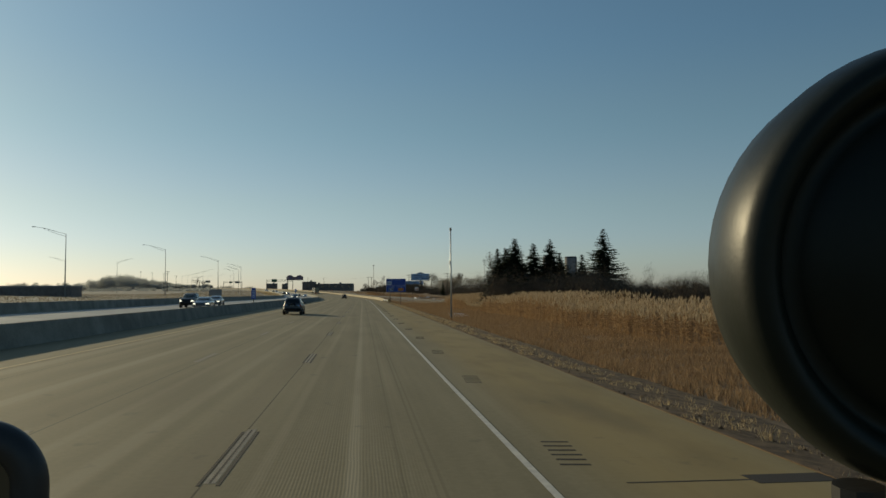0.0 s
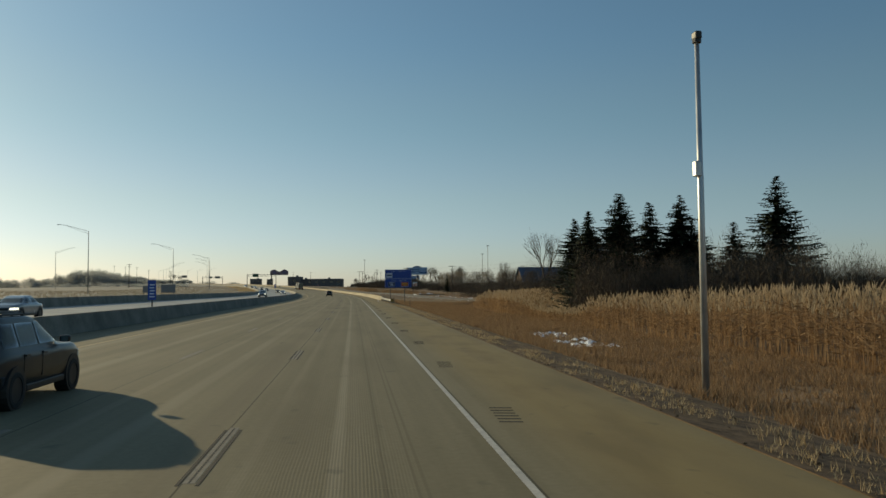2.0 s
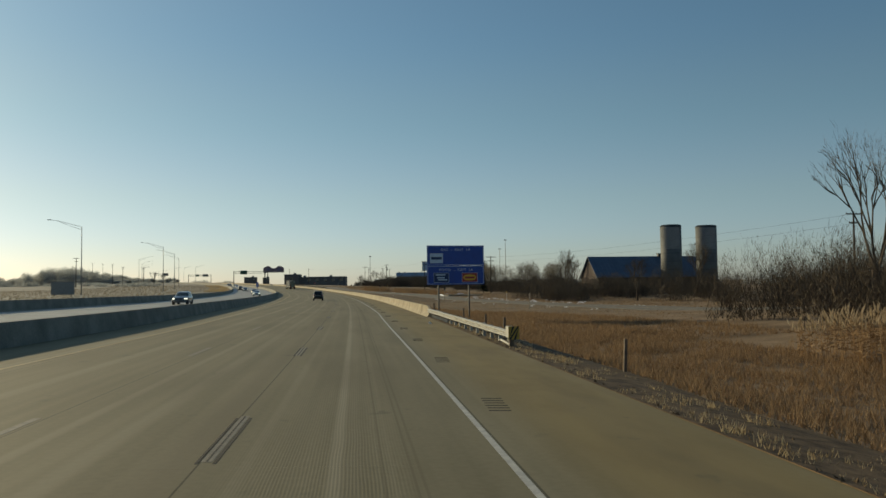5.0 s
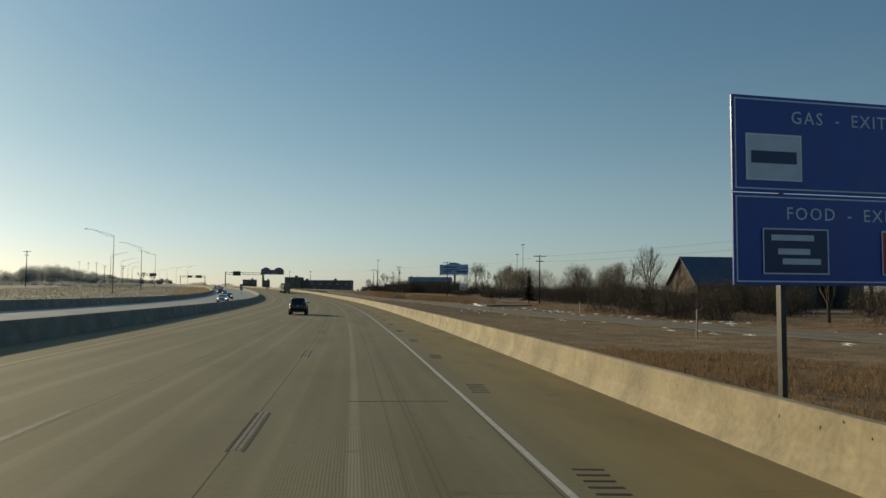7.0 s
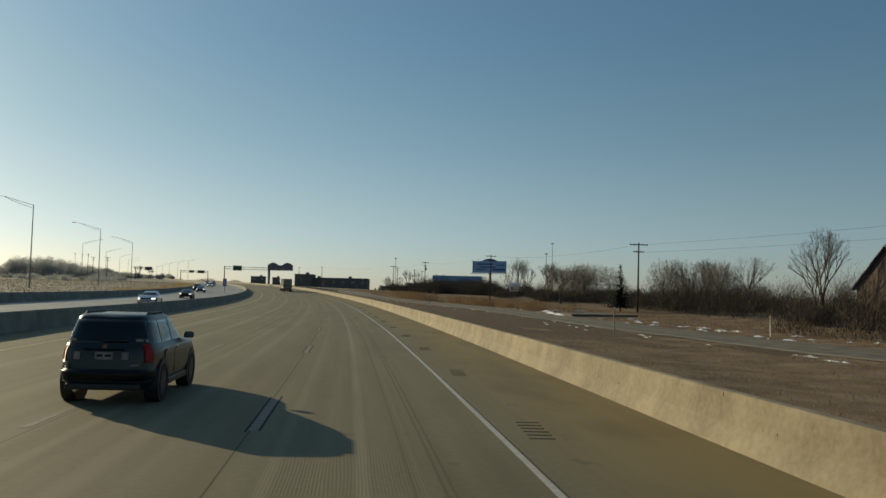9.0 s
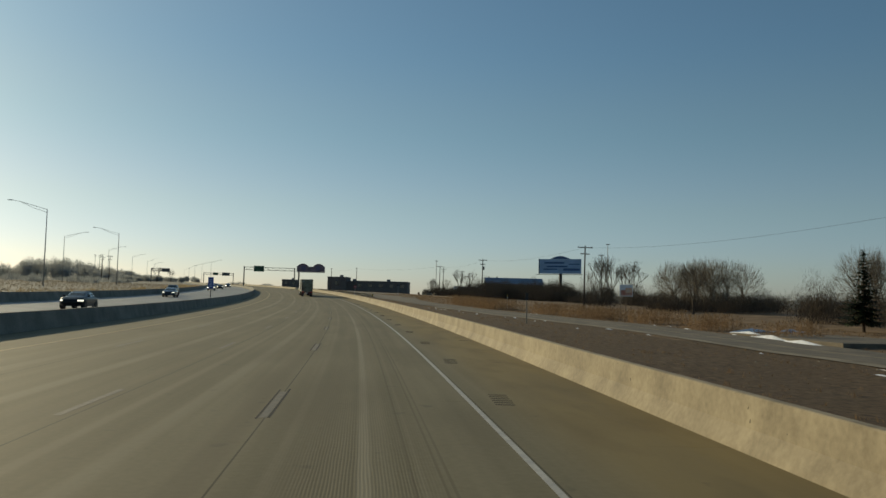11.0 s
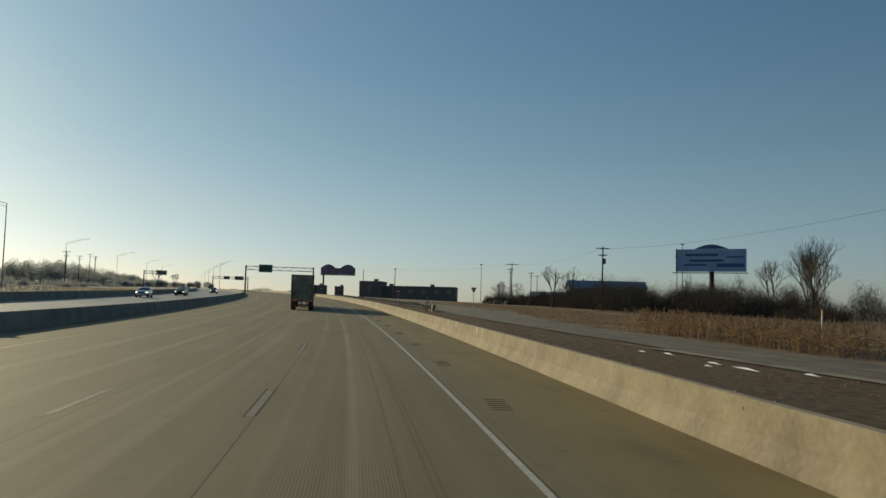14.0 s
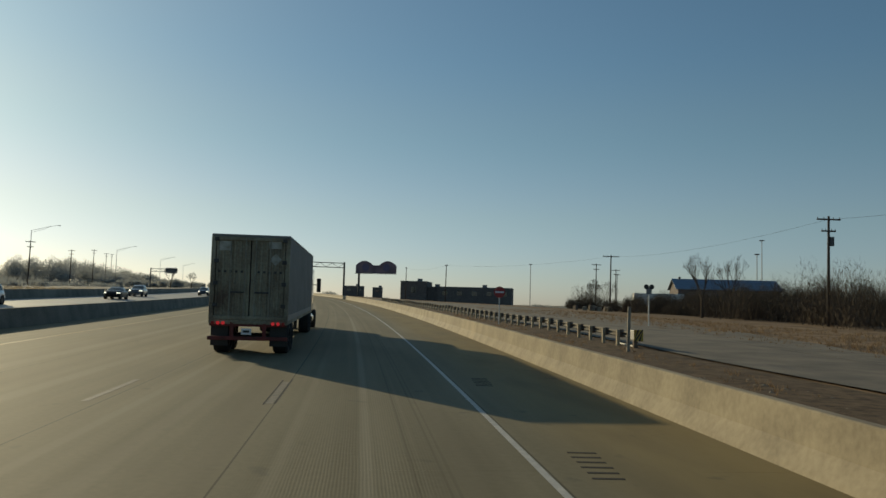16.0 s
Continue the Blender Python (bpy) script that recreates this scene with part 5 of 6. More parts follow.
    part("tow_panel", boxed(-W * 0.36, W * 0.36, y0 - 0.02, y0 + 0.25, 0.18 * H, 0.25 * H, 0.03), M["plastic"], c)
    patch_on("front_bumper", 0.25 * H, 0.37 * H, lambda z: (118, 242), body_paint, 0.02, steps_on=20)
    gr = angle_x(0.52)
    patch_on("grille", 0.4 * H, 0.5 * H, lambda z: (180 - gr, 180 + gr), M["plastic"], 0.012)
    a0, a1 = angle_x(0.79), 50.0
    h0, h1 = angle_x(0.6), angle_x(0.95)
    for s in (1, -1):
        patch_on("tail_lamp", lamps[0] * H, lamps[1] * H, lambda z: (s * a0, s * a1), M["tail_red"], 0.018, "red tail lamp")
        if style == "crossover":
            b0 = angle_x(0.5)
            patch_on("reversing_lamp", lamps[0] * H + 0.05, lamps[1] * H - 0.01, lambda z: (s * b0, s * a0), M["chrome"], 0.012, "clear reversing lamp")
        patch_on("head_lamp", 0.42 * H, 0.51 * H, lambda z: (s * (180 - h0), s * (180 - h1)), M["head_lamp"] if lit else M["chrome"], 0.014, "lit headlamp" if lit else "headlamp")
        mx = span(W / 2 - 0.08, W / 2 + 0.13, s)
        mir = part("wing_mirror", boxed(mx[0], mx[1], L * 0.165, L * 0.165 + 0.1, zb - 0.02, zb + 0.12, 0.04), body_paint, c)
        mx = span(W / 2 - 0.03, W / 2 + 0.1, s)
        part("mirror_glass", boxed(mx[0], mx[1], L * 0.165 - 0.006, L * 0.165 - 0.001, zb + 0.0, zb + 0.1), M["car_glass_pale"], mir)
        mx = span(W * 0.44, W * 0.497, s)
        part("sill", boxed(mx[0], mx[1], ya + 0.45, yf - 0.45, 0.17 * H - 0.02, 0.24 * H, 0.03), M["plastic"], c)
        if detail:
            for t in (sides[1][1] - 0.09, sides[2][1] - 0.16):
                mx = span(W * 0.485, W * 0.505, s)
                part("door_handle", boxed(mx[0], mx[1], t * L - 0.3, t * L - 0.12, zb - 0.17, zb - 0.13, 0.01), body_paint, c)
            for t in (sides[0][1] + 0.01, sides[1][1] + 0.01):
                mx = span(W * 0.49, W * 0.5012, s)
                part("door_seam", boxed(mx[0], mx[1], t * L, t * L + 0.012, 0.3 * H, 0.58 * H), M["plastic"], c)
            if style != "saloon":
                x = s * W / 2 * 0.63
                ra, rb = -0.36 * L if style == "suv" else -0.31 * L, -0.06 * L
                rail = part("roof_rail", polyline_tube([(x, ra, H - 0.05), (x, ra + 0.16, H + 0.02), (x, rb - 0.18, H + 0.02), (x, rb, H - 0.05)], 0.024, 8), M["plastic"], c)
                for yy in (ra + 0.13, (ra + rb) / 2, rb - 0.15):
                    part("rail_foot", tubed((x, yy, H - 0.06), (x, yy, H + 0.02), 0.03, 0.024, 8), M["plastic"], rail)

    def on_tail(name, x0, x1, z0, z1, mat, label="", parent=None, off=0.012):
        w = girth((z0 + z1) / 2)[2]
        f = lambda x: math.copysign(angle_x(abs(x) / w), x)
        return patch_on(name, z0, z1, lambda z: (f(x0), f(x1)), mat, off, label, parent, 1, 3)

    pz = 0.51 * H
    plate = on_tail("number_plate", -0.16, 0.16, pz, pz + 0.13, M["sign_white"], "pale number plate with plain bars")
    for i in range(2):
        on_tail("bar", -0.12 + i * 0.14, -0.02 + i * 0.14, pz + 0.05, pz + 0.085, M["sign_black"], parent=plate, off=0.018)
    if detail:
        on_tail("tailgate_trim", -0.34, 0.34, pz + 0.155, pz + 0.19, M["plastic"])
        on_tail("badge", -0.04, 0.04, pz + 0.2, pz + 0.26, M["chrome"], "small chrome badge")
        yw = girth(zb + 0.1)[0]
        part("wiper", boxed(-0.05, 0.38, yw - 0.035, yw + 0.02, zb + 0.06, zb + 0.075), M["plastic"], c)
        part("exhaust", tubed((-0.45, y0 + 0.0, 0.29), (-0.45, y0 + 0.3, 0.29), 0.035), M["chrome"], c)
    if style == "suv" and detail:
        for x, z, hw, hh in ((-0.46, 0.83, 0.055, 0.13), (0.36, 0.83, 0.06, 0.13), (-0.66, 0.66, 0.06, 0.12)):
            on_tail("sticker", x - hw, x + hw, z, z + hh, M["sign_white"], "small pale sticker")
        on_tail("lettering_bar", 0.44, 0.62, 0.72, 0.745, M["sign_white"], "thin pale badge strip")
        on_tail("sticker", 0.5, 0.62, 1.15, 1.2, M["sign_white"], "small pale sticker", off=0.02)
        on_tail("sticker", 0.64, 0.69, 1.15, 1.19, M["sign_white"], "small pale sticker", off=0.02)
        on_tail("sticker", -0.68, -0.5, 1.15, 1.19, M["sign_white"], "small pale sticker", off=0.02)
    return c


car("dark green seven-seat car with tinted glass and small stickers", "suv", 4.32, 1.72, 1.63, M["paint_green"], stand(-4.8, 290.4))
car("black crossover car with roof rails", "crossover", 4.6, 1.82, 1.62, M["paint_black"], stand(-6.8, 78.3))
ONCOMING = [("silver saloon car with lit headlamps", "saloon", "paint_silver", -18.2, 93), ("black pickup-like car with lit headlamps", "suv", "paint_black", -21.5, 101), ("silver saloon car in the oncoming lanes", "saloon", "paint_silver", -20.6, 113),
            ("silver crossover with lit headlamps", "crossover", "paint_silver", -20.5, 252), ("slate blue saloon with lit headlamps", "saloon", "paint_blue", -25.6, 459), ("dark off-road car in the oncoming lanes", "suv", "paint_black", -27.5, 473),
            ("white crossover in the oncoming lanes", "crossover", "paint_white", -27.0, 547), ("dark saloon with lit headlamps", "saloon", "paint_black", -26.0, 580), ("silver car with lit headlamps", "crossover", "paint_silver", -27.8, 600), ("dark car in the oncoming lanes", "crossover", "paint_blue", -23.5, 640), ("dark car far along the oncoming lanes", "saloon", "paint_black", -22, 400), ("pale car far along the oncoming lanes", "saloon", "paint_white", -20, 360)]
for label, style, col, u, y in ONCOMING:
    H = {"suv": 1.78, "crossover": 1.6, "saloon": 1.44}[style]
    car(label, style, 4.6, 1.82, H, M[col], stand(u, y, 0.0, 180, lean=False), group="oncoming cars", lit=True, detail=False)


def lorry(m):
    t = thing("lorry", "grimy grey container lorry with a red underride frame", "lorry", m)
    L, W, z0, z1 = 14.6, 2.48, 1.13, 3.86
    x = W / 2
    part("floor", boxed(-x, x, 0, L, z0 - 0.14, z0, 0.02), M["box_grey"], t)
    part("roof", boxed(-x, x, 0, L, z1 - 0.08, z1, 0.02), M["box_side"], t)

    def corrugated(side):
        bm = bmesh.new()
        pts, y = [], 0.16
        while y < L - 0.2:
            pts += [(x - 0.045, y), (x - 0.045, y + 0.09), (x - 0.012, y + 0.13), (x - 0.012, y + 0.22)]
            y += 0.27
        lo = [bm.verts.new((side * px, py, z0)) for px, py in pts]
        hi = [bm.verts.new((side * px, py, z1 - 0.08)) for px, py in pts]
        for i in range(len(pts) - 1):
            bm.faces.new((lo[i], lo[i + 1], hi[i + 1], hi[i]))
        bmesh.ops.recalc_face_normals(bm, faces=bm.faces)
        bmesh.ops.solidify(bm, geom=bm.faces[:], thickness=0.01)
        return bm

    part("side_wall", corrugated(1), M["box_side"], t, "ribbed grey side")
    part("side_wall", corrugated(-1), M["box_side"], t, "ribbed grey side")
    part("front_wall", boxed(-x, x, L - 0.12, L - 0.002, z0, z1 - 0.08, 0.02), M["box_side"], t)
    for s in (1, -1):
        part("corner_post", boxed(min(s * x, s * (x - 0.14)), max(s * x, s * (x - 0.14)), -0.02, 0.14, z0, z1 - 0.08, 0.02), M["box_grey"], t)
        part("side_rail", boxed(min(s * x, s * (x - 0.1)), max(s * x, s * (x - 0.1)), 0.14, L, z0 - 0.02, z0 + 0.16, 0.01), M["box_side"], t)
    part("header", boxed(-x + 0.14, x - 0.14, -0.02, 0.1, z1 - 0.2, z1 - 0.08, 0.015), M["box_grey"], t)
    part("door_sill", boxed(-x + 0.14, x - 0.14, -0.02, 0.1, z0, z0 + 0.12, 0.015), M["box_grey"], t)
    for s in (1, -1):
        bm = bmesh.new()
        n = 6
        wd = x - 0.16
        pts = []
        for i in range(n):
            a = 0.02 + wd * i / n
            pts += [(a, 0.07), (a + wd / n * 0.42, 0.07), (a + wd / n * 0.55, 0.035), (a + wd / n * 0.87, 0.035)]
        pts.append((wd, 0.07))
        lo = [bm.verts.new((s * px, py, z0 + 0.12)) for px, py in pts]
        hi = [bm.verts.new((s * px, py, z1 - 0.2)) for px, py in pts]
        for i in range(len(pts) - 1):
            bm.faces.new((lo[i], lo[i + 1], hi[i + 1], hi[i]))
        bmesh.ops.recalc_face_normals(bm, faces=bm.faces)
        bmesh.ops.solidify(bm, geom=bm.faces[:], thickness=0.012)
        door = part("door", bm, M["box_grey"], t, "grimy ribbed container door")
        for px in (0.16, 0.62):
            part("lock_rod", tubed((s * px, -0.01, z0 + 0.05), (s * px, -0.01, z1 - 0.12), 0.02), M["rod_steel"], door)
        part("lock_handle", boxed(min(s * 0.16, s * 0.6), max(s * 0.16, s * 0.6), -0.05, -0.02, z0 + 0.85, z0 + 0.9, 0.006), M["dark_steel"], door)
        for k in range(4):
            zz = z0 + 0.4 + k * 0.7
            part("hinge", boxed(min(s * (x - 0.24), s * (x - 0.1)), max(s * (x - 0.24), s * (x - 0.1)), -0.035, 0.02, zz, zz + 0.12, 0.006), M["dark_steel"], door)
    # pale diamond placard on the right door
    bm = bmesh.new()
    bm.faces.new([bm.verts.new(p) for p in ((0.78, 0.028, z0 + 1.75), (0.98, 0.028, z0 + 1.95), (0.78, 0.028, z0 + 2.15), (0.58, 0.028, z0 + 1.95))])
    part("placard", bm, M["faded_decal"], t, "pale diamond placard")
    for k in range(12):
        q = -1.0 + 0.175 * k
        if abs(q) > 0.14:
            part("faded_mark", boxed(q, q + 0.07, 0.026, 0.034, z0 + 1.5, z0 + 1.57), M["dark_steel"], t)
    for zz, q0, q1 in ((z0 + 2.2, -1.0, -0.62), (z0 + 2.3, 0.55, 0.95)):
        part("faded_patch", boxed(q0, q1, 0.024, 0.03, zz, zz + 0.3), M["faded_decal"], t, "faded rubbed lettering patch")
    # chassis, lamps, underride guard
    for s in (1, -1):
        part("chassis_beam", boxed(min(s * 0.42, s * 0.58), max(s * 0.42, s * 0.58), 0.05, L - 0.5, 0.86, 1.075, 0.01), M["trailer_red"], t)
        part("guard_upright", boxed(min(s * 0.45, s * 0.57), max(s * 0.45, s * 0.57), 0.0, 0.1, 0.6, 1.07, 0.01), M["trailer_red"], t)
        part("mud_flap", boxed(min(s * 0.66, s * 1.2), max(s * 0.66, s * 1.2), 0.32, 0.34, 0.28, 1.0), M["plastic"], t)
        for k in range(3):
            lx = s * (0.78 + 0.16 * k)
            part("tail_lamp", tubed((lx, -0.03, 1.02), (lx, 0.04, 1.02), 0.055, 0.055, 14), M["brake_red"] if k < 2 else M["tail_red"], t, "round red tail lamp")
    part("rear_beam", boxed(-1.22, 1.22, 0.02, 0.14, 0.92, 1.075, 0.015), M["trailer_red"], t, "faded red rear beam")
    part("underride_guard", boxed(-1.25, 1.25, -0.04, 0.07, 0.48, 0.6, 0.015), M["trailer_red"], t, "red and pale underride bar")
    pl = part("number_plate", boxed(-0.2, 0.12, -0.05, -0.04, 0.66, 0.86, 0.004), M["sign_white"], t, "pale number plate with a plain bar")
    part("bar", boxed(-0.14, 0.06, -0.055, -0.051, 0.73, 0.8), M["sign_black"], pl)
    tyres = wheel_meshes(0.51, 0.5, 5)
    for y in (1.3, 2.55):
        part("axle", tubed((-0.9, y, 0.51), (0.9, y, 0.51), 0.08), M["dark_steel"], t)
        for s in (1, -1):
            add_wheel(t, tyres, s * 0.96, y, 0.51, s)
    part("landing_gear", add_box(boxed(-0.75, -0.6, L - 3.1, L - 2.95, 0.3, 0.86), 0.6, 0.75, L - 3.1, L - 2.95, 0.3, 0.86), M["dark_steel"], t)
    # tractor
    ty = L + 0.5
    for s in (1, -1):
        part("tractor_rail", boxed(min(s * 0.36, s * 0.48), max(s * 0.36, s * 0.48), L - 1.6, ty + 5.4, 0.62, 0.855, 0.01), M["dark_steel"], t)
        part("fuel_tank", tubed((s * 0.95, ty + 0.5, 0.62), (s * 0.95, ty + 2.0, 0.62), 0.3, 0.3, 18), M["chrome"], t)
        part("exhaust_stack", tubed((s * 1.1, ty - 0.1, 0.9), (s * 1.1, ty - 0.1, 3.7), 0.07, 0.07, 10), M["chrome"], t)
        mr = part("wing_mirror", boxed(min(s * 1.34, s * 1.56), max(s * 1.34, s * 1.56), ty + 2.3, ty + 2.42, 2.0, 2.75, 0.04), M["plastic"], t)
        part("mirror_arm", tubed((s * 1.1, ty + 2.36, 2.4), (s * 1.36, ty + 2.36, 2.4), 0.02, sides=6), M["plastic"], mr)
        for y in (ty - 1.0, ty + 0.1):
            add_wheel(t, tyres, s * 0.94, y, 0.51, s)
        add_wheel(t, tyres, s * 1.0, ty + 4.3, 0.51, s)
    part("cab", boxed(-1.16, 1.16, ty + 0.3, ty + 2.9, 0.9, 3.3, 0.14), M["paint_silver"], t)
    part("bonnet", boxed(-0.95, 0.95, ty + 2.88, ty + 5.3, 0.9, 2.0, 0.18), M["paint_silver"], t)
    part("windscreen", boxed(-1.0, 1.0, ty + 2.87, ty + 2.93, 2.1, 2.9, 0.02), M["car_glass"], t)
    for s in (1, -1):
        part("side_window", boxed(min(s * 1.15, s * 1.172), max(s * 1.15, s * 1.172), ty + 1.6, ty + 2.7, 2.0, 2.7, 0.01), M["car_glass"], t)


lorry(stand(-3.85, 512.0))


# ---- round mirror, placed and sized to fit the camera's view at the start ----
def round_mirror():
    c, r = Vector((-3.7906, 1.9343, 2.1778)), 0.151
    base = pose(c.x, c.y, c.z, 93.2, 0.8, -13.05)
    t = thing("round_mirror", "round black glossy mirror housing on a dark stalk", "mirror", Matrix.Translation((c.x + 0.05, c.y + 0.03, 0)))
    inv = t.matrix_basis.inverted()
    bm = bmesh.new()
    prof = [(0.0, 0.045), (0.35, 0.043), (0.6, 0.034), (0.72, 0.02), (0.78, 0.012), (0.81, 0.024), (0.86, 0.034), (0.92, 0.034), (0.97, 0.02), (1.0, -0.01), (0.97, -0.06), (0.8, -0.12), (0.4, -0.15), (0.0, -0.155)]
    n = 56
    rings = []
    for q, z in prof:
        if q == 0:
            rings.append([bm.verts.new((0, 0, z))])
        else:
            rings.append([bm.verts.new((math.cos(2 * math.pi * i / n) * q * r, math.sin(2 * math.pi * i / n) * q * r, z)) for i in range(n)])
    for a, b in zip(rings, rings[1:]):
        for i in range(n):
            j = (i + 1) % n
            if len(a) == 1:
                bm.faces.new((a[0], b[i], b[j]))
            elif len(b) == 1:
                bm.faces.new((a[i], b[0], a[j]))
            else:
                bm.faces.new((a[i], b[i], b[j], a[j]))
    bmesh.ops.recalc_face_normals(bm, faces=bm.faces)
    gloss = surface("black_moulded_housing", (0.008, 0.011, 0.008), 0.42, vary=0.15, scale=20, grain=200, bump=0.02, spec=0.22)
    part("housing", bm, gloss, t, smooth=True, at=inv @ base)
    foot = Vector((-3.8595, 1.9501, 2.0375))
    # the stalk runs on down to the road as an added support
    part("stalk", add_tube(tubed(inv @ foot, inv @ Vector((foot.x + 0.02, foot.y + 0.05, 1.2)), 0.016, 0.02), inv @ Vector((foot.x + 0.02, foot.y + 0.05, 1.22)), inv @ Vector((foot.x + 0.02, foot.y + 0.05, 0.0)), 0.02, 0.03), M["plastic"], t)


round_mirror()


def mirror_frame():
    """A rounded dark mirror housing with its glass, placed to fit the camera's view at the start."""
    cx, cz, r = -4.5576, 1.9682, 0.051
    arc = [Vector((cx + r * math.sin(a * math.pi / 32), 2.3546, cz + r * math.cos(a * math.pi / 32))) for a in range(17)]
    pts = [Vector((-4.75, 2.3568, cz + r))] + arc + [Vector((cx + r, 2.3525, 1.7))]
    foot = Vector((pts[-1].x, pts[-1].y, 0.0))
    t = thing("mirror_frame", "rounded black lorry mirror housing, a brown reflection painted into its glass", "mirror", Matrix.Translation(foot))
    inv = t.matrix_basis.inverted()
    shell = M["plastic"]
    # the tube is carried down to the road so the housing has a foot
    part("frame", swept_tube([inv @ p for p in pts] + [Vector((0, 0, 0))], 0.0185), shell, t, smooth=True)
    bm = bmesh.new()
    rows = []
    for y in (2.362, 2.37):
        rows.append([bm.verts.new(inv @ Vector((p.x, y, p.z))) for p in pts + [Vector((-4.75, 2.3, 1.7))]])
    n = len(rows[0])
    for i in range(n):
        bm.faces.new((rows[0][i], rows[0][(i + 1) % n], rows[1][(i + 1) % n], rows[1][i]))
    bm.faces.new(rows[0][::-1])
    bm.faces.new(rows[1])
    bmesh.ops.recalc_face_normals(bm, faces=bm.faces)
    # the brown reflection is put into the glass's own colour
    part("mirror_glass", bm, glass("brown_reflection_glass", (0.05, 0.042, 0.025), 0.25), t, "mirror glass with its brown reflection painted in")


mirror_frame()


# ---- trees ----
def spruce(h, r, seed, name="spruce_tree", label="dark green spruce tree with drooping boughs", m=None, airy=0.0):
    rng = random.Random(seed)
    t = thing(name, label, "tree", m, group="spruces behind the reeds")
    part("trunk", tubed((0, 0, -0.4), (0, 0, h * 0.97), 0.02 * h, 0.02, 8), M["bark"], t)
    s = Soup()
    z = h * 0.13
    while z < h * 0.99:
        k = 1 - z / h
        reach = r * (k ** 0.92) * (0.8 + 0.35 * rng.random()) + 0.08
        for _ in range(10 + int(11 * k)):
            a = rng.random() * 2 * math.pi
            ln = reach * (0.6 + 0.5 * rng.random())
            d = Vector((math.cos(a), math.sin(a), 0))
            side = Vector((-d.y, d.x, 0))
            sag = -0.3 * ln * (0.4 + k)
            base = Vector((0, 0, z + 0.25 * rng.random()))
            n = max(2, int(ln / 0.3))
            size = min(1.0, 0.3 + 0.35 * ln)
            for i in range(n):
                if rng.random() < airy:
                    continue
                q = (i + 0.5) / n
                # a bough sags and turns up again at its tip
                c = base + d * (ln * q) + Vector((0, 0, sag * (q - 0.75 * q ** 3)))
                w = (0.16 + 0.34 * (1 - 0.6 * q)) * size
                out = d * (0.55 * size * (0.7 + 0.6 * rng.random())) + Vector((0, 0, 0.06 * size))
                for sgn in (-1, 1):
                    s.poly(c, c + side * (sgn * w * 1.5) + out * 0.7 + Vector((0, 0, -0.08 * size)), c + out)
                s.poly(c - side * w * 0.6, c + side * w * 0.6, c + out * 0.3 + Vector((rng.uniform(-0.08, 0.08), rng.uniform(-0.08, 0.08), -(0.2 + 0.25 * rng.random()) * size)))
        z += 0.2 + 0.22 * k + 0.1 * rng.random()
    part("crown", s.mesh("crown", M["needle"]), None, t)
    return t


for x, y, top, r, a in ((28.3, 138.8, 11.9, 3.0, 0.0), (25.3, 139.6, 10.0, 2.2, 0.0), (32.0, 139.8, 11.0, 2.6, 0.0), (34.8, 138.4, 11.5, 3.0, 0.05), (37.3, 141, 9.1, 2.6, 0.1), (40.8, 138.6, 8.9, 2.2, 0.2), (43.7, 135.2, 13.4, 3.1, 0.28), (29.8, 143.7, 8.7, 3.0, 0.0), (32.9, 167.2, 11.6, 2.9, 0.05), (30.4, 154.7, 10.7, 2.8, 0.05), (35.1, 172, 9.2, 2.6, 0.1)):
    spruce(top - land(x, y), r * 2.0, int(x * 10), m=pose(x, y, land(x, y)), airy=a, label="dark green spruce tree with drooping boughs" if a < 0.15 else "sparse dark spruce with open boughs")


spruce(8.6, 2.5, 77, "evergreen_tree", "dark ragged evergreen beside the utility pole", pose(53.6, 413, land(53.6, 413)), airy=0.3)


def grow(s, p, d, ln, r, depth, rng, spread=0.55):
    """A limb that forks."""
    bend = Vector((rng.uniform(-1, 1), rng.uniform(-1, 1), rng.uniform(-0.3, 0.8))) * 0.16
    mid = p + d * (ln * 0.5)
    d2 = (d + bend).normalized()
    end = mid + d2 * (ln * 0.5)
    if r > 0.03:
        s.tube(p, mid, r, r * 0.86, 5)
        s.tube(mid, end, r * 0.86, r * 0.7, 5)
    else:
        side = d2.cross(Vector((rng.random(), rng.random(), 0.3))).normalized() * max(r, 0.012)
        s.poly(p - side, p + side, end)
    if depth == 0:
        return
    for i in range(rng.choice((2, 3, 3))):
        axis = Vector((rng.uniform(-1, 1), rng.uniform(-1, 1), rng.uniform(-0.25, 0.45)))
        nd = (d2 + axis * spread * (0.8 + 0.5 * rng.random())).normalized()
        grow(s, end if i else p.lerp(end, 0.75 + 0.2 * rng.random()), nd, ln * (0.66 + 0.2 * rng.random()), r * (0.62 if i else 0.7), depth - 1, rng, spread)


def bare_tree(x, y, h, seed, depth=7, spread=0.78, label="leafless tree with a fine spreading crown", group="bare trees"):
    rng = random.Random(seed)
    t = thing("bare_tree", label, "tree", pose(x, y, land(x, y), 0, 0, rng.random() * 360), group=group)
    trunk_h = h * 0.24
    part("trunk", tubed((0, 0, -0.4), (0, 0, trunk_h), 0.026 * h, 0.02 * h, 8), M["bark"], t)
    s = Soup()
    for i in range(4):
        a = i * 1.6 + rng.random()
        d = Vector((math.cos(a) * 0.5, math.sin(a) * 0.5, 1)).normalized()
        grow(s, Vector((0, 0, trunk_h - 0.1 - 0.2 * i)), d, h * 0.2, 0.011 * h, depth - 1, rng)
    # keep the crown at its height
    top = max(v.z for v in s.v)
    k = (h - trunk_h) / (top - trunk_h)
    for v in s.v:
        if v.z > trunk_h:
            v.z = trunk_h + (v.z - trunk_h) * k
        v.x, v.y = v.x * spread, v.y * spread
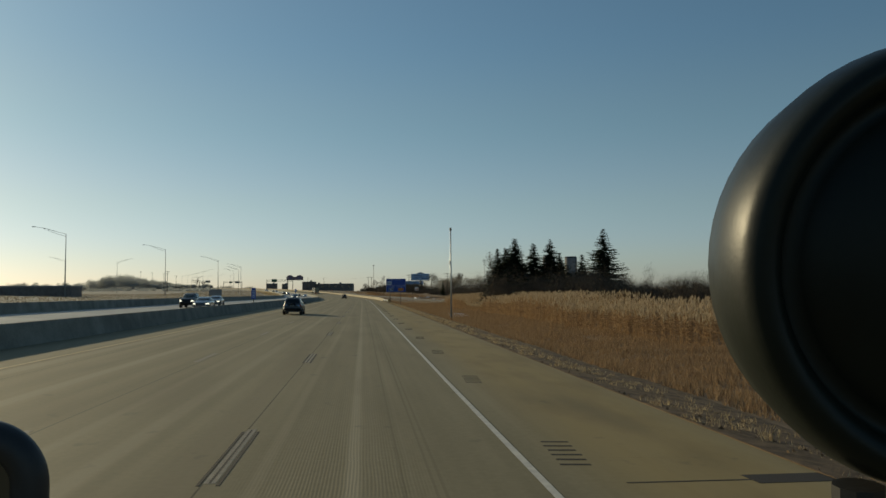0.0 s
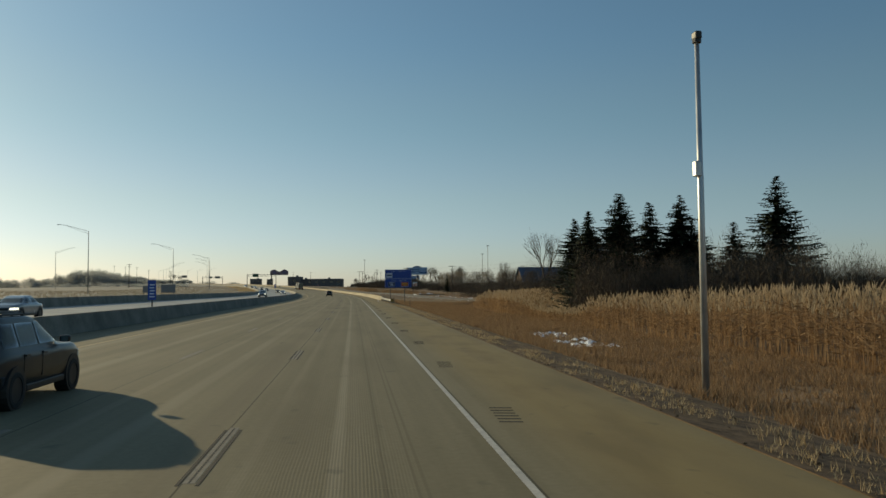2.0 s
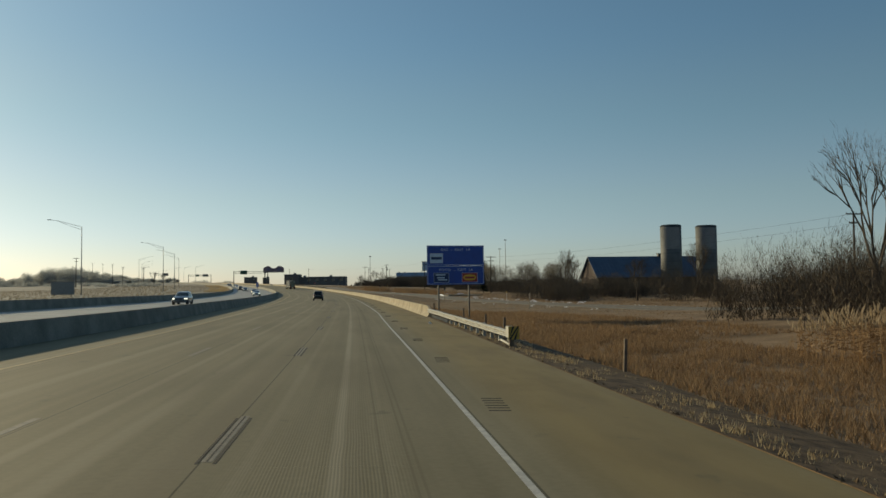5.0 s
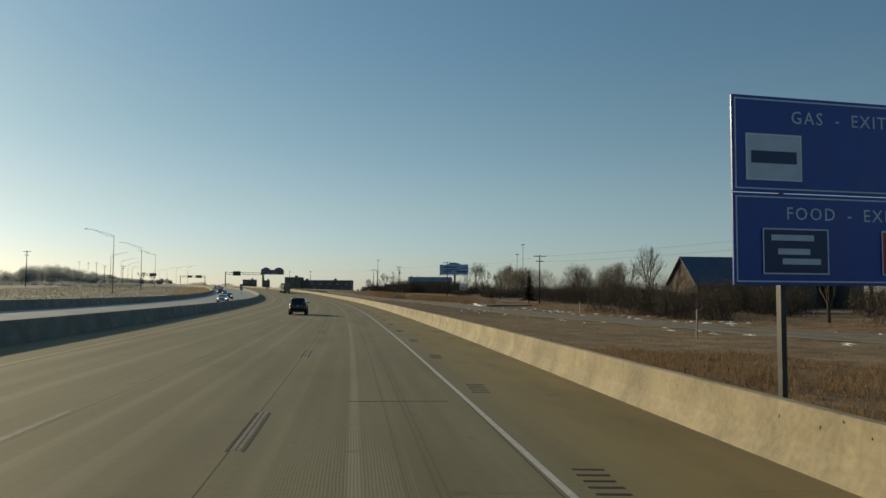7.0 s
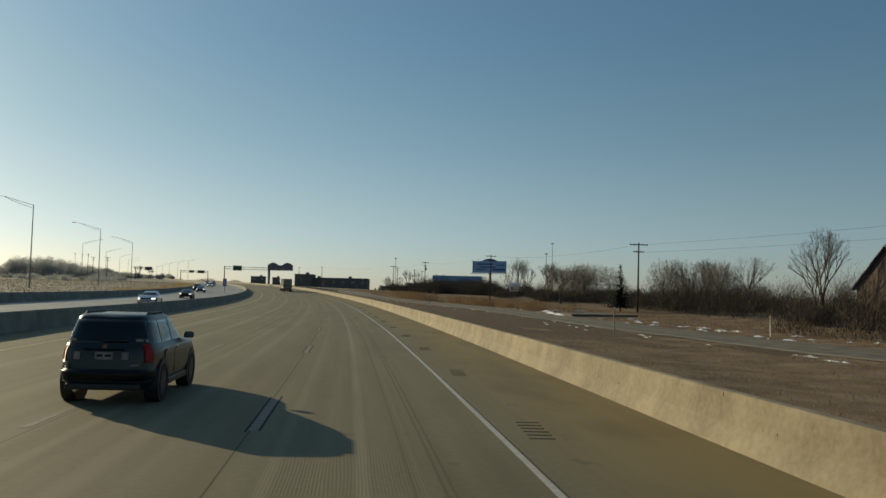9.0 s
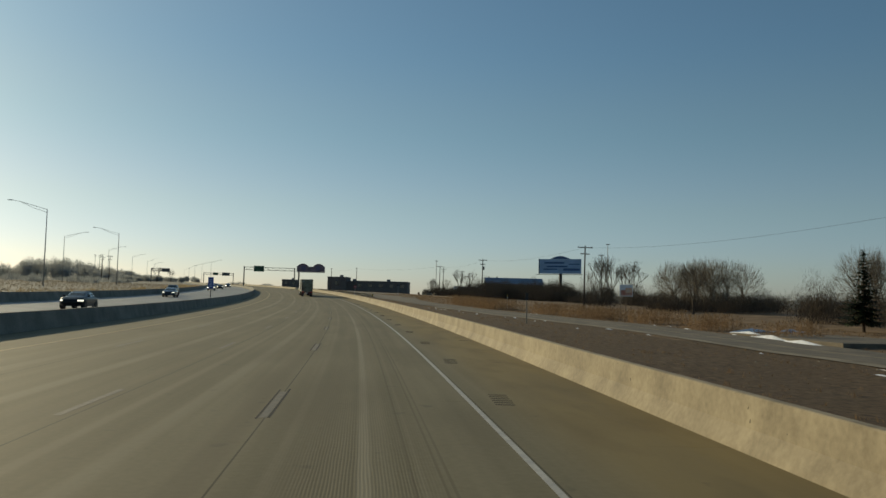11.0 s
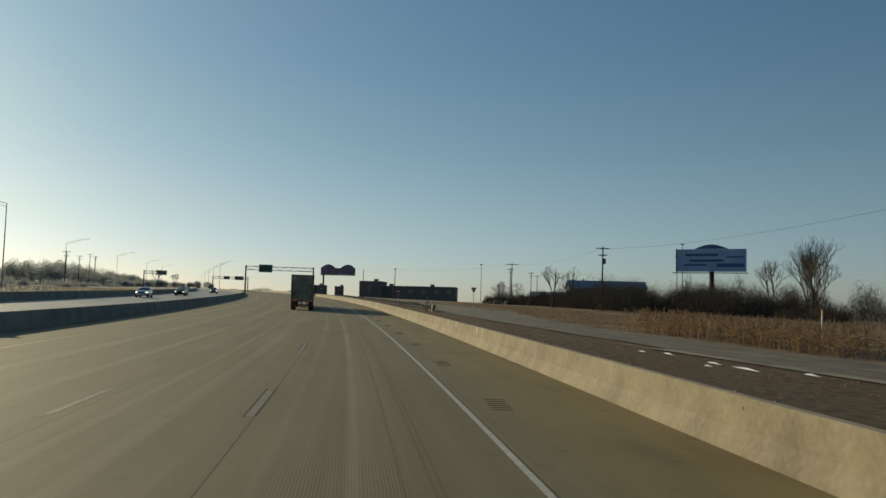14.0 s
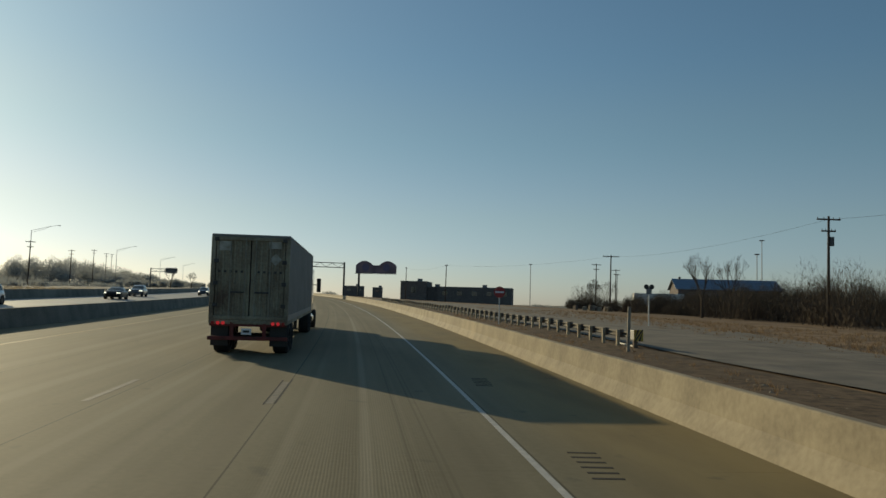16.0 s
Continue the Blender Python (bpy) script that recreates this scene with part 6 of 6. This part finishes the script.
    part("crown", s.mesh("crown", M["twig"]), None, t)


for i, (x, y, h) in enumerate(((73, 381, 14.2), (79, 392, 11), (66.7, 561, 15), (72, 570, 13), (60, 548, 10), (38.4, 201, 13.8), (88, 430, 12), (83, 455, 10), (58, 470, 9.5), (95, 620, 17), (104, 660, 18), (28.2, 605, 10.2), (31.6, 602.6, 9.8), (22, 668, 7.5), (30, 690, 8), (-20, 900, 9), (90, 330, 14), (62, 300, 9), (120, 420, 14), (112, 500, 15), (70, 420, 10.5))):
    bare_tree(x, y, h, 40 + i, spread=0.66 if h > 13.5 and x < 40 else 0.56 if 600 < y < 610 else 0.78)
for i, (x, y, h) in enumerate(((-150, 862, 11), (-146, 880, 9))):
    bare_tree(x, y, h, 90 + i)


def brush(name, label, places, mat, n, seed, category="brush", wide=1.0, twig=0.8):
    """Thickets of leafless twigs: x, y, radius, top height. Each is an uneven dome of short fine twigs over a denser heart."""
    rng = random.Random(seed)
    s = Soup()
    for x, y, r, top in places:
        zb = land(x, y) - 0.2
        h = max(1.0, top - zb)
        lumps = [(rng.uniform(-0.8, 0.8) * r, rng.uniform(-0.8, 0.8) * r, 0.45 + 0.55 * rng.random()) for _ in range(6)]
        for i in range(n):
            lx, ly, lh = lumps[i % 6]
            a, q = rng.random() * 2 * math.pi, math.sqrt(rng.random())
            lift = rng.random() ** 0.7
            rr = r * 0.62 * math.sqrt(max(0.02, 1 - lift * lift * 0.9)) * (0.7 + 0.6 * rng.random())
            p = Vector((x + lx + math.cos(a) * q * rr, y + ly + math.sin(a) * q * rr, zb + h * lh * lift * (0.72 + 0.3 * rng.random())))
            d = Vector((rng.uniform(-0.6, 0.6), rng.uniform(-0.6, 0.6), 0.35 + rng.random())).normalized()
            ln = twig * (0.45 + 1.3 * rng.random() ** 2) * (1.25 - 0.4 * lift)
            w = d.cross(Vector((rng.uniform(-1, 1), rng.uniform(-1, 1), 0.2))).normalized() * (0.018 + 0.05 * (1 - lift)) * wide
            s.poly(p - w, p + w, p + d * ln)
        for _ in range(4):
            lx, ly, lh = rng.choice(lumps)
            b = Vector((x + lx * 0.5, y + ly * 0.5, zb))
            s.tube(b, b + Vector((lx * 0.6 + rng.uniform(-0.6, 0.6), ly * 0.6 + rng.uniform(-0.6, 0.6), h * lh * 0.8)), 0.04 * wide, 0.015 * wide, 3)
    ob = new(name, s.mesh(name, mat))
    return tagged(ob, label, category, kind="stuff")


rng = random.Random(11)


def scatter(count, u_range, y_range, r_range, top_range, world_x=False):
    out = []
    for _ in range(count):
        y, u = rng.uniform(*y_range), rng.uniform(*u_range)
        p = Vector((u, y, 0)) if world_x else spot(u, y)
        out.append((p.x, p.y, rng.uniform(*r_range), rng.uniform(*top_range)))
    return out


near_brush = scatter(50, (26, 45), (118, 216), (2.6, 4.2), (5.0, 8.0)) + scatter(26, (58, 84), (216, 300), (2.6, 4.0), (5.0, 8.0)) + scatter(30, (44, 74), (120, 192), (3, 4.5), (4.0, 6.4)) + scatter(20, (23, 44), (129, 137), (2, 3), (5, 7.5), True)
brush("brush_thicket", "dark leafless thicket behind the reeds", near_brush, M["brush"], 3000, 1, wide=0.5, twig=0.6)
mid_brush = scatter(28, (52, 88), (312, 352), (2.4, 3.8), (4.4, 6.4), True) + scatter(34, (59, 92), (384, 446), (3, 4.8), (5.5, 8.4), True) + scatter(46, (50, 112), (478, 545), (3, 4.6), (4.4, 5.8), True)
mid_brush += [(32 + 44 * rng.random() ** 1.3, rng.uniform(555, 640), rng.uniform(2.8, 4.4), rng.uniform(8.0, 10.2)) for _ in range(66)]
mid_brush += scatter(44, (40, 84), (560, 640), (2.8, 4.2), (7.6, 9.6), True) + scatter(12, (23, 36), (618, 650), (2.2, 3.2), (6.4, 8.0), True) + scatter(20, (35, 64), (634, 656), (2.4, 3.6), (6.2, 8.4), True) + scatter(10, (62, 76), (352, 384), (2, 3.2), (2.4, 5.0), True) + [(26.0, 698, 3.6, 10.9), (28.6, 700, 2.8, 9.2), (23.0, 695, 2.4, 7.6), (30.0, 690, 2.0, 7.2), (25.0, 701, 3.2, 10.4), (27.4, 696, 3.0, 9.8), (21.0, 690, 1.8, 6.2)]
brush("brush_thicket", "dark leafless hedge beyond the frontage road", mid_brush, M["brush"], 2600, 2, wide=0.55, twig=0.66)
brush("far_woods", "distant leafless woodland on the horizon, tinted grey for haze", scatter(90, (90, 330), (640, 1100), (6, 10), (6, 11), True), M["hazed_wood"], 260, 3, "woods", wide=4, twig=1.6)


def woodland(name, label, places, seed, mat, fine=1.0, count=620):
    """Far leafless trees: a trunk, rising limbs and a rounded crown of fine twigs each. x, y, radius, height."""
    rng = random.Random(seed)
    s = Soup()
    for x, y, r, h in places:
        z = land(x, y) - 0.3
        s.tube((x, y, z), (x + rng.uniform(-0.4, 0.4), y, z + h * 0.55), 0.02 * h, 0.01 * h, 4)
        heart = Vector((x, y, z + h * 0.58))
        for _ in range(9):
            a = rng.random() * 6.283
            e = heart + Vector((math.cos(a) * r * 0.7, math.sin(a) * r * 0.7, h * rng.uniform(0.0, 0.3)))
            s.tube((x, y, z + h * rng.uniform(0.22, 0.5)), e, 0.007 * h, 0.003 * h, 3)
        for _ in range(count):
            d = Vector((rng.gauss(0, 1), rng.gauss(0, 1), rng.gauss(0.15, 1))).normalized()
            q = rng.random() ** 0.45
            p = heart + Vector((d.x * r * q, d.y * r * q, d.z * h * 0.42 * q))
            t = (d + Vector((rng.uniform(-0.5, 0.5), rng.uniform(-0.5, 0.5), 0.5 + rng.random()))).normalized()
            w = t.cross(Vector((rng.uniform(-1, 1), rng.uniform(-1, 1), 0.2))).normalized() * rng.uniform(0.05, 0.13) * fine
            s.poly(p - w, p + w, p + t * rng.uniform(0.8, 1.9))
        for _ in range(60):
            a, q = rng.random() * 6.283, rng.random() ** 0.5 * r
            p = Vector((x + math.cos(a) * q, y + math.sin(a) * q, z + h * 0.3 * rng.random()))
            w = Vector((rng.uniform(-1, 1), rng.uniform(-1, 1), 0)).normalized() * 0.12
            s.poly(p - w, p + w, p + Vector((rng.uniform(-0.6, 0.6), rng.uniform(-0.6, 0.6), rng.uniform(1.0, 2.4))))
    return tagged(new(name, s.mesh(name, mat)), label, "woods", kind="stuff")


dome = [(rng.uniform(66, 86), rng.uniform(488, 520), rng.uniform(3.4, 4.6), rng.uniform(9.5, 12)) for _ in range(9)] + [(rng.uniform(78, 92), rng.uniform(440, 462), rng.uniform(3, 4.2), rng.uniform(9, 11.5)) for _ in range(6)]
woodland("bare_grove", "rounded leafless grove behind the dark hedge", dome, 44, M["grove"], 0.24, 1500)
copse = []
for _ in range(120):
    x, y = rng.uniform(-290, -186), rng.uniform(895, 985)
    top = steps([(-290, 9), (-272, 15), (-255, 19.5), (-240, 20), (-222, 15), (-205, 10.5), (-186, 5.5)], x)
    copse.append((x, y, rng.uniform(3.4, 5.4), top * rng.uniform(0.8, 1.02) - 1.5))
woodland("far_woods", "leafless copse beyond the far road, tinted grey for haze", copse, 4, M["hazed_wood"])
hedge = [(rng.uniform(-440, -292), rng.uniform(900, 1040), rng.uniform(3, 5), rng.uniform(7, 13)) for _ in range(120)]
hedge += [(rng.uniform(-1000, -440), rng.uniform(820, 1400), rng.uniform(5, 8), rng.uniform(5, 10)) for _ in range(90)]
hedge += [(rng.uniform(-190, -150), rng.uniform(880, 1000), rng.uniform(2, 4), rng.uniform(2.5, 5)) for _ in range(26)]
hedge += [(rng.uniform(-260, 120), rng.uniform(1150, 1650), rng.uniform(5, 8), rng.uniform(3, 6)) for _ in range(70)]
woodland("far_woods", "low hedges and scrub on the horizon, tinted grey for haze", hedge, 14, M["hazed_wood"])
scrub = []
for _ in range(60):
    y = rng.uniform(560, 860)
    q = spot(rng.uniform(-150, -62), y)
    scrub.append((q.x, q.y, rng.uniform(1.6, 3.4), q.z + rng.uniform(1.0, 2.6)))
brush("field_scrub", "low scrub on the field beyond the far road, tinted grey for haze", scrub, M["hazed_wood"], 420, 15, wide=1.6, twig=0.9)


# ---- reeds and grasses ----
# how tall the reeds of the ditch stand along it
STAND = [(40, 0.85), (76, 0.95), (88, 1.15), (113, 1.15), (121, 0.9), (128, 0.5), (144, 0.5), (151, 0.85), (160, 1.15), (174, 1.05), (186, 0.6)]


def reeds(places, label, seed, tall=2.4, plume=None):
    rng = random.Random(seed)
    stems, plumes = Soup(), Soup()
    for x, y in places:
        z = land(x, y)
        h = tall * (0.75 + 0.4 * rng.random()) * (0.92 + 0.3 * noise.noise((x * 0.07, y * 0.07, 4.0))) * (steps(STAND, y) if y < 200 else 1.0)
        lean = Vector((rng.uniform(-0.28, 0.28), rng.uniform(-0.28, 0.28), 0)) * h * 0.5
        base = Vector((x, y, z - 0.1))
        top = base + lean + Vector((0, 0, h))
        w = Vector((0.014, 0.004, 0))
        stems.poly(base - w, base + w, top + w * 0.5, top - w * 0.5)
        for _ in range(4):
            c = base.lerp(top, 0.25 + 0.6 * rng.random())
            e = c + Vector((rng.uniform(-0.45, 0.45), rng.uniform(-0.45, 0.45), rng.uniform(-0.1, 0.35)))
            stems.poly(c - Vector((0, 0, 0.03)), c + Vector((0, 0, 0.03)), e)
        d = Vector((rng.uniform(-0.5, 0.5), rng.uniform(-0.3, 0.3), 1)).normalized()
        a, b = top - d * 0.06, top + d * (0.3 + 0.18 * rng.random())
        for sx, sy in ((0.042, 0), (0, 0.042)):
            o = Vector((sx, sy, 0)) * (0.8 + 0.5 * rng.random())
            mid = a.lerp(b, 0.4)
            plumes.poly(a, mid + o, b, mid - o)
    g = thing("reed_bed", label, "reeds", kind="stuff")
    part("stems", stems.mesh("stems", M["blade"]), None, g)
    part("plumes", plumes.mesh("plumes", plume or M["plume"]), None, g)
    for c in g.children:
        tagged(c, kind="stuff")


rng = random.Random(21)
bed = []
while len(bed) < 9500:
    y = rng.uniform(42, 186)
    front = 19.2 + 1.5 * noise.noise((y * 0.06, 1.0, 0))
    u = front + 9.0 * rng.random() ** 1.3
    p = spot(u, y)
    bed.append((p.x, p.y))
reeds(bed, "tall straw-coloured reeds with pale feathery plumes", 5, 2.35)
bed = []
while len(bed) < 1900:
    y = rng.uniform(398, 494)
    u = front_near(y) + 8.2 + 5.5 * rng.random() + 0.8 * noise.noise((y * 0.08, 2, 0))
    if noise.noise((y * 0.09, 9, 0)) < -0.05:
        continue
    p = spot(u, y)
    bed.append((p.x, p.y))
reeds(bed, "dry straw-brown reeds beside the frontage road", 6, 1.55, M["dim_plume"])


def tufts(name, label, n, u_range, y_range, h, seed, mat, thin=0.02, keep=None):
    rng = random.Random(seed)
    s = Soup()
    for _ in range(n):
        y = rng.uniform(*y_range)
        u0, u1 = u_range(y) if callable(u_range) else u_range
        u = u0 + (u1 - u0) * rng.random()
        if keep and not keep(u, y, rng):
            continue
        p = spot(u, y, -0.03)
        hh = h * (0.5 + 0.8 * rng.random()) * (0.7 + 0.6 * noise.noise((u * 0.35, y * 0.35, 7)))
        for _ in range(5):
            b = p + Vector((rng.uniform(-0.09, 0.09), rng.uniform(-0.09, 0.09), 0))
            w = Vector((rng.uniform(-1, 1), rng.uniform(-1, 1), 0)).normalized() * thin
            tip = b + Vector((rng.uniform(-0.5, 0.5) * hh, rng.uniform(-0.5, 0.5) * hh, hh * (0.6 + 0.5 * rng.random())))
            s.poly(b - w, b + w, tip)
    tagged(new(name, s.mesh(name, mat)), label, "grass", kind="stuff")


tufts("dry_grass", "rust-brown dead grass on the verge slope", 52000, lambda y: (8.4, 20.5), (4, 205), 0.46, 31, M["blade"], 0.016, keep=lambda u, y, r: not (12.0 < u < 14.9 and 104 < y < 117) or r.random() < 0.25)
tufts("dry_grass", "low pale weeds along the pavement's edge", 7000, lambda y: (5.6, 7.6), (2, 208), 0.22, 32, M["pale_blade"], 0.012, keep=lambda u, y, r: noise.noise((u * 0.8, y * 0.5, 2)) > -0.1)
tufts("dry_grass", "low brown weeds behind the concrete barrier", 11000, lambda y: (6.0, front_near(y) - 1.5), (210, 560), 0.26, 33, M["blade"], 0.016, keep=lambda u, y, r: y < 340 or noise.noise((u * 0.5, y * 0.25, 1)) > 0.0)
tufts("dry_grass", "tall rust-brown grass in the field behind the guard rail", 14000, lambda y: (7.6, min(26, front_near(y) - 1.8)), (196, 262), 0.5, 36, M["blade"], 0.018)
tufts("dry_grass", "short trodden grass and weeds in the field behind the barrier", 9000, lambda y: (7.2, front_near(y) - 1.8), (255, 345), 0.22, 38, M["field_blade"], 0.016)
tufts("dry_grass", "rough brown grass beyond the frontage road", 16000, lambda y: (front_near(y) + 8.2, front_near(y) + 26), (200, 600), 0.36, 34, M["dim_plume"], 0.026)
tufts("dry_grass", "dry grey grass in the field beyond the far barrier", 16000, lambda y: (-85, -32.5), (60, 640), 0.42, 35, M["field_blade"], 0.035)
tufts("dry_grass", "pale tall grass along the far barrier", 5000, lambda y: (far_barrier_u(y) - 9, far_barrier_u(y) - 1.2), (430, 620), 0.9, 37, M["pale_blade"], 0.03, keep=lambda u, y, r: noise.noise((u * 0.2, y * 0.06, 4)) > -0.05)

# ---- snow, litter and stones ----
rng = random.Random(8)


def patch(name, label, u, y, ru, ry, mat, category, lift=0.05, seed=0):
    r = random.Random(seed)
    bm = bmesh.new()
    n = 16
    c = spot(u, y, lift + 0.05)
    mid = bm.verts.new(c)
    ringv = []
    for i in range(n):
        a = 2 * math.pi * i / n
        k = 0.65 + 0.5 * r.random()
        ringv.append(bm.verts.new(spot(u + math.cos(a) * ru * k, y + math.sin(a) * ry * k, 0.0)))
    for i in range(n):
        bm.faces.new((mid, ringv[i], ringv[(i + 1) % n]))
    ob = new(name, mesh_of(bm, name, mat))
    return tagged(ob, label, category, group="patches of old snow")


for i in range(70):
    y = rng.uniform(265, 470)
    u = front_near(y) + rng.choice((-1.6, -2.4, -3.4, -4.6, 8.2, 9.0)) + rng.uniform(-0.5, 0.5)
    patch("snow_patch", "thin patch of old snow beside the frontage road", u, y, rng.uniform(0.07, 0.24), rng.uniform(0.25, 1.3), M["snow"], "snow", 0.03, i)
for i in range(34):
    y = rng.uniform(300, 384)
    patch("snow_patch", "broken streak of old snow on the bank beyond the frontage road", front_near(y) + rng.uniform(8.4, 14.5), y, rng.uniform(0.25, 0.9), rng.uniform(0.4, 1.6), M["snow"], "snow", 0.1, 100 + i)
for i in range(44):
    patch("snow_patch", "small streak of old snow on the verge", rng.uniform(12.2, 14.8), rng.uniform(104, 117), rng.uniform(0.1, 0.32), rng.uniform(0.2, 0.7), M["snow"], "snow", 0.08, 60 + i)
drive = new("driveway", mesh_of(boxed(-5.5, 5.5, -8.0, 9.0, -0.3, 0.16, 0.02), "driveway", M["asphalt"]))
drive.matrix_basis = pose(43.0, 399.5, land(43.0, 399.5), 0, 0, 4)
tagged(drive, "dark asphalt drive mouth edged with old snow", "driveway", kind="structure")
for i, (x, y, rx, ry) in enumerate(((37.2, 393.0, 0.5, 3.0), (37.5, 398.5, 0.4, 3.5), (38.2, 404.0, 0.4, 3.5), (41.0, 408.8, 2.4, 0.5), (45.5, 409.3, 2.2, 0.5))):
    patch("snow_patch", "low ridge of old snow along the drive", x - line_x(y), y, rx, ry, M["snow"], "snow", 0.3, 200 + i)
stones = Soup()
for _ in range(1500):
    y = rng.uniform(0, 212)
    p = spot(5.55 + 1.7 * rng.random() ** 1.4, y)
    r = rng.uniform(0.015, 0.07)
    pts = [p + Vector((rng.uniform(-r, r), rng.uniform(-r, r), 0)) for _ in range(3)]
    top = p + Vector((rng.uniform(-r, r) * 0.4, rng.uniform(-r, r) * 0.4, r * 0.9))
    for i in range(3):
        stones.poly(pts[i], pts[(i + 1) % 3], top)
tagged(new("loose_stones", stones.mesh("loose_stones", M["gravel"])), "loose stones and clods along the pavement edge", "stones", kind="stuff")
chips = Soup()
for _ in range(1500):
    y = rng.uniform(220, 520)
    p = spot(6.1 + (front_near(y) - 8.0) * rng.random(), y)
    if noise.noise((p.x * 0.09, p.y * 0.06, 5)) < 0.05:
        continue
    r = rng.uniform(0.03, 0.16)
    a = rng.random() * 3
    e, f = Vector((math.cos(a) * r, math.sin(a) * r, 0)), Vector((-math.sin(a) * r * 0.6, math.cos(a) * r * 0.6, 0))
    t = p + Vector((0, 0, r * 0.45))
    q = (p + e, p + f, p - e, p - f)
    for i in range(4):
        chips.poly(q[i], q[(i + 1) % 4], t)
tagged(new("rubble", chips.mesh("rubble", M["pale_shoulder"])), "pale rubble scattered in the dirt behind the barrier", "rubble", kind="stuff")
heap_rng = random.Random(3)
heap = thing("rubble_heap", "heap of pale broken blocks and timber in dead grass", "rubble", pose(19.0, 649.2, land(19.0, 649.2)))
for k in range(11):
    w, d, h = heap_rng.uniform(0.4, 1.1), heap_rng.uniform(0.4, 0.9), heap_rng.uniform(0.3, 0.9)
    m = pose(heap_rng.uniform(-3.6, 3.6), heap_rng.uniform(-0.8, 0.8), 0.1, heap_rng.uniform(-22, 22), heap_rng.uniform(-22, 22), heap_rng.uniform(0, 90))
    part("block", boxed(-w / 2, w / 2, -d / 2, d / 2, -0.3, h, 0.06), M["pale_shoulder" if k % 3 else "post_wood"], heap, at=m)
bag = bmesh.new()
bmesh.ops.create_icosphere(bag, subdivisions=2, radius=0.14)
for v in bag.verts:
    v.co *= 0.7 + 0.6 * noise.noise(v.co * 9)
    v.co.z = max(0, v.co.z + 0.07) * 0.7
litter = new("litter", mesh_of(bag, "litter", M["sign_white"]))
litter.matrix_basis = stand(4.6, 200.5)
tagged(litter, "crumpled white litter on the hard shoulder", "litter")

# ---- road pieces ----
def groove_mesh(cuts, length):
    """A milled recess for a lane dash, drawn as thin dark plates along a faded strip."""
    bm = bmesh.new()
    for k, (x, half) in enumerate(cuts):
        add_box(bm, x - half, x + half, 0.12 * (k % 2), length + 0.15 * (k % 2), -0.02, 0.004)
    return mesh_of(bm, "groove", M["dark_slot"])


def dash_mesh():
    return mesh_of(boxed(-0.07, 0.07, 0.1, 3.6, -0.02, 0.003), "dash", M["faded_line"])


GROOVE = groove_mesh(((-0.11, 0.02), (0.0, 0.014), (0.11, 0.022)), 3.4)
WORN_GROOVE, DASH = groove_mesh(((-0.1, 0.016), (0.1, 0.02)), 3.95), dash_mesh()
for lane in (-1.86, -5.2, -8.82):
    for i in range(34):
        y = -4.8 + 15.24 * i if i < 13 else 193.5 + 15.405 * (i - 13)
        if lane < -8 and y < 290:
            continue
        m = stand(lane - 0.17 * ease(240, 420, y), y)
        if lane > -2:
            part("groove", GROOVE if i < 18 else WORN_GROOVE, None, road, at=m)
        part("dash", DASH, None, road, at=m)
slots = bmesh.new()
for k in range(6):
    add_box(slots, -0.2 + 0.012 * (k % 2), 0.2 + 0.01 * (k % 3), k * 0.305, k * 0.305 + 0.075, -0.02, 0.004, 0, Matrix.Rotation(radians(-3.5), 4, "Z"))
SLOTS = mesh_of(slots, "rumble_slots", M["dark_slot"])
for i in range(56):
    y = 2.15 + 9.144 * i
    part("rumble_slots", SLOTS, None, road, at=stand(2.56 + 0.09 * ease(290, 460, y), y))
DRAIN = mesh_of(add_box(boxed(-0.26, 0.24, -0.08, 0.07, -0.02, 0.004), -0.36, -0.1, -0.03, 0.12, -0.02, 0.0045), "drain_slot", M["dark_slot"])
for y in (6.8, 209.5, 258.7, 265.8, 318, 371, 420, 466):
    part("drain_slot", DRAIN, None, road, at=stand(4.88, y, 0, 4))
CRACK = mesh_of(boxed(-1.0, 1.0, -0.02, 0.02, -0.02, 0.0035), "crack", M["dark_slot"])
for u, y in ((3.9, 10.4), (3.9, 8.2), (0.63, 229.3)):
    part("crack", CRACK, None, road, at=stand(u, y, 0, 3))


edge_patch = new("dark_patch", mesh_of(boxed(-0.55, 0.5, -0.22, 0.2, -0.02, 0.004, 0.001), "dark_patch", M["dark_slot"]))
edge_patch.matrix_basis = stand(5.0, 10.5, 0, 4)
tagged(edge_patch, "dark patch at the pavement's edge", "drain", kind="structure")


def slab_mesh(u0, u1):
    bm = boxed(u0 + 0.001, u1 - 0.001, 0.001, SLAB - 0.001, -0.12, 0.0)
    me = mesh_of(bm, "slab", M["road"])
    me.attributes.new("across", "FLOAT", "POINT").data.foreach_set("value", [v.co.x for v in me.vertices])
    return me


for u0, u1 in ((2.0, 5.5), (-1.93, 2.0), (-5.06, -1.93)):
    me, uc = slab_mesh(u0, u1), (u0 + u1) / 2
    for i in range(SLAB_COUNT):
        y = SLAB_FROM + SLAB * i
        a, b = spot(uc, y), spot(uc, y + SLAB)
        d = b - a
        m = Matrix.Translation(a) @ Matrix.Rotation(math.atan2(-d.x, d.y), 4, "Z") @ Matrix.Rotation(math.atan2(d.z, math.hypot(d.x, d.y)), 4, "X")
        m = m @ Matrix.Rotation(-math.atan(bank(y + SLAB / 2)), 4, "Y") @ Matrix.Diagonal((1, d.length / SLAB, 1, 1)) @ Matrix.Translation((-uc, 0, 0))
        part("slab", me, None, road, at=m)
